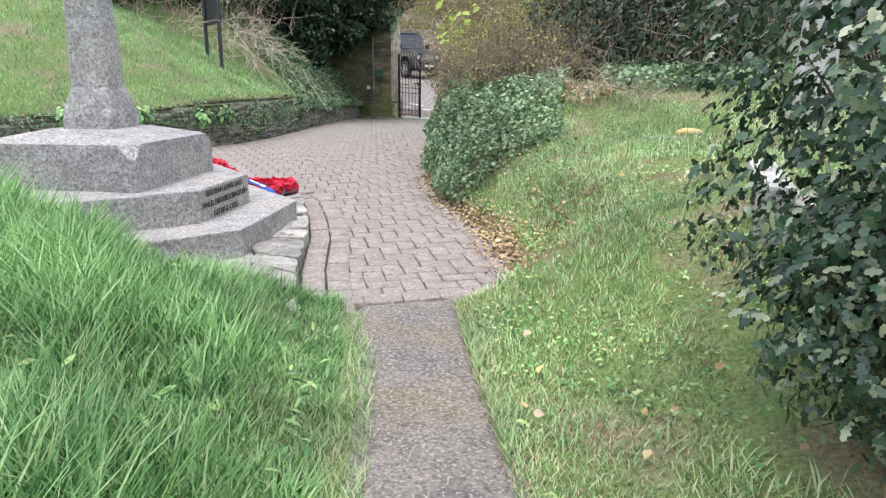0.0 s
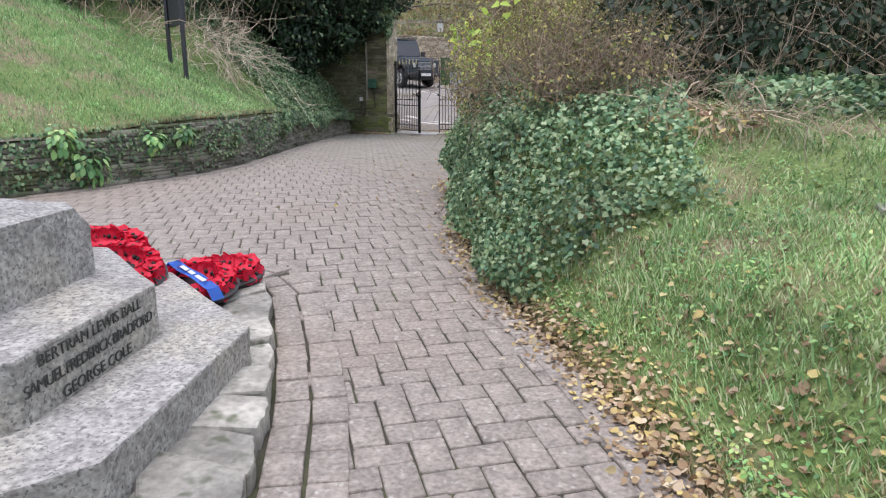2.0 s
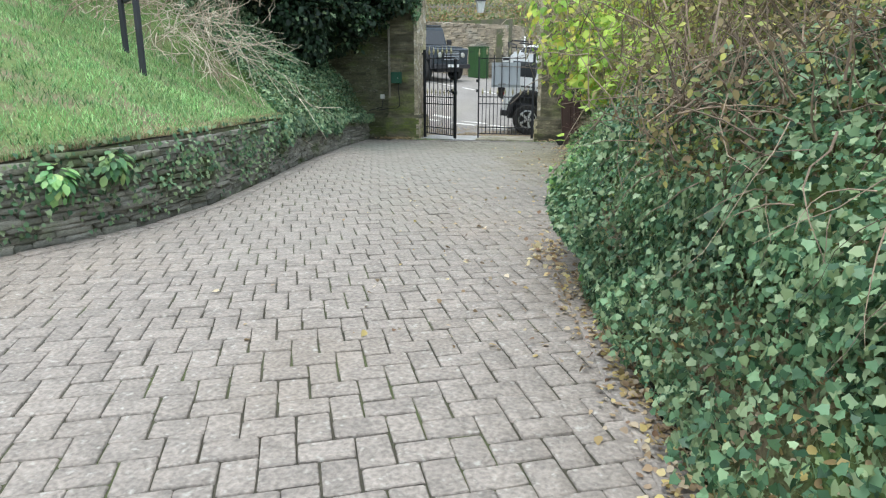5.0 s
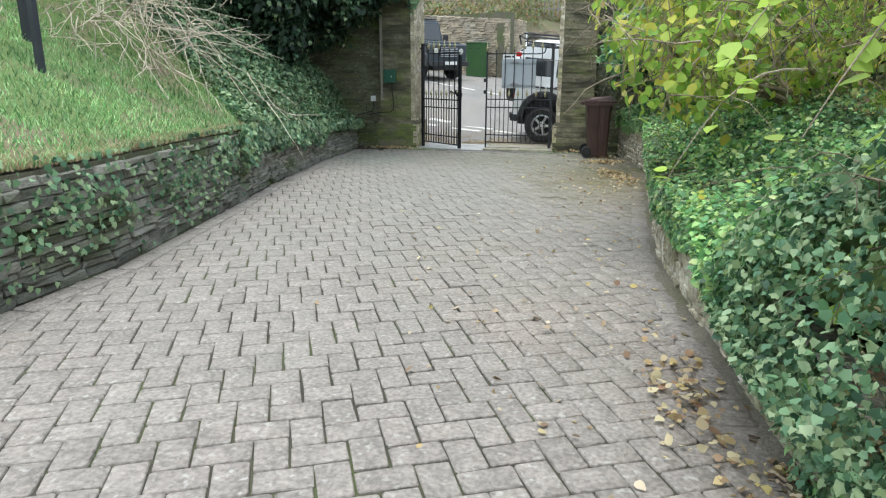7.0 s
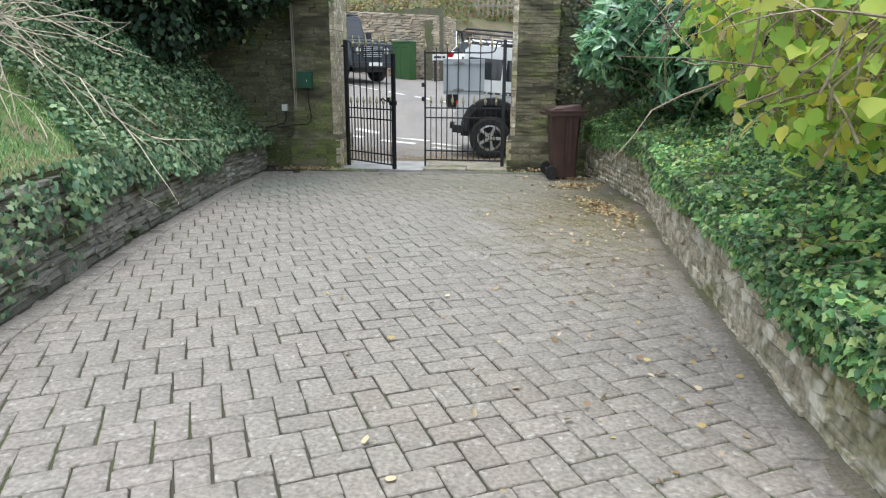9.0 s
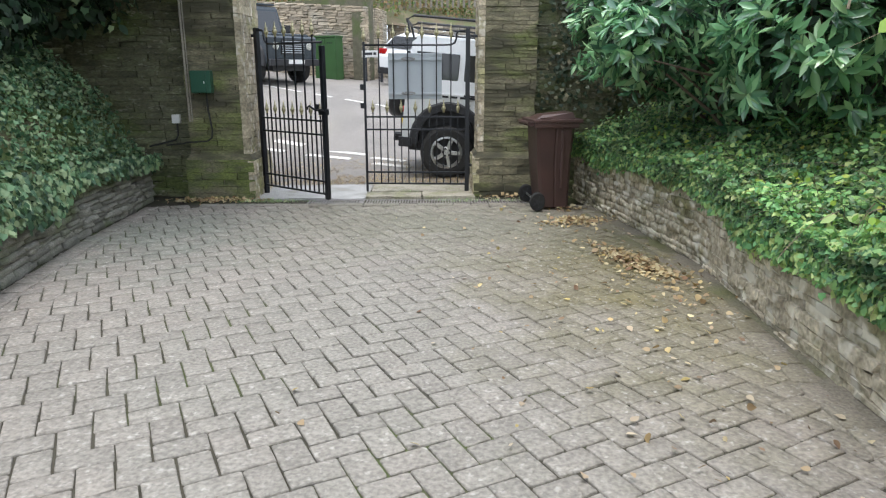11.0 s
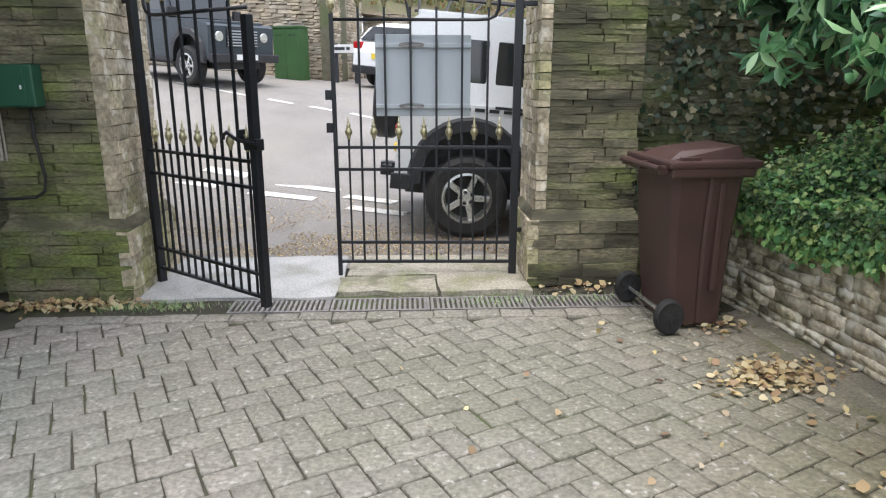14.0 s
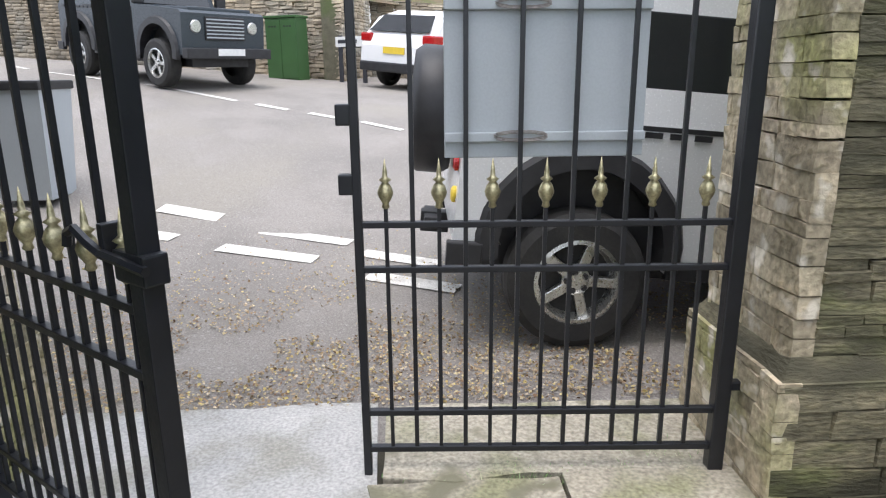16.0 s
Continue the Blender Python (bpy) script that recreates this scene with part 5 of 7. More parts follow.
# grass of the left bank
n = 100000
yy = -17.5 + RNG.uniform(0, 1, n) * 12.5
d = 0.04 + RNG.uniform(0, 1, n) ** 1.6 * 10.0
k = (yy < -6.2 + 1.3 * (1 - np.exp(-1.6 * d)) - 0.3 * np.maximum(d - 2.5, 0) + RNG.normal(0, 0.15, n)) | (RNG.uniform(0, 1, n) < 0.02)
yy, d = yy[k], d[k]
blades("bank_grass", left_x(yy) - d, yy, left_bank(yy, d), RNG.uniform(0.035, 0.09, len(yy)) * (1 + 0.08 * d), GRASS, (0.004, 0.012), 0.7, label="green grass on the sloping churchyard bank")
n = 7000
yy = -15.5 + RNG.uniform(0, 1, n) * 10
d = 0.0 + np.abs(RNG.normal(0, 0.14, n))
blades("dry_fringe", left_x(yy) - d, yy, left_bank(yy, d), RNG.uniform(0.04, 0.11, n), DRYGRASS, (0.003, 0.006), 1.2, label="dry grass fringe along the wall top")


# ivy over the left bank by the gate
def ivy_left(u, v):
    d = v * 4.2
    y0 = -6.4 + 1.25 * (1 - np.exp(-1.6 * d))
    y = y0 + (-0.4 - y0) * u
    return np.stack([left_x(y) + 0.03 - 0.12 * smooth01(y, -3.6, -2.0) - d, y, left_bank(y, d) - 0.02 + 0.42 * smooth01(d, 0.0, 0.45) * smooth01(y, -5.2, -2.4)], axis=1)


ib = thing("ivy_bank", (-3.2, -3.5, 1.0), "dense dark green ivy covering the bank beside the gate", "ivy")
creeper("ivy_leaves", ivy_left, 40000, LOBED, (0.03, 0.058), IVY, ib, (0.01, 0.18))


def ivy_left_face(u, v):
    y = -6.8 + 6.4 * u
    drop = (0.28 - 0.20 * smooth01(y, -3.6, -2.0)) * v ** 1.5 * (1 + 0.6 * wave(y, y, 1.3))
    return np.stack([left_x(y) + 0.02 + 0.05 * v, y, left_top(y) - drop], axis=1)


u, v = RNG.uniform(0, 1, 5200), RNG.uniform(0, 1, 5200)
P = ivy_left_face(u, v) + np.stack([RNG.uniform(0, 0.09, 5200), np.zeros(5200), RNG.normal(0, 0.03, 5200)], axis=1)
scatter("hanging_ivy", LOBED, P, turns(np.array((1.0, 0, 0.3)) + RNG.normal(0, 0.35, (5200, 3)), np.array((0, 0, -1.0)) + RNG.normal(0, 0.5, (5200, 3)), RNG.uniform(0.04, 0.07, 5200)), IVY, ib)

# ivy and small plants on the left wall's face
wi = thing("wall_ivy", (-1.4, -10, 0.5), "thin ivy trailing over the slate retaining wall", "ivy")
centres = [(-14.3, 0.5, 0.5), (-13.4, 0.55, 0.6), (-12.9, 0.3, 0.5), (-11.9, 0.5, 0.45), (-11.0, 0.45, 0.4), (-9.7, 0.55, 0.35), (-8.3, 0.5, 0.4), (-7.2, 0.6, 0.4)]
for cy, cz, sp in centres:
    n = 300
    y = cy + RNG.normal(0, sp, n)
    z = np.clip(float(paved_z(cy)) + cz + RNG.normal(0, 0.2, n), paved_z(y) + 0.08, left_top(y) + 0.05)
    P = np.stack([left_x(y) + 0.04 + RNG.uniform(0, 0.07, n), y, z], axis=1)
    scatter("ivy_patch", LOBED, P, turns(np.array((1.0, 0, 0.25)) + RNG.normal(0, 0.35, (n, 3)), np.array((0, 0, -1.0)) + RNG.normal(0, 0.6, (n, 3)), RNG.uniform(0.03, 0.055, n)), IVY, wi)["kind"] = "stuff"
for py, pz, s in ((-12.6, 0.72, 0.26), (-12.35, 0.4, 0.3), (-11.4, 0.62, 0.16), (-10.9, 0.7, 0.15), (-13.6, 0.75, 0.2)):
    px = float(left_x(py)) + 0.06
    fern = thing("wall_plant", (px, py, pz), "bright green leafy plant rooted in the wall", "plant", "wall plants")
    n = 110
    dirs = RNG.normal(0, 1, (n, 3))
    dirs[:, 0] = np.abs(dirs[:, 0])
    dirs /= np.linalg.norm(dirs, axis=1, keepdims=True)
    P = np.array((px, py, pz)) + dirs * s * RNG.uniform(0.15, 1, (n, 1))
    scatter("plant_leaves", OVAL, P, turns(dirs + np.array((0.3, 0, 0.6)), dirs + np.array((0, 0, -0.3)), RNG.uniform(0.06, 0.12, n)), IVYBRIGHT, fern)
    part("stalks", twigs(bmesh.new(), (px - 0.05, py, pz - 0.1), (0.6, 0, 0.8), s * 1.1, 8, (0.01, 0.03, 0.02), 0.004), BARK, fern)


# ivy mass on the right bank
def ivy_right(u, v):
    y = -15.85 + 15.35 * u
    near = 1 - smooth01(y, -15.6, -13.9)
    d = 0.02 + (1.5 - 0.5 * near) * v ** 1.8
    swell = np.exp(-((y + 12.2) / 1.2) ** 2)
    z = right_bank(y, d) + 0.04 + 0.32 * swell * smooth01(d, 0.02, 0.35)
    out = 0.03 - 0.10 * smooth01(y, -12.5, -11.5) - 0.16 * np.exp(-((y + 11.2) / 0.9) ** 2)
    return np.stack([right_x(y) + out * (1 - v) + d, y, z], axis=1)


# brambles and seedlings growing through the ivy of the right-hand wall
um = thing("bramble_growth", (3.3, -6, 0.7), "mixed young bramble leaves growing through ivy", "bramble")
for a0, b0, tone, size, count in ((-9.5, -5.2, LIME, (0.03, 0.06), 700), (-11.5, -1.0, IVYBRIGHT, (0.05, 0.085), 1500), (-5.5, -1.2, LIME, (0.03, 0.055), 400)):
    y = RNG.uniform(a0, b0, count)
    y = np.minimum(y + 0.3 * np.sin(y * 5), -0.6)
    d = np.abs(RNG.normal(0.05, 0.45, count))
    P = np.stack([right_x(y) + 0.02 + d, y, right_bank(y, np.maximum(d, 0.02)) + RNG.uniform(0.06, 0.30, count)], axis=1)
    scatter("bramble_leaves", OVAL, P, turns(RNG.normal(0, 0.5, (count, 3)) + np.array((-0.5, -0.2, 0.8)), RNG.normal(0, 1, (count, 3)) + np.array((-0.4, 0, -0.4)), RNG.uniform(size[0], size[1], count)), tone, um)["kind"] = "stuff"


def ivy_edge(P):
    """The ivy's ragged near end, where it gives way to grass."""
    edge = -15.7 + 0.16 * wave(P[:, 0] * 2, P[:, 2] * 3, 1.4, 3) - 0.1 * smooth01(P[:, 2], 0.3, 0.9)
    return P[:, 1] > edge + np.abs(RNG.normal(0, 0.12, len(P)))


im = thing("ivy_mound", (3.8, -10, 0.6), "thick glossy dark ivy mound spilling over the bank", "ivy")
creeper("ivy_leaves", ivy_right, 105000, LOBED, (0.017, 0.041), IVY, im, (-0.02, 0.2), keep=ivy_edge)


def ivy_right_near(u, v):
    return ivy_right(0.32 + 0.68 * u, v)


creeper("young_ivy_leaves", ivy_right_near, 30000, LOBED, (0.024, 0.046), IVYBRIGHT, im, (0.04, 0.24))


def ivy_right_face(u, v):
    y = -14.3 + 14.0 * u
    cover = 0.10 + 0.13 * wave(y, 0 * y, 1.1, 2) + 0.6 * (1 - smooth01(y, -12.6, -10.5))
    top = np.where(y > -12.3, right_top(y), paved_z(y) + 0.75)
    z = top + 0.12 - v * np.clip(cover, 0.06, 0.8)
    z = np.maximum(z, paved_z(y) + 0.05)
    return np.stack([right_x(y) + 0.16 * (1 - smooth01(y, -13.5, -12)), y, z], axis=1)


n = 30000
u, v = RNG.uniform(0, 1, n) ** 1.25, RNG.uniform(0, 1, n)
P = ivy_right_face(u, v) + np.stack([RNG.uniform(-0.07, 0.06, n), np.zeros(n), RNG.normal(0, 0.03, n)], axis=1)
k = P[:, 1] < -10.4 + RNG.normal(0, 0.6, n)
scatter("hanging_ivy", LOBED, P[k], turns(np.array((-1.0, 0, 0.35)) + RNG.normal(0, 0.45, (k.sum(), 3)), np.array((0, 0, -1.0)) + RNG.normal(0, 0.6, (k.sum(), 3)), RNG.uniform(0.018, 0.04, k.sum())), IVY, im)
P = P[~k]
n = len(P)
scatter("hanging_ivy", LOBED, P, turns(np.array((-1.0, 0, 0.35)) + RNG.normal(0, 0.4, (n, 3)), np.array((0, 0, -1.0)) + RNG.normal(0, 0.6, (n, 3)), RNG.uniform(0.025, 0.05, n)), IVYBRIGHT, im)
bm = bmesh.new()
for _ in range(170):
    y = RNG.uniform(-14.6, -3)
    twigs(bm, (float(right_x(y)) + 0.1, y, float(right_bank(y, 0.4)) + 0.15), (-0.7, RNG.normal(0, 0.5), 0.2), 0.42, 1, (0.05, 0.1, 0.1), 0.0026, droop=0.9)
part("ivy_stems", bm, BROWNTWIG, im)["kind"] = "stuff"


def shrub(name, label, category, lumps, count, template, size, mat, twig_count, twig_len, twig_mat, base, hang=0.5, radius=0.012, extra=None, trunk=1.0):
    sh = thing(name, base, label, category)
    leaves("leaves", lumps, count, template, size, mat, sh, hang, above_ground)
    bm = bmesh.new()
    for x, y, z, rx, ry, rz in lumps:
        twigs(bm, (x, y, z - 0.3 * rz), (0, 0, 0.6), twig_len, max(2, twig_count // len(lumps)), (rx * 0.5, ry * 0.5, rz * 0.3), radius)
    for _ in range(7):
        tx, ty, tz, trx, trY, trz = lumps[RNG.integers(len(lumps))]
        b = Vector(base) + Vector((RNG.normal(0, 0.15), RNG.normal(0, 0.2), 0))
        t = Vector((tx, ty, tz))
        tube(bm, [b, b.lerp(t, 0.35) + Vector(RNG.normal(0, 0.1, 3)), b.lerp(t, 0.7) + Vector(RNG.normal(0, 0.1, 3)), t], [0.04 * trunk, 0.032 * trunk, 0.022 * trunk, 0.012 * trunk], 6)
    part("stems", bm, twig_mat, sh)["kind"] = "stuff"
    if extra:
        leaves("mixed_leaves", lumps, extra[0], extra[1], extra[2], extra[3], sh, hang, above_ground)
    return sh


def rosettes(name, lumps, count, each, template, size, mat, parent, keep=None):
    """Leaves set round shoot tips, so that the foliage clumps and leaves dark gaps."""
    P, d = leaf_cloud(lumps, count)
    if keep is not None:
        k = keep(P)
        P, d = P[k], d[k]
    n = len(P)
    axis = d + np.array((0, 0, 0.45)) + RNG.normal(0, 0.3, (n, 3))
    axis /= np.linalg.norm(axis, axis=1, keepdims=True)
    P, axis = np.repeat(P, each, axis=0), np.repeat(axis, each, axis=0)
    way = RNG.normal(0, 1, (len(P), 3))
    way -= axis * np.sum(way * axis, axis=1, keepdims=True)
    way /= np.linalg.norm(way, axis=1, keepdims=True)
    back = RNG.uniform(0, 0.12, (len(P), 1))
    tip = way + axis * RNG.uniform(0.0, 0.7, (len(P), 1)) + np.array((0, 0, -0.15))
    nrm = axis - way * 0.4 + RNG.normal(0, 0.2, (len(P), 3))
    return scatter(name, template, P - axis * back, turns(nrm, tip, RNG.uniform(size[0], size[1], len(P))), mat, parent)


LAUREL_LUMPS = [(3.75, -2.3, 1.85, 0.9, 1.2, 0.8), (3.35, -3.9, 1.75, 0.55, 0.8, 0.55), (2.95, -1.35, 2.05, 0.5, 0.5, 0.5), (3.3, -2.2, 1.6, 0.4, 0.7, 0.4), (2.75, -2.9, 2.0, 0.5, 0.5, 0.45), (2.5, -2.9, 1.8, 0.36, 0.5, 0.28), (2.8, -2.1, 1.7, 0.36, 0.5, 0.34), (2.75, -1.0, 2.1, 0.45, 0.4, 0.6), (3.5, -1.2, 2.6, 0.9, 0.8, 0.7), (4.6, -3.4, 1.7, 1.3, 1.1, 1.2), (3.8, -3.6, 2.7, 1.0, 1.1, 0.6), (5.2, -1.6, 2.3, 1.2, 1.2, 1.3)]
laurel = thing("laurel_bush", (4.2, -2.4, 1.0), "large glossy dark green laurel bush over the wall", "bush")
rosettes("leaves", LAUREL_LUMPS, 2700, 8, LONG, (0.11, 0.18), LAUREL, laurel, above_ground)
# Near-black leaves inside, colouring in the shade between the laurel's clumps.
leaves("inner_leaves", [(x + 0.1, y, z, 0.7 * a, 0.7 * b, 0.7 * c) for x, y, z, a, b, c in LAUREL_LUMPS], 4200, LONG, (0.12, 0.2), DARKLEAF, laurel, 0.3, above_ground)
for x, y, z, a, b, c in LAUREL_LUMPS:
    for k in range(5):
        t = np.array((x, y, z)) + RNG.normal(0, 0.4, 3) * (a, b, c)
        r = np.array((4.2, -2.4, 0.9)) + RNG.normal(0, 0.2, 3)
        mid = (t + r) / 2 + RNG.normal(0, 0.08, 3) + np.array((0, 0, 0.1))
        part("stem", tube(bmesh.new(), [r, mid, t], [0.022, 0.015, 0.006], 6, caps=False), BARK, laurel)
shrub("lime_leaved_shrub", "overhanging shrub with broad yellow-green autumn leaves", "shrub",
      [(2.58, -8.3, 1.72, 0.42, 0.5, 0.5), (2.38, -8.1, 2.15, 0.4, 0.55, 0.42), (2.9, -8.3, 1.5, 0.35, 0.5, 0.4), (2.95, -7.8, 1.75, 0.5, 0.9, 0.55), (3.05, -6.6, 1.95, 0.6, 0.8, 0.65), (3.85, -6.4, 1.9, 0.95, 1.1, 0.75), (3.5, -7.5, 2.3, 0.9, 0.9, 0.5), (4.5, -5.4, 2.4, 1.1, 1.0, 1.0), (3.4, -6.0, 2.6, 0.75, 1.0, 0.5), (4.7, -7.2, 1.8, 1.0, 1.1, 1.1)],
      6000, BROAD, (0.045, 0.105), LIME, 500, 0.8, TWIG, (4.3, -6.4, 1.0), 1.3, 0.006, (2600, OVAL, (0.04, 0.08), AUTUMN))
shrub("twiggy_shrub", "tangled half-bare shrub with brown twigs and yellowing leaves", "shrub",
      [(4.1, -14.25, 1.4, 0.32, 0.4, 0.24), (4.6, -14.2, 1.55, 0.45, 0.45, 0.38), (4.1, -13.3, 1.7, 0.5, 0.6, 0.42), (3.35, -12.7, 1.45, 0.4, 0.7, 0.42), (4.05, -12.75, 1.3, 0.6, 0.55, 0.42), (4.8, -12.6, 1.25, 0.6, 0.5, 0.45), (4.0, -10.6, 1.9, 0.95, 1.3, 0.8), (3.3, -11.6, 2.3, 0.85, 0.8, 0.5), (4.3, -12.4, 1.85, 0.9, 0.8, 0.75), (4.4, -9.2, 2.1, 1.1, 1.1, 1.0), (3.6, -9.4, 2.7, 0.8, 1.2, 0.5), (3.1, -11.2, 2.7, 0.8, 0.8, 0.45)],
      13000, OVAL, (0.02, 0.042), AUTUMN, 2800, 0.6, BROWNTWIG, (4.3, -10.8, 0.9), 0.5, 0.0038, (15000, OVAL, (0.018, 0.04), BROWNLEAF))
lumps = []
for k, x in enumerate(np.arange(5.0, 13.0, 1.0)):
    lumps.append((x, -13.2 + 0.2 * math.sin(3 * k), 1.75, 0.8, 0.6, 0.75))
    lumps.append((x + 0.3, -12.5 + 0.25 * math.sin(3 * k), 2.3, 0.95, 0.8, 1.25))
    lumps.append((x + 0.5, -11.5, 2.6, 1.0, 0.9, 1.6))
# The near-black second leaves paint the shade of the hedge's gaps.
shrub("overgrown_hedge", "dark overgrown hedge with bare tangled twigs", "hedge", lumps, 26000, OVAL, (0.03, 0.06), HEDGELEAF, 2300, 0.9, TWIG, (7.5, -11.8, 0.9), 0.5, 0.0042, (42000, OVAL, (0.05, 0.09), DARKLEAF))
# low ivy along the hedge foot
hi = thing("ground_ivy", (6.2, -14.0, 1.1), "low dark ivy creeping along the foot of the hedge", "ivy")


def ivy_hedge_foot(u, v):
    x, y = 5.3 + 4.5 * u, -14.7 + 1.5 * v
    return np.stack([x, y, right_bank(y, x - right_x(y)) + 0.03 + 0.1 * v], axis=1)


creeper("ivy_leaves", ivy_hedge_foot, 7000, LOBED, (0.03, 0.06), IVY, hi, (0.0, 0.14))
lumps = [(x, y, 2.7, 1.4, 1.4, 1.3) for x, y in ((6.5, -1.5), (7.0, -4), (6.8, -6.5), (7.0, -9), (5.6, -8.2), (5.5, -4.6))]
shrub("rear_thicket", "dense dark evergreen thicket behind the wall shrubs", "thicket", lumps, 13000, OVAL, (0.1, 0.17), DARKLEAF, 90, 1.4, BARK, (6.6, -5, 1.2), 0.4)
shrub("holly_bush", "dense variegated holly bush with prickly leaves", "holly",
      [(6.36, -19.62, 1.35, 0.72, 0.75, 0.95), (6.38, -19.5, 2.2, 0.6, 0.65, 0.7), (6.35, -19.7, 0.75, 0.55, 0.6, 0.4), (6.9, -19.9, 1.5, 0.7, 0.7, 1.0), (7.1, -19.2, 1.5, 0.7, 0.7, 1.2), (7.0, -19.3, 2.5, 0.7, 0.7, 0.7)],
      60000, SPIKY, (0.028, 0.052), HOLLY, 60, 0.5, BARK, (6.5, -19.6, 0.4), 0.3, 0.004, None, 0.4)
bh = thing("bracken_heap", (5.1, -14.7, 1.1), "heap of dead reddish-brown bracken against the hedge", "bracken")
bm = bmesh.new()
twigs(bm, (5.12, -14.62, 1.2), (0.2, -0.4, 0.15), 0.42, 300, (0.34, 0.25, 0.08), 0.004, steps=4, droop=0.8)
part("bracken_stalks", bm, TWIG, bh)["kind"] = "stuff"
leaves("dead_fronds", [(5.1, -14.6, 1.14, 0.52, 0.4, 0.16)], 1100, LONG, (0.04, 0.09), LITTER, bh, 0.5)
# leafy shoots arching out over the wall
for tip, root, count in (((2.52, -9.35, 0.72), (3.3, -9.2, 1.5), 9), ((2.98, -11.1, 0.62), (3.6, -10.6, 1.7), 16), ((2.86, -10.9, 1.25), (3.7, -10.4, 1.9), 18), ((3.05, -10.95, 1.1), (3.8, -10.8, 1.8), 14), ((2.75, -9.9, 1.5), (3.6, -9.6, 2.2), 16), ((3.3, -13.1, 1.75), (3.9, -12.4, 2.1), 10), ((2.6, -8.6, 1.35), (3.3, -8.3, 2.0), 16), ((3.55, -14.3, 2.1), (4.2, -13.2, 2.4), 10)):
    t, r = np.array(tip), np.array(root)
    sp = thing("arching_shoot", root, "thin arching shoot with bright yellow-green leaves", "shoot", "leafy shoots over the wall")
    pts = [r * (1 - f) + t * f + np.array((0, 0, 0.25 * math.sin(math.pi * f))) for f in np.linspace(0, 1, 8)]
    part("stem", tube(bmesh.new(), pts, [0.008 * (1 - 0.7 * i / 7) for i in range(8)], 5, caps=False), TWIG, sp)
    for k in range(count):
        f = RNG.uniform(0.35, 1.0)
        p = np.array([np.interp(f, np.linspace(0, 1, 8), [q[j] for q in pts]) for j in range(3)])
        p = p + RNG.normal(0, 0.035, 3)
        scatter("leaf", BROAD, p[None, :], turns((np.array((-0.3, -0.4, 0.8)) + RNG.normal(0, 0.35, 3))[None, :], (RNG.normal(0, 0.7, 3) + np.array((-0.3, 0, -0.5)))[None, :], RNG.uniform(0.08, 0.125, 1)), LIME, sp)
# dead branches cut and left on the left bank
ds = thing("dead_shrub", (-3.6, -6.0, 1.8), "bare bleached dead branches leaning over the bank", "dead shrub")
bm = bmesh.new()
for _ in range(80):
    root = np.array((-3.7, -5.8, 2.15)) + RNG.normal(0, 1, 3) * (0.35, 0.6, 0.16)
    step = np.array((0.05, -0.02, -0.015)) + RNG.normal(0, 0.045, 3)
    pts = [root]
    for k in range(9):
        step = step * 0.9 + RNG.normal(0, 0.04, 3) + np.array((0.006, 0, -0.008))
        pts.append(pts[-1] + step)
        if k in (3, 5, 6):
            side = [pts[-1]]
            turn = step + RNG.normal(0, 0.09, 3)
            for _k in range(4):
                turn = turn * 0.9 + RNG.normal(0, 0.03, 3)
                side.append(side[-1] + turn * 0.6)
            tube(bm, side, [0.006, 0.005, 0.004, 0.003, 0.002], 4, caps=False)
    tube(bm, pts, [0.0078 * (1 - 0.075 * k) for k in range(10)], 5, caps=False)
part("bleached_branches", bm, BONE, ds)["kind"] = "stuff"
bm = bmesh.new()
twigs(bm, (-4.4, -6.2, 2.5), (0.2, 0, 0.8), 1.5, 150, (0.8, 1.1, 0.3), 0.009, steps=6)
part("upright_twigs", bm, TWIG, ds)["kind"] = "stuff"
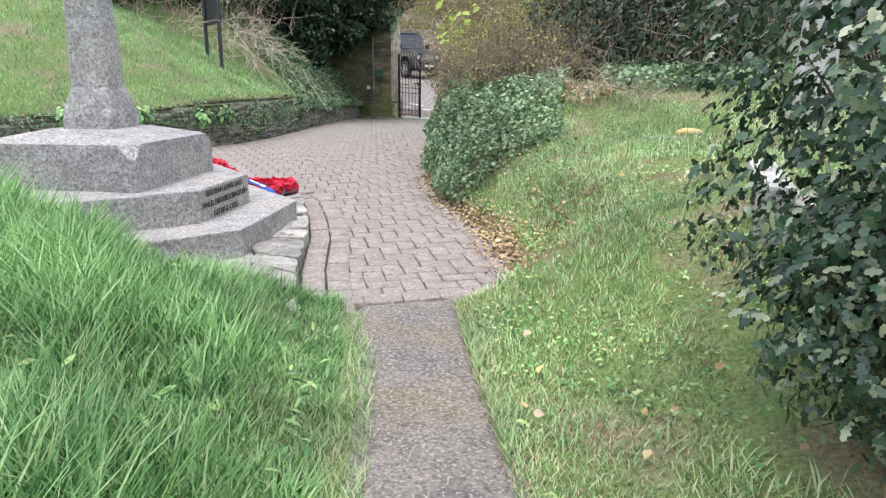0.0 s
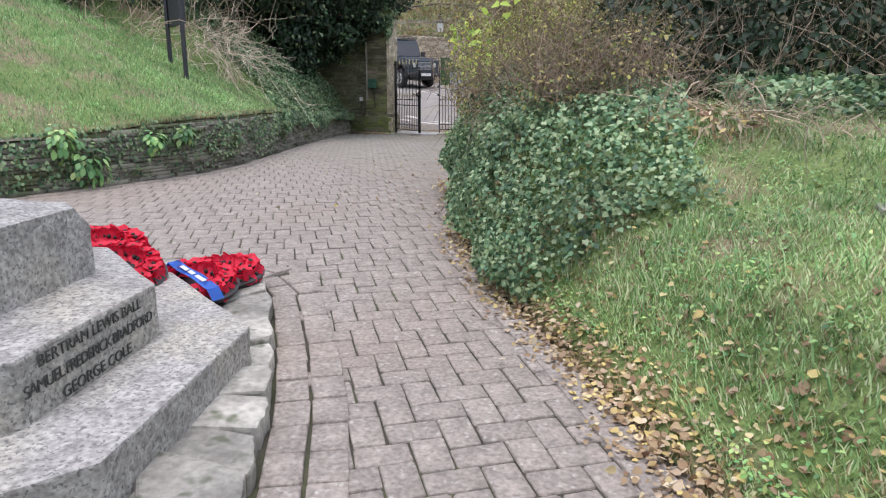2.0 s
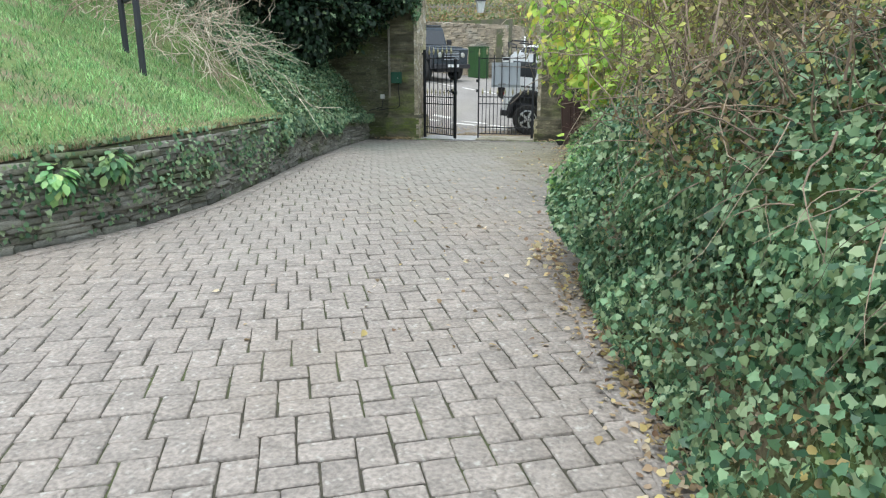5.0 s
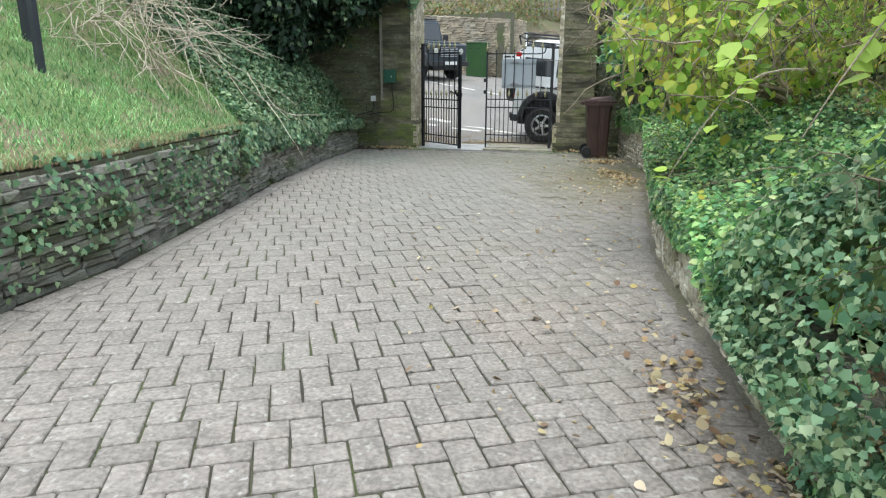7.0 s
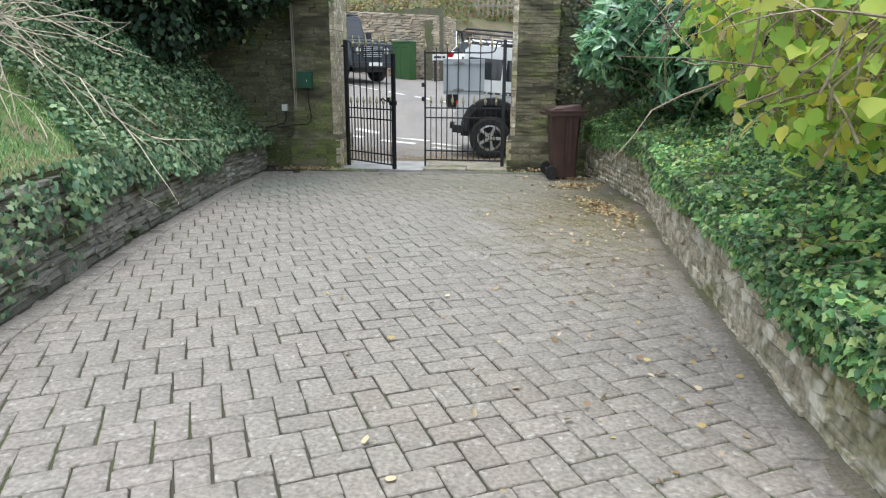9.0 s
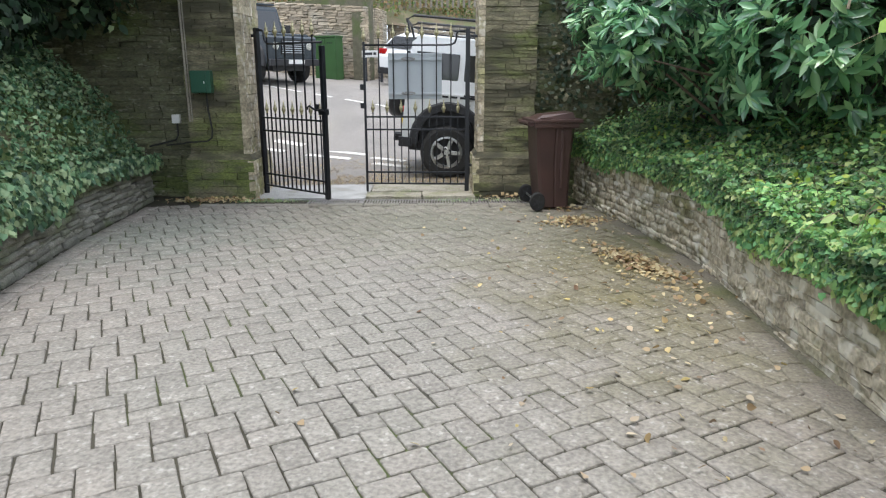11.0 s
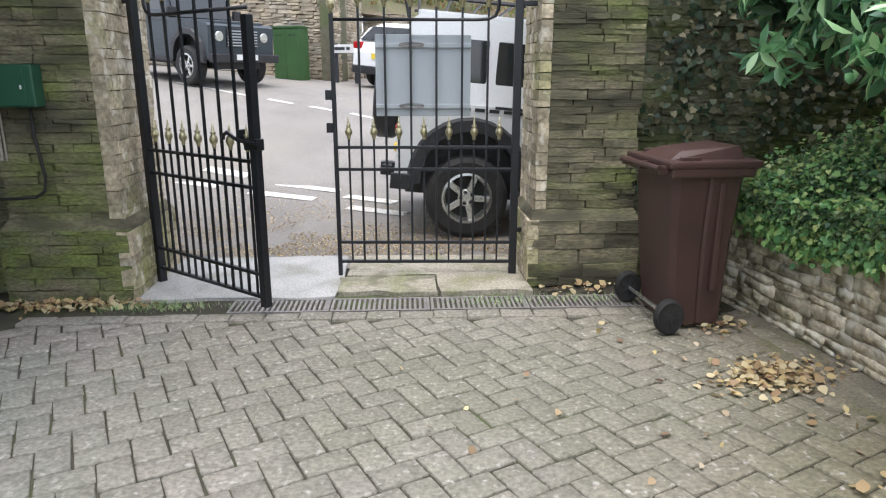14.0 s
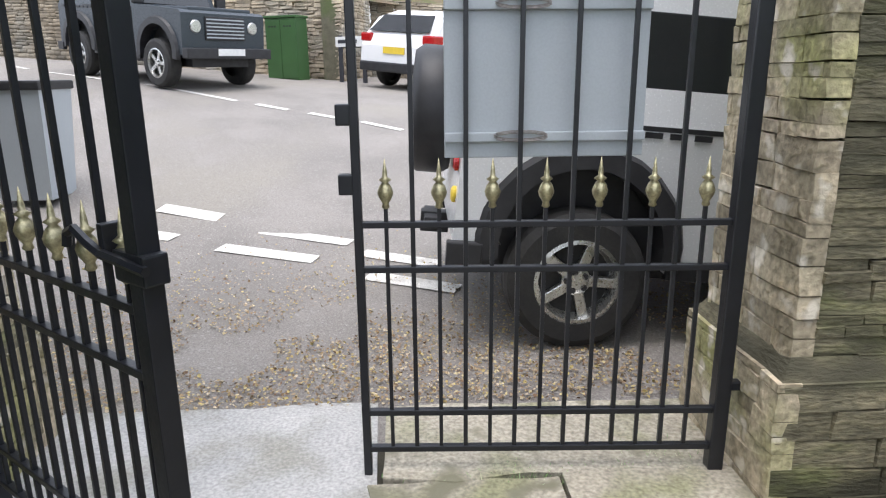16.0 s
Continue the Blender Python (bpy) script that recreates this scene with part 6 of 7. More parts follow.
# dark trees over the left bank
for nm, lb, lumps, base, cnt in (
        ("yew_tree", "dark dense yew tree overhanging the ivy bank", [(-4.8, -3.2, 4.1, 1.9, 1.9, 1.3), (-3.6, -1.6, 3.9, 1.4, 1.3, 0.8), (-6.4, -4.6, 3.9, 1.8, 1.6, 1.6), (-3.3, -3.4, 3.7, 1.0, 1.2, 0.6), (-3.4, -1.0, 2.9, 1.2, 0.6, 0.6), (-4.8, -0.9, 2.9, 1.4, 0.6, 0.8), (-4.4, -2.2, 2.9, 1.2, 0.9, 0.6), (-2.9, 0.8, 3.6, 1.2, 0.8, 0.8), (-2.4, -0.9, 3.55, 1.0, 0.8, 0.5), (-1.4, -1.0, 4.0, 0.9, 0.9, 0.45), (-1.6, 0.35, 3.9, 0.9, 0.5, 0.5), (-3.2, -2.3, 3.3, 0.9, 0.9, 0.5), (-2.7, -1.1, 2.72, 0.8, 0.6, 0.42), (-1.9, -0.8, 3.15, 0.6, 0.4, 0.35), (-3.3, -2.6, 2.65, 0.8, 0.8, 0.42), (-2.2, -2.4, 4.4, 1.2, 1.0, 0.5), (-3.5, -2.2, 2.15, 0.75, 0.9, 0.55), (-3.2, -0.9, 2.45, 0.75, 0.4, 0.5), (-4.4, -1.6, 2.1, 1.0, 1.0, 0.7), (-2.6, -1.4, 2.85, 0.5, 0.7, 0.25), (-5.6, -2.8, 2.5, 1.0, 1.0, 0.9), (-5.2, 1.0, 4.2, 1.8, 1.0, 1.4), (-8.5, 0.2, 4.5, 2.0, 1.2, 2.0), (-6.0, -1.5, 3.6, 1.9, 1.4, 1.6)], (-5.2, -2.8, 2.6), 52000),
        ("evergreen_tree", "dark evergreen tree standing behind the bank", [(-6.8, -6.6, 4.6, 1.7, 1.5, 1.6), (-8.4, -7.4, 4.8, 1.8, 1.6, 1.9), (-5.4, -5.2, 3.7, 1.2, 0.9, 0.9), (-9.6, -9.6, 5.6, 2.0, 2.0, 2.0), (-11.5, -12.5, 6.0, 2.2, 2.4, 2.2)], (-7.4, -6.6, 3.2), 14000)):
    tr = thing(nm, base, lb, "tree")
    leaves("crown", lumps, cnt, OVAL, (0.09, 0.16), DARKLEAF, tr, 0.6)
    # Paler leaves over the same lumps, their lit look given by colour.
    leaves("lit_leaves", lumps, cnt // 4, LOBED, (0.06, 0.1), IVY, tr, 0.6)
    bm = bmesh.new()
    b = Vector(base) - Vector((0, 0, 0.4))
    tube(bm, [b, b + Vector((0.1, 0, 0.9)), b + Vector((0.05, 0.1, 2.2)), b + Vector((0.2, 0, 3.8))], [0.24, 0.19, 0.14, 0.07], 9)
    for x, y, z, *_r in lumps:
        m0 = b + Vector((0.08, 0.03, 1.1))
        tube(bm, [m0, m0.lerp(Vector((x, y, z)), 0.5) + Vector((0, 0, 0.15)), Vector((x, y, z))], [0.1, 0.06, 0.03], 7)
    twigs(bm, (base[0] + 0.8, base[1], base[2] + 0.6), (0.6, 0, 0.2), 1.5, 40, (1.0, 1.2, 0.4), 0.012)
    part("trunk", bm, BARK, tr)
# ivy clinging to the head of the left pillar
pi = thing("pillar_ivy", (-1.6, -0.4, 3.0), "ivy hanging over the head of the gate pillar", "ivy")
leaves("ivy_leaves", [(-1.75, -0.35, 3.35, 0.6, 0.5, 0.35), (-1.38, -0.45, 3.0, 0.12, 0.2, 0.35)], 1400, LOBED, (0.05, 0.08), IVY, pi, 1.0)
part("ivy_stems", twigs(bmesh.new(), (-1.5, -0.5, 3.4), (0.1, -0.2, -0.8), 0.7, 14, (0.2, 0.1, 0.1), 0.006), BARK, pi)
# creeping ivy on the gate wall behind the bin
wv = thing("wall_creeper", (3, -0.25, 1.2), "dark creeper leaves on the wall behind the bin", "ivy")
for cx, cz in ((2.5, 1.5), (2.8, 2.2), (3.2, 1.3), (3.5, 1.9), (2.6, 2.6), (4.0, 1.5)):
    n = 230
    P = np.stack([np.maximum(cx + RNG.normal(0, 0.22, n), 2.16), -0.06 - RNG.uniform(0.0, 0.08, n), cz + RNG.normal(0, 0.28, n)], axis=1)
    scatter("creeper_patch", LOBED, P, turns(np.array((0, -1.0, 0.3)) + RNG.normal(0, 0.35, (n, 3)), np.array((0, 0, -1.0)) + RNG.normal(0, 0.5, (n, 3)), RNG.uniform(0.035, 0.065, n)), HEDGELEAF, wv)["kind"] = "stuff"


# ---- fallen leaves ----
def litter(name, x, y, z, size, label, mat=LITTER):
    n = len(x)
    P = np.stack([x, y, z + RNG.uniform(0.004, 0.03, n)], axis=1)
    return tagged(scatter(name, BROAD, P, turns(np.array((0, 0, 1.0)) + RNG.normal(0, 0.45, (n, 3)), RNG.normal(0, 1, (n, 3)), RNG.uniform(size[0], size[1], n)), mat), label, "fallen leaves", "", "stuff")


n = 7500
yy = -17.6 + RNG.uniform(0, 1, n) * 6.4
xx = right_x(yy) + RNG.normal(0.0, 0.10, n) + np.where(RNG.uniform(0, 1, n) < 0.4, np.abs(RNG.normal(0, 0.28, n)), 0)
litter("edge_leaves", xx, yy, np.where(xx > right_x(yy), right_bank(yy, np.maximum(xx - right_x(yy), 0)), paved_z(yy)), (0.014, 0.042), "brown and yellow fallen leaves along the paving edge")
for cx, cy, sx, sy, n, ro in ((2.5, -3.45, 0.09, 0.30, 560, 0.32), (2.38, -1.8, 0.17, 0.10, 300, 0.2), (2.4, -4.3, 0.28, 0.5, 80, 0), (2.6, -10.8, 0.10, 0.34, 150, 0.1), (2.42, -1.1, 0.1, 0.05, 40, 0), (-2.0, -0.62, 0.2, 0.05, 60, 0), (-1.75, -0.54, 0.28, 0.035, 200, 0), (1.9, -0.36, 0.3, 0.06, 70, 0)):
    a, b = RNG.normal(0, sx, n), RNG.normal(0, sy, n)
    xx, yy = cx + a * math.cos(ro) - b * math.sin(ro), cy + a * math.sin(ro) + b * math.cos(ro)
    litter("leaf_pile", xx, yy, paved_z(yy) + 0.02 * np.exp(-(a / sx) ** 2 - (b / sy) ** 2), (0.02, 0.058), "drift of brown and yellow fallen leaves on paving", PILELEAF)
n = 420
yy = RNG.uniform(-13, -0.8, n)
xx = right_x(yy) - np.abs(RNG.normal(0, 1.0, n)) - 0.1
k = xx > left_x(yy) + 0.2
litter("scattered_leaves", xx[k], yy[k], paved_z(yy[k]), (0.015, 0.05), "single small fallen leaves scattered over the paving")
n = 120
yy = RNG.uniform(-21.5, -14, n)
d = RNG.uniform(0.1, 2.5, n)
litter("lawn_leaves", right_x(yy) + d, yy, right_bank(yy, d) + 0.03, (0.025, 0.055), "yellow fallen leaves lying on the lawn")
n = 15000
xx, yy = RNG.uniform(-2.4, 2.6, n), 0.6 + np.abs(RNG.normal(0, 0.9, n))
k = wave(xx, yy, 1.6, 3) > -0.35
litter("road_debris", xx[k], yy[k], road_z(xx[k], yy[k]) + 0.004, (0.008, 0.022), "brown leaf crumbs and needles on the road edge")
for cx, cy, sx, sy, n in ((-1.15, -0.58, 0.2, 0.05, 600), (0.75, 0.02, 0.3, 0.03, 300), (1.25, 0.1, 0.12, 0.05, 250), (1.5, -0.55, 0.35, 0.04, 300)):
    xx, yy = cx + RNG.normal(0, sx, n), cy + RNG.normal(0, sy, n)
    blades("moss_tuft", xx, yy, paved_z(yy) + 0.015, RNG.uniform(0.015, 0.045, n), LAWN, (0.003, 0.006), 1.0, label="small weeds and moss at the threshold")


# ---- vehicles ----
def wheel(v, x, y, r, wide, spokes, rim_r):
    """A road wheel under a car, axle along y."""
    side = 1 if y > 0 else -1
    m = Matrix.Translation((x, y, r)) @ Matrix.Rotation(-math.pi / 2 * side, 4, "X")
    w = part("wheel", lathe(bmesh.new(), [(rim_r, -wide * 0.05), (rim_r, -wide / 2), (r * 0.86, -wide / 2), (r * 0.97, -wide * 0.38), (r, -wide * 0.2), (r, wide * 0.2), (r * 0.97, wide * 0.38), (r * 0.86, wide / 2), (rim_r, wide / 2), (rim_r, wide * 0.06)], m, 36), RUBBER, v)
    bm = lathe(bmesh.new(), [(rim_r, wide * 0.1), (rim_r, wide * 0.47), (rim_r * 0.9, wide * 0.49), (rim_r * 0.86, wide * 0.3), (rim_r * 0.84, wide * 0.12)], m, 30)
    part("rim", bm, CHROME, w)
    # Black disc added for the shade in the holes between the spokes.
    part("brake_backing", lathe(bmesh.new(), [(rim_r * 0.83, wide * 0.122), (rim_r * 0.83, wide * 0.14)], m, 24), RUBBER, w)
    bm = lathe(bmesh.new(), [(rim_r * 0.34, wide * 0.1), (rim_r * 0.34, wide * 0.34), (rim_r * 0.2, wide * 0.42)], m, 16)
    for k in range(spokes):
        a = Matrix.Rotation(2 * math.pi * k / spokes, 4, "Z")
        box(bm, rim_r * 0.25, rim_r * 0.9, -rim_r * 0.12, rim_r * 0.12, wide * 0.2, wide * 0.36, bevel=0.008, m=m @ a)
    part("spokes", bm, CHROME, w)
    bm = bmesh.new()
    for k in range(spokes):
        a = Matrix.Rotation(2 * math.pi * (k + 0.5) / spokes, 4, "Z")
        lathe(bm, [(0.02, wide * 0.3), (0.018, wide * 0.42)], m @ a @ Matrix.Translation((rim_r * 0.22, 0, 0)), 8)
    part("wheel_nuts", bm, DARKPLASTIC, w)
    return w


def side_shell(bm, profile, half, tumble=None):
    """A body from its side outline (x, z), spanning -half..half; tumble(z) narrows it."""
    n = len(profile)
    L = [bm.verts.new((x, half * (tumble(z) if tumble else 1), z)) for x, z in profile]
    R = [bm.verts.new((x, -half * (tumble(z) if tumble else 1), z)) for x, z in profile]
    bm.faces.new(L[::-1])
    bm.faces.new(R)
    for i in range(n):
        bm.faces.new((L[i], L[(i + 1) % n], R[(i + 1) % n], R[i]))
    bmesh.ops.recalc_face_normals(bm, faces=bm.faces)
    return bm


def arch(cx, r, z0, n=9):
    """Wheel-arch points from front to rear over an axle at cx."""
    return [(cx + r * math.cos(a), z0 + r * math.sin(a)) for a in np.linspace(0, math.pi, n)]


def off_roader(paint, label, plate=WHITE, rack=False):
    """A boxy short off-roader; x forward, ground at 0."""
    v = thing("off_roader", label=label, category="car", group="parked cars")
    half = 0.80
    prof = [(1.82, 0.55), (1.82, 1.18), (1.76, 1.22), (0.62, 1.27), (0.55, 1.22), (-1.84, 1.22), (-1.86, 0.55)]
    low = [(-1.60, 0.55)] + arch(-1.18, 0.46, 0.55)[::-1] + [(-0.7, 0.45), (0.68, 0.45)] + arch(1.18, 0.46, 0.55)[::-1] + [(1.7, 0.55)]
    part("body", side_shell(bmesh.new(), prof + low, half), paint, v)
    cab = [(0.58, 1.2), (0.34, 1.86), (0.28, 1.93), (-1.72, 1.97), (-1.80, 1.9), (-1.84, 1.2)]
    part("cab", side_shell(bmesh.new(), cab, half - 0.02, lambda z: 1 - 0.14 * max(0, z - 1.2)), paint, v)
    part("roof", boxes((-1.75, 0.3, -0.66, 0.66, 1.95, 2.0), bevel=0.02), paint, v)
    part("underbody", boxes((-1.75, 1.7, -0.55, 0.55, 0.35, 0.6), (-1.7, -0.66, -0.6, 0.6, 0.55, 1.1), (0.66, 1.7, -0.6, 0.6, 0.55, 1.1)), DARKPLASTIC, v)
    for s in (-1, 1):
        y = s * (half - 0.045)
        for x0, x1 in ((-0.32, 0.36), (-1.02, -0.40), (-1.72, -1.10)):
            z1 = 1.78
            bm = bmesh.new()
            box(bm, x0, x1 - (0.1 if x0 > -0.4 else 0), -0.012, 0.012, 1.32, z1, bevel=0.01, m=Matrix.Translation((0, s * (half - 0.055), 0)))
            part("side_window", bm, CARGLASS, v)
        for cx in (-1.18, 1.18):
            bm = bmesh.new()
            rows = []
            for a0 in np.linspace(-0.15, math.pi + 0.15, 15):
                rows.append([bm.verts.new((cx + rr * math.cos(a0), s * yy, 0.55 + rr * math.sin(a0))) for rr, yy in ((0.43, half - 0.1), (0.44, half + 0.05), (0.54, half + 0.045), (0.57, half - 0.01))])
            for ra, rb in zip(rows, rows[1:]):
                for i in range(3):
                    bm.faces.new((ra[i], ra[i + 1], rb[i + 1], rb[i]))
            bmesh.ops.recalc_face_normals(bm, faces=bm.faces)
            part("wheel_arch", bm, DARKPLASTIC, v)
        part("sill", boxes((-0.7, 0.7, s * half - 0.03, s * half + 0.03, 0.42, 0.52), bevel=0.01), DARKPLASTIC, v)
        part("door_line", boxes((-0.4, -0.385, s * half - 0.004, s * half + 0.003, 0.56, 1.2), (0.5, 0.515, s * half - 0.004, s * half + 0.003, 0.56, 1.2), (-1.0, 0.5, s * half - 0.004, s * half + 0.012, 1.2, 1.225)), DARKPLASTIC, v)
        part("door_handle", boxes((-0.35, -0.22, s * half, s * half + 0.025, 1.08, 1.12), bevel=0.006), DARKPLASTIC, v)
        part("mirror", boxes((0.5, 0.58, s * half, s * half + 0.2, 1.28, 1.48), bevel=0.02), DARKPLASTIC, v)
        part("headlight", lathe(bmesh.new(), [(0.09, 0), (0.1, 0.02), (0.085, 0.035)], Matrix.Translation((1.81, s * 0.55, 0.98)) @ Matrix.Rotation(math.pi / 2, 4, "Y"), 18), CHROME, v)
        for k, z in enumerate((0.78, 0.95)):
            part("tail_light", lathe(bmesh.new(), [(0.045, 0), (0.045, 0.02), (0.03, 0.03)], Matrix.Translation((-1.85, s * 0.66, z)) @ Matrix.Rotation(-math.pi / 2, 4, "Y"), 14), REDLENS if k else YELLOW, v)
        part("rear_quarter_guard", boxes((-1.89, -1.7, s * half - 0.06, s * half + 0.012, 0.42, 0.56), bevel=0.01), DARKPLASTIC, v)
        for x in (-1.18, 1.18):
            wheel(v, x, s * 0.74, 0.385, 0.25, 5, 0.235)
        bm = bmesh.new()
        for k in range(9):
            box(bm, -1.7 + 0.13 * k, -1.61 + 0.13 * k, s * half - 0.01, s * half + 0.004, 1.165, 1.195)
        part("vent_strip", bm, DARKPLASTIC, v)
    part("windscreen", boxes((-0.012, 0.012, -0.66, 0.66, 0.03, 0.58), bevel=0.008, m=Matrix.Translation((0.575, 0, 1.26)) @ Matrix.Rotation(radians(-20), 4, "Y")), CARGLASS, v)
    part("rear_window", boxes((-1.865, -1.84, -0.5, 0.5, 1.35, 1.78), bevel=0.008), CARGLASS, v)
    part("grille", boxes((1.815, 1.845, -0.38, 0.38, 0.78, 1.14), bevel=0.01), DARKPLASTIC, v)
    for k in range(6):
        part("grille_bar", boxes((1.843, 1.855, -0.36, 0.36, 0.81 + 0.055 * k, 0.83 + 0.055 * k)), GREYMETAL, v)
    part("front_bumper", boxes((1.84, 1.98, -0.82, 0.82, 0.5, 0.66), bevel=0.015), DARKPLASTIC, v)
    part("number_plate", boxes((1.98, 1.99, -0.26, 0.26, 0.55, 0.655)), plate, v)
    part("bonnet", boxes((0.66, 1.74, -0.6, 0.6, 1.2, 1.275), bevel=0.025), paint, v)
    sp = part("spare_wheel", lathe(bmesh.new(), [(0.2, 0), (0.36, 0.0), (0.39, 0.05), (0.39, 0.2), (0.35, 0.25), (0.05, 0.27)], Matrix.Translation((-1.87, 0.05, 1.18)) @ Matrix.Rotation(-math.pi / 2, 4, "Y"), 32), DARKPLASTIC, v, "black spare wheel cover", smooth=True)
    part("tow_hitch", boxes((-2.02, -1.84, -0.06, 0.06, 0.42, 0.55), (-2.0, -1.9, -0.2, 0.2, 0.5, 0.54), bevel=0.008), DARKPLASTIC, v)
    if rack:
        for s in (-0.68, 0.68):
            bm = tube(bmesh.new(), [(-1.85, s, 2.02), (-1.9, s, 2.2), (-1.8, s, 2.26), (0.2, s, 2.26), (0.35, s, 2.2), (0.35, s, 2.02)], 0.02, 7)
            part("rack_side_rail", bm, DARKPLASTIC, v)
            part("rack_lower_rail", tube(bmesh.new(), [(-1.8, s, 2.1), (0.3, s, 2.1)], 0.016, 6), DARKPLASTIC, v)
        for x in np.linspace(-1.75, 0.2, 8):
            part("rack_slat", tube(bmesh.new(), [(x, -0.68, 2.1), (x, 0.68, 2.1)], 0.014, 6), DARKPLASTIC, v)
        part("rack_end_rail", tube(bmesh.new(), [(-1.9, -0.68, 2.2), (-1.9, 0.68, 2.2)], 0.02, 6), DARKPLASTIC, v)
    return v


def hatchback(label):
    """A white family hatchback; x forward."""
    v = thing("hatchback_car", label=label, category="car", group="parked cars")
    prof = [(2.05, 0.35), (2.1, 0.62), (1.9, 0.82), (1.1, 0.98), (0.35, 1.42), (-0.1, 1.5), (-1.2, 1.47), (-1.72, 1.32), (-1.98, 1.0), (-2.08, 0.8), (-2.1, 0.45), (-2.02, 0.32)]
    low = [(-1.72, 0.3)] + arch(-1.3, 0.35, 0.32, 7)[::-1] + [(-0.9, 0.24), (0.85, 0.24)] + arch(1.28, 0.35, 0.32, 7)[::-1] + [(1.75, 0.3)]
    bm = side_shell(bmesh.new(), prof + low, 0.9, lambda z: 1 - 0.30 * max(0, z - 0.92))
    edges = [e for e in bm.edges if abs(e.verts[0].co.y - e.verts[1].co.y) < 0.3 and min(e.verts[0].co.z, e.verts[1].co.z) > 0.4]
    bmesh.ops.bevel(bm, geom=edges, offset=0.06, segments=3, affect="EDGES")
    part("body", bm, WHITECAR, v, smooth=False)
    bm = bmesh.new()
    for a, b, c, d in (((-1.66, 0.62, 1.36), (-1.66, -0.62, 1.36), (-1.97, -0.74, 1.05), (-1.97, 0.74, 1.05)),):
        q = [Vector(p) + Vector((-0.015, 0, 0.012)) for p in (a, b, c, d)]
        bm.faces.new([bm.verts.new(p) for p in q])
    bmesh.ops.solidify(bm, geom=bm.faces, thickness=0.01)
    part("rear_window", bm, CARGLASS, v)
    for s in (-1, 1):
        bm = bmesh.new()
        q = [(0.75, 1.03), (0.25, 1.38), (-1.2, 1.40), (-1.55, 1.22), (-1.5, 1.05)]
        bm.faces.new([bm.verts.new((x, s * (0.9 * (1 - 0.30 * (z - 0.92)) + 0.006), z)) for x, z in q])
        bmesh.ops.solidify(bm, geom=bm.faces, thickness=0.01)
        part("side_window", bm, CARGLASS, v)
        part("tail_light", boxes((-2.06, -1.75, s * 0.76 - 0.13, s * 0.76 + 0.13, 0.86, 1.02), bevel=0.03), REDLENS, v)
        for x in (-1.3, 1.28):
            wheel(v, x, s * 0.8, 0.32, 0.2, 5, 0.2)
    part("rear_bumper", boxes((-2.14, -1.95, -0.84, 0.84, 0.32, 0.5), bevel=0.03), DARKPLASTIC, v)
    part("number_plate", boxes((-2.112, -2.095, -0.26, 0.26, 0.66, 0.78)), YELLOW, v)
    return v


def stand_on_road(v, x, y, heading, lift=0.0):
    c, s = math.cos(heading), math.sin(heading)
    zf, zr = float(road_z(x + 1.2 * c, y + 1.2 * s)), float(road_z(x - 1.2 * c, y - 1.2 * s))
    zl, zt = float(road_z(x - 0.7 * s, y + 0.7 * c)), float(road_z(x + 0.7 * s, y - 0.7 * c))
    v.matrix_basis = Matrix.Translation((x, y, (zf + zr) / 2 + 0.004 + lift)) @ Matrix.Rotation(heading, 4, "Z") @ Matrix.Rotation(-math.atan2(zf - zr, 2.4), 4, "Y") @ Matrix.Rotation(math.atan2(zl - zt, 1.4), 4, "X")


sil = off_roader(SILVER, "silver boxy off-roader with black arches and roof rack, parked outside gate", rack=True)
sil.matrix_basis = Matrix.Translation((2.22, 1.98, -0.09)) @ Matrix.Rotation(radians(-1), 4, "Z") @ Matrix.Rotation(radians(5.0), 4, "Y")
stand_on_road(off_roader(DARKCAR, "dark grey boxy off-roader parked across the road"), -4.25, 10.45, radians(-38), 0.0)
stand_on_road(hatchback("white hatchback parked by the far stone wall"), 1.25, 12.35, radians(50))

# grey wheelie bin outside the gate
gbn = thing("grey_wheelie_bin", (-3.2, 4.0, 0.3), "dark grey wheelie bin standing by the road", "wheelie bin")
z = float(road_z(-3.2, 4.0))
bm = bmesh.new()
for A, B in ((0.22, 0.28),):
    lo = [bm.verts.new((-3.2 + x * A, 4.0 + y * A, z + 0.02)) for x, y in ((-1, -1), (1, -1), (1, 1), (-1, 1))]
    hi = [bm.verts.new((-3.2 + x * B, 4.0 + y * B, z + 0.98)) for x, y in ((-1, -1), (1, -1), (1, 1), (-1, 1))]
    for i in range(4):
        bm.faces.new((lo[i], lo[(i + 1) % 4], hi[(i + 1) % 4], hi[i]))
    bm.faces.new(hi)
part("bin_body", bm, GREYMETAL, gbn)
part("lid", boxes((-3.52, -2.9, 3.69, 4.31, z + 0.97, z + 1.05), bevel=0.02), DARKPLASTIC, gbn)

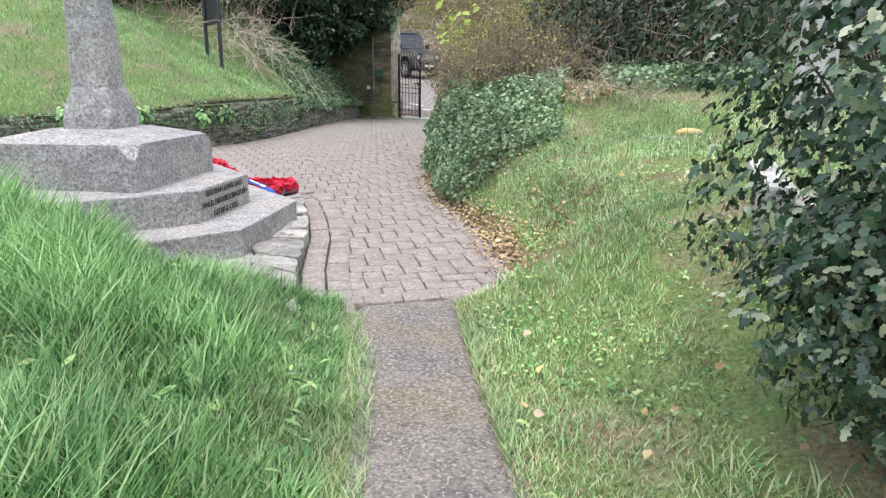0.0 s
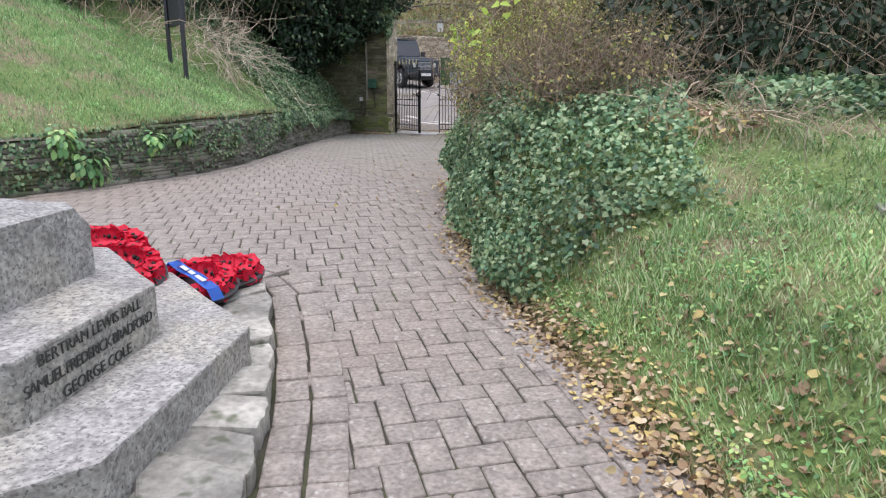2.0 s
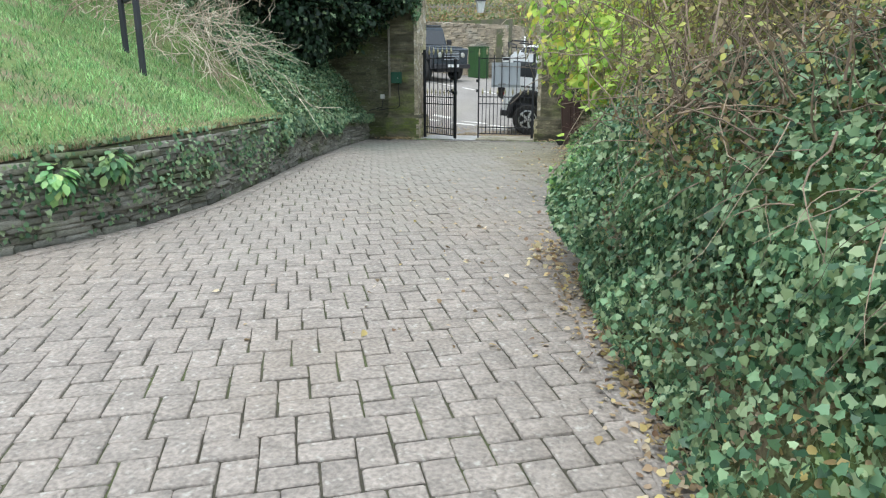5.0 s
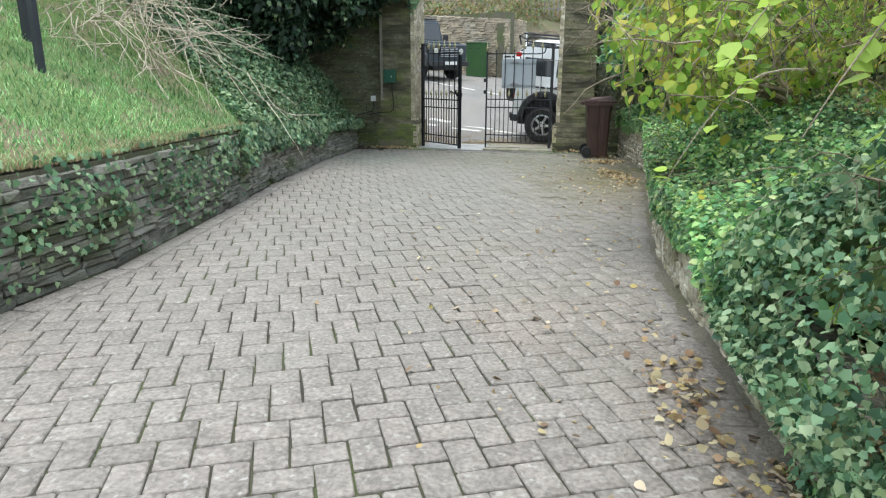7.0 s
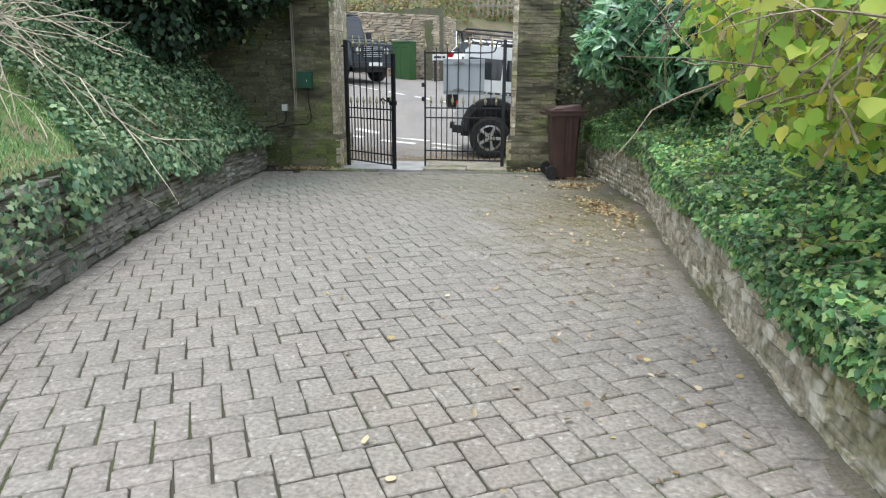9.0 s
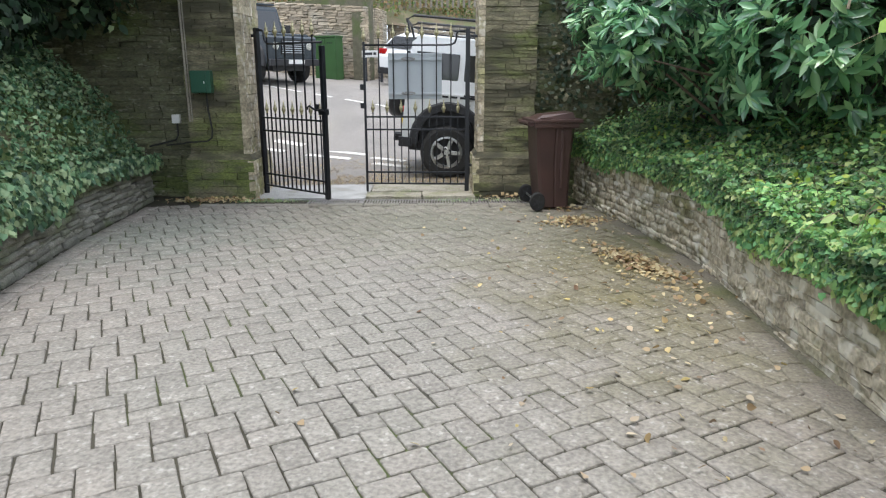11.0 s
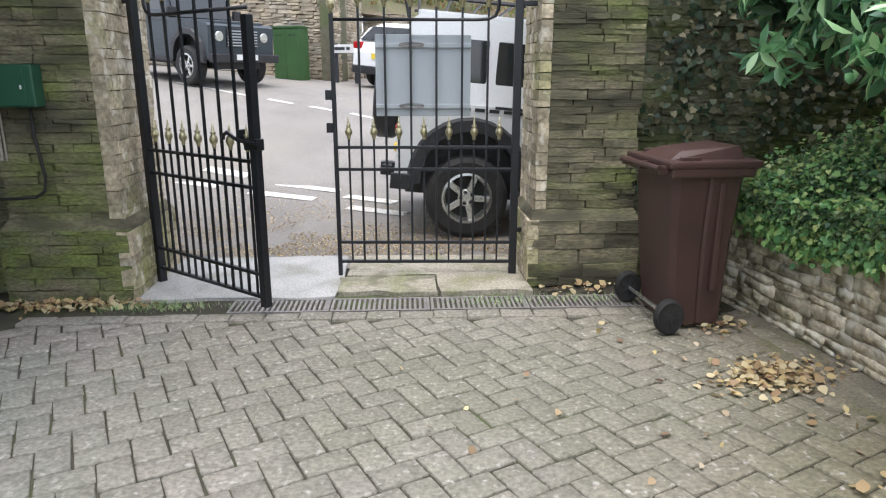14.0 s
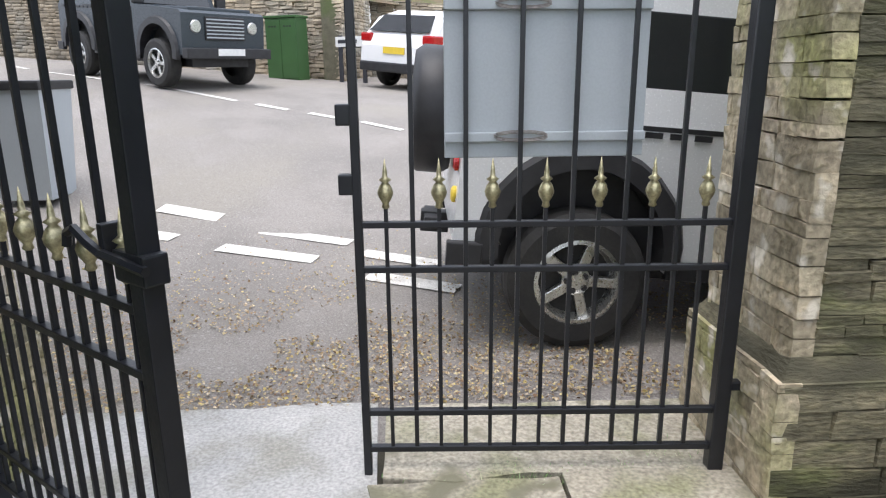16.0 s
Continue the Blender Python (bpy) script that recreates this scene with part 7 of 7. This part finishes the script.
# ---- far side of the road ----
cab_z = float(road_z(-2.3, 12.4))
cabm = Matrix.Translation((-2.3, 12.35, cab_z - 0.05)) @ Matrix.Rotation(radians(-25), 4, "Z")
cbt = thing("street_cabinet", (-2.3, 12.35, cab_z), "green metal street cabinet against the stone wall", "street cabinet")
part("casing", boxes((-0.38, 0.38, -0.2, 0.2, 0, 1.25), bevel=0.015, m=cabm), CABINET, cbt)
part("top", boxes((-0.4, 0.4, -0.22, 0.22, 1.25, 1.3), bevel=0.012, m=cabm), CABINET, cbt)
for x0, x1 in ((-0.36, -0.005), (0.005, 0.36)):
    d = part("door", boxes((x0, x1, -0.215, -0.2, 0.06, 1.2), bevel=0.005, m=cabm), CABINET, cbt)
    part("vents", boxes(*[(x0 + 0.08 + 0.07 * k, x0 + 0.12 + 0.07 * k, -0.219, -0.214, 1.07, 1.1) for k in range(3)], m=cabm), DARKPLASTIC, d)


def far_wall(name, pts, height, near):
    w = None
    bm = bmesh.new()
    places = []
    for (xa, ya), (xb, yb) in zip(pts, pts[1:]):
        L = math.hypot(xb - xa, yb - ya)
        a = math.atan2(yb - ya, xb - xa)
        zb = float(road_z((xa + xb) / 2, (ya + yb) / 2))
        m = Matrix.Translation((xa, ya, 0)) @ Matrix.Rotation(a, 4, "Z")
        box(bm, 0, L, 0.03, 0.45, 0.4, zb + height - 0.03, m=m)
        for u, zc, sw, sh in stone_course(L, height + 0.3, (0.05, 0.11), (0.15, 0.5)):
            px, py = xa + math.cos(a) * u, ya + math.sin(a) * u
            places.append((px - math.sin(a) * 0.03, py + math.cos(a) * 0.03, float(road_z(px, py)) - 0.15 + zc, a, sw, 0.12, sh))
    w = tagged(part(name, bm, MORTAR), kind="structure")
    places.sort(key=lambda q: math.hypot(q[0] + 2, q[1] - 12))
    lay_stones(w, places, FARSTONE, near)


far_wall("wall_far", [(-13, 17.5), (-1.15, 12.45)], 2.0, 300)
far_wall("wall_far_corner", [(-1.15, 12.45), (-0.7, 14.6)], 2.0, 60)
far_wall("wall_far_side", [(-0.7, 15.2), (12, 16.5)], 1.7, 150)
nsn = thing("street_name_sign", (-1.0, 11.95, 1.3), "low white street name plate on dark posts", "street sign")
zz = float(road_z(-1.0, 12.0))
sm = Matrix.Translation((-1.0, 12.0, zz)) @ Matrix.Rotation(radians(-25), 4, "Z")
part("plate", boxes((-0.3, 0.45, -0.012, 0.012, 0.72, 0.92), bevel=0.004, m=sm), WHITE, nsn)
part("plate_lettering", boxes((-0.24, 0.06, -0.017, -0.013, 0.79, 0.86), (0.1, 0.2, -0.017, -0.013, 0.79, 0.86), m=sm), SIGNPAINT, nsn)
part("post", boxes((-0.25, -0.17, 0.012, 0.06, 0, 0.95), (0.3, 0.38, 0.012, 0.06, 0, 0.95), m=sm), SIGNPAINT, nsn)

ys = np.linspace(0, 1, 30)[:, None] * np.ones((1, 50))
xs = np.linspace(-30, 30, 50)[None, :] * np.ones((30, 1))
yb = np.interp(xs, [-30, -13, -1.0, -0.4, 12, 30], [24, 17.7, 12.8, 15.6, 16.9, 18])
hy = yb + ys ** 1.6 * 45
hz = road_z(xs, yb) + 1.75 + 0.30 * (hy - yb) + 0.12 * wave(xs, hy, 0.6)
sheet("ground_hillside", xs, hy, hz, SOIL)
lumps = []
for k in range(110):
    x = -13 + 0.55 * (k % 46) + 0.2 * (k // 46)
    yb1 = float(np.interp(x, [-13, -1.0, -0.4, 12], [18.2, 13.3, 16.0, 17.3]))
    far_out = RNG.uniform(0.1, 2.6) + 3.0 * (k // 46)
    zb = float(road_z(x, yb1)) + 1.8 + 0.3 * far_out
    r = RNG.uniform(0.3, 0.75)
    lumps.append((x, yb1 + far_out, zb + r * 0.5, r * 1.2, r, r * RNG.uniform(0.7, 1.2)))
shrub("roadside_shrubs", "mixed green and russet garden shrubs above the wall", "shrubs", lumps, 26000, OVAL, (0.07, 0.17), FARGREEN, 90, 0.6, TWIG, (0, 17, 3.2), 0.4)
pf = thing("picket_fence", (-3, 17, 4), "weathered grey wooden picket fence on the slope", "fence")
for k in range(70):
    x = -9 + 0.2 * k
    y = 18.2 - 0.1 * k * 0.2
    z = float(np.interp(x, [-9, 5], [3.9, 3.9]))
    part("picket", boxes((x - 0.04, x + 0.04, y, y + 0.02, z, z + 1.0)), FENCE, pf)
part("fence_rail", boxes((-9, 5, 17.0, 17.04, 4.2, 4.28), (-9, 5, 17.0, 17.04, 4.65, 4.73)), FENCE, pf)
lumps = [(x, 34 + 3 * math.sin(x), 13 + 1.5 * math.cos(x * 1.7), 3.2, 3.0, 4.0) for x in np.arange(-34, 36, 4.5)]
tw = tagged(leaves("far_trees", lumps, 16000, OVAL, (0.35, 0.7), FARGREEN, None, 0.4), "distant autumn trees on the hill beyond the road", "trees", "", "stuff")

# ---- paving blocks ----
BL, BW, TURN = 0.2130, 0.1350, radians(26)
kerb_poly = np.array(KERB)


def inside_poly(x, y, poly):
    n, c = len(poly), False
    for i in range(n):
        x0, y0 = poly[i]
        x1, y1 = poly[(i + 1) % n]
        if (y0 > y) != (y1 > y) and x < (x1 - x0) * (y - y0) / (y1 - y0) + x0:
            c = not c
    return c


def kerb_distance(x, y):
    p = np.array((x, y))
    a, b = kerb_poly[:-1], kerb_poly[1:]
    ab = b - a
    t = np.clip(((p - a) * ab).sum(1) / (ab * ab).sum(1), 0, 1)
    return float(np.min(np.hypot(*(a + ab * t[:, None] - p).T)))


START_A, START_B = np.array((3.80, -18.50)), np.array((5.05, -17.86))
SN = np.array((-(START_B - START_A)[1], (START_B - START_A)[0]))
SN = SN / np.linalg.norm(SN)


def paved(x, y, margin=0.0):
    """Whether the herringbone field reaches here."""
    if y > -0.825 - margin or y < -19:
        return False
    if x < left_x(y) + 0.11 + margin or x > right_x(y) - 0.06 - margin:
        return False
    if y < -14.5:
        if (np.array((x, y)) - START_A) @ SN < 0.07 + margin and x > 3.0:
            return False
        if inside_poly(x, y, KERB) or kerb_distance(x, y) < 0.235 + margin:
            return False
        if x < 0.9 and y < -17.5:
            return False
    return True


def block_mesh(L, W, skew=0.0):
    """A paving block with worn, rounded upper edges; top at 0."""
    g, b, d, r = 0.0041, 0.0042, 0.05, 0.007
    hx, hy = L / 2 - g, W / 2 - g
    base = []
    for sx, sy in ((-1, -1), (1, -1), (1, 1), (-1, 1)):
        jx, jy = RNG.uniform(-0.004, 0.004, 2)
        rr = r * RNG.uniform(0.5, 1.5)
        pair = [(sx * hx + jx, sy * (hy - rr) + jy), (sx * (hx - rr) + jx, sy * hy + jy)]
        base += pair if sx * sy > 0 else pair[::-1]
    base = base[::-1] if sum(base[k][0] * base[(k + 1) % 8][1] - base[(k + 1) % 8][0] * base[k][1] for k in range(8)) < 0 else base
    vs = [(x, y, -d) for x, y in base]
    vs += [(x, y, -b) for x, y in base]
    vs += [(x * (1 - 2 * b / L), y * (1 - 2 * b / W), RNG.uniform(-0.0012, 0.0012)) for x, y in base]
    fs = [(i + o, (i + 1) % 8 + o, (i + 1) % 8 + o + 8, i + o + 8) for o in (0, 8) for i in range(8)] + [tuple(range(16, 24))]
    return np.array(vs), fs


blocks = []
c, s_ = math.cos(TURN), math.sin(TURN)
for i in range(-130, 150):
    for j in range(-80, 80):
        for kind in (0, 1):
            u, v = i * BW + j * BL, i * BW - j * BL
            u, v = (u + BL / 2, v + BW / 2) if kind == 0 else (u + BL + BW / 2, v + BW - BL / 2)
            x, y = 2.056 + u * c - v * s_, -14.541 + u * s_ + v * c
            if -19 < y < -0.8 and -7 < x < 6 and paved(x, y):
                blocks.append((x, y, TURN + (math.pi / 2 if kind else 0), BL, BW))
# edge courses
def edge_course(pts, offset, L, W):
    pts = np.array(pts, dtype=float)
    seg = np.hypot(*np.diff(pts, axis=0).T)
    r = np.concatenate(([0], np.cumsum(seg)))
    s = 0.0
    while s < r[-1] - L * 0.5:
        p, q = np.array([np.interp(s + L / 2, r, pts[:, k]) for k in (0, 1)]), np.array([np.interp(s + L / 2 + 0.05, r, pts[:, k]) for k in (0, 1)])
        d = (q - p) / max(1e-6, np.linalg.norm(q - p))
        n = np.array((-d[1], d[0]))
        blocks.append((*(p + n * offset), math.atan2(d[1], d[0]), L, W))
        s += L


edge_course([(float(left_x(y)), y) for y in np.arange(-15.5, -0.8, 0.25)], -0.14, 0.22, 0.16)
edge_course([(float(right_x(y)), y) for y in np.arange(-17.6, -0.8, 0.25)], 0.10, 0.22, 0.16)
kerb_line = [tuple(kerb_at(q)) for q in np.arange(0.15, run[-1] - 3.6, 0.1)]
edge_course(kerb_line, -0.10, 0.2, 0.15)
edge_course(kerb_line, -0.255, 0.2, 0.15)
edge_course([tuple(START_A + (START_B - START_A) * f + SN * 0.08) for f in np.linspace(0.1, 1.0, 12)], 0, 0.22, 0.15)
edge_course([(-1.9, -0.80), (2.3, -0.80)], 0, 0.215, 0.13)

blocks.sort(key=lambda b: (b[0] - np.interp(b[1], [-18, -13.5, -8, -3], [4.2, 2.0, 0.8, 0.4])) ** 2 * 3 + 0.02 * (b[1] + 10) ** 2)
shapes = {}
for L, W in {(b[3], b[4]) for b in blocks}:
    shapes[(L, W)] = [block_mesh(L, W) for _ in range(5)]
meshes = {}
for key, variants in shapes.items():
    meshes[key] = []
    for vs, fs in variants:
        me = bpy.data.meshes.new("paving_block")
        me.from_pydata([tuple(q) for q in vs], [], fs)
        me.materials.append(PAVER)
        meshes[key].append(me)
Vs, Ls, Ts, off = [], [], [], 0
for i, (x, y, a, L, W) in enumerate(blocks):
    z = float(paved_z(y)) + RNG.normal(0, 0.0018) + (0.0 if L == BL else 0.011)
    slope = float(paved_z(y + 0.1) - paved_z(y - 0.1)) / 0.2
    m = Matrix.Translation((x, y, z)) @ Euler((math.atan(slope) + RNG.normal(0, 0.007), RNG.normal(0, 0.007), 0)).to_matrix().to_4x4() @ Matrix.Rotation(a + RNG.normal(0, 0.006), 4, "Z")
    if i < 300:
        ob = put(new("paving_block", meshes[(L, W)][i % 5]), floor)
        ob.matrix_basis = m
    else:
        vs, fs = shapes[(L, W)][i % 5]
        mm = np.array(m)
        Vs.append(vs @ mm[:3, :3].T + mm[:3, 3])
        Ls.extend(off + k for q in fs for k in q)
        Ts.extend(len(q) for q in fs)
        off += len(vs)
arrays("paving_blocks", np.concatenate(Vs), Ls, Ts, PAVER, floor)["kind"] = "stuff"
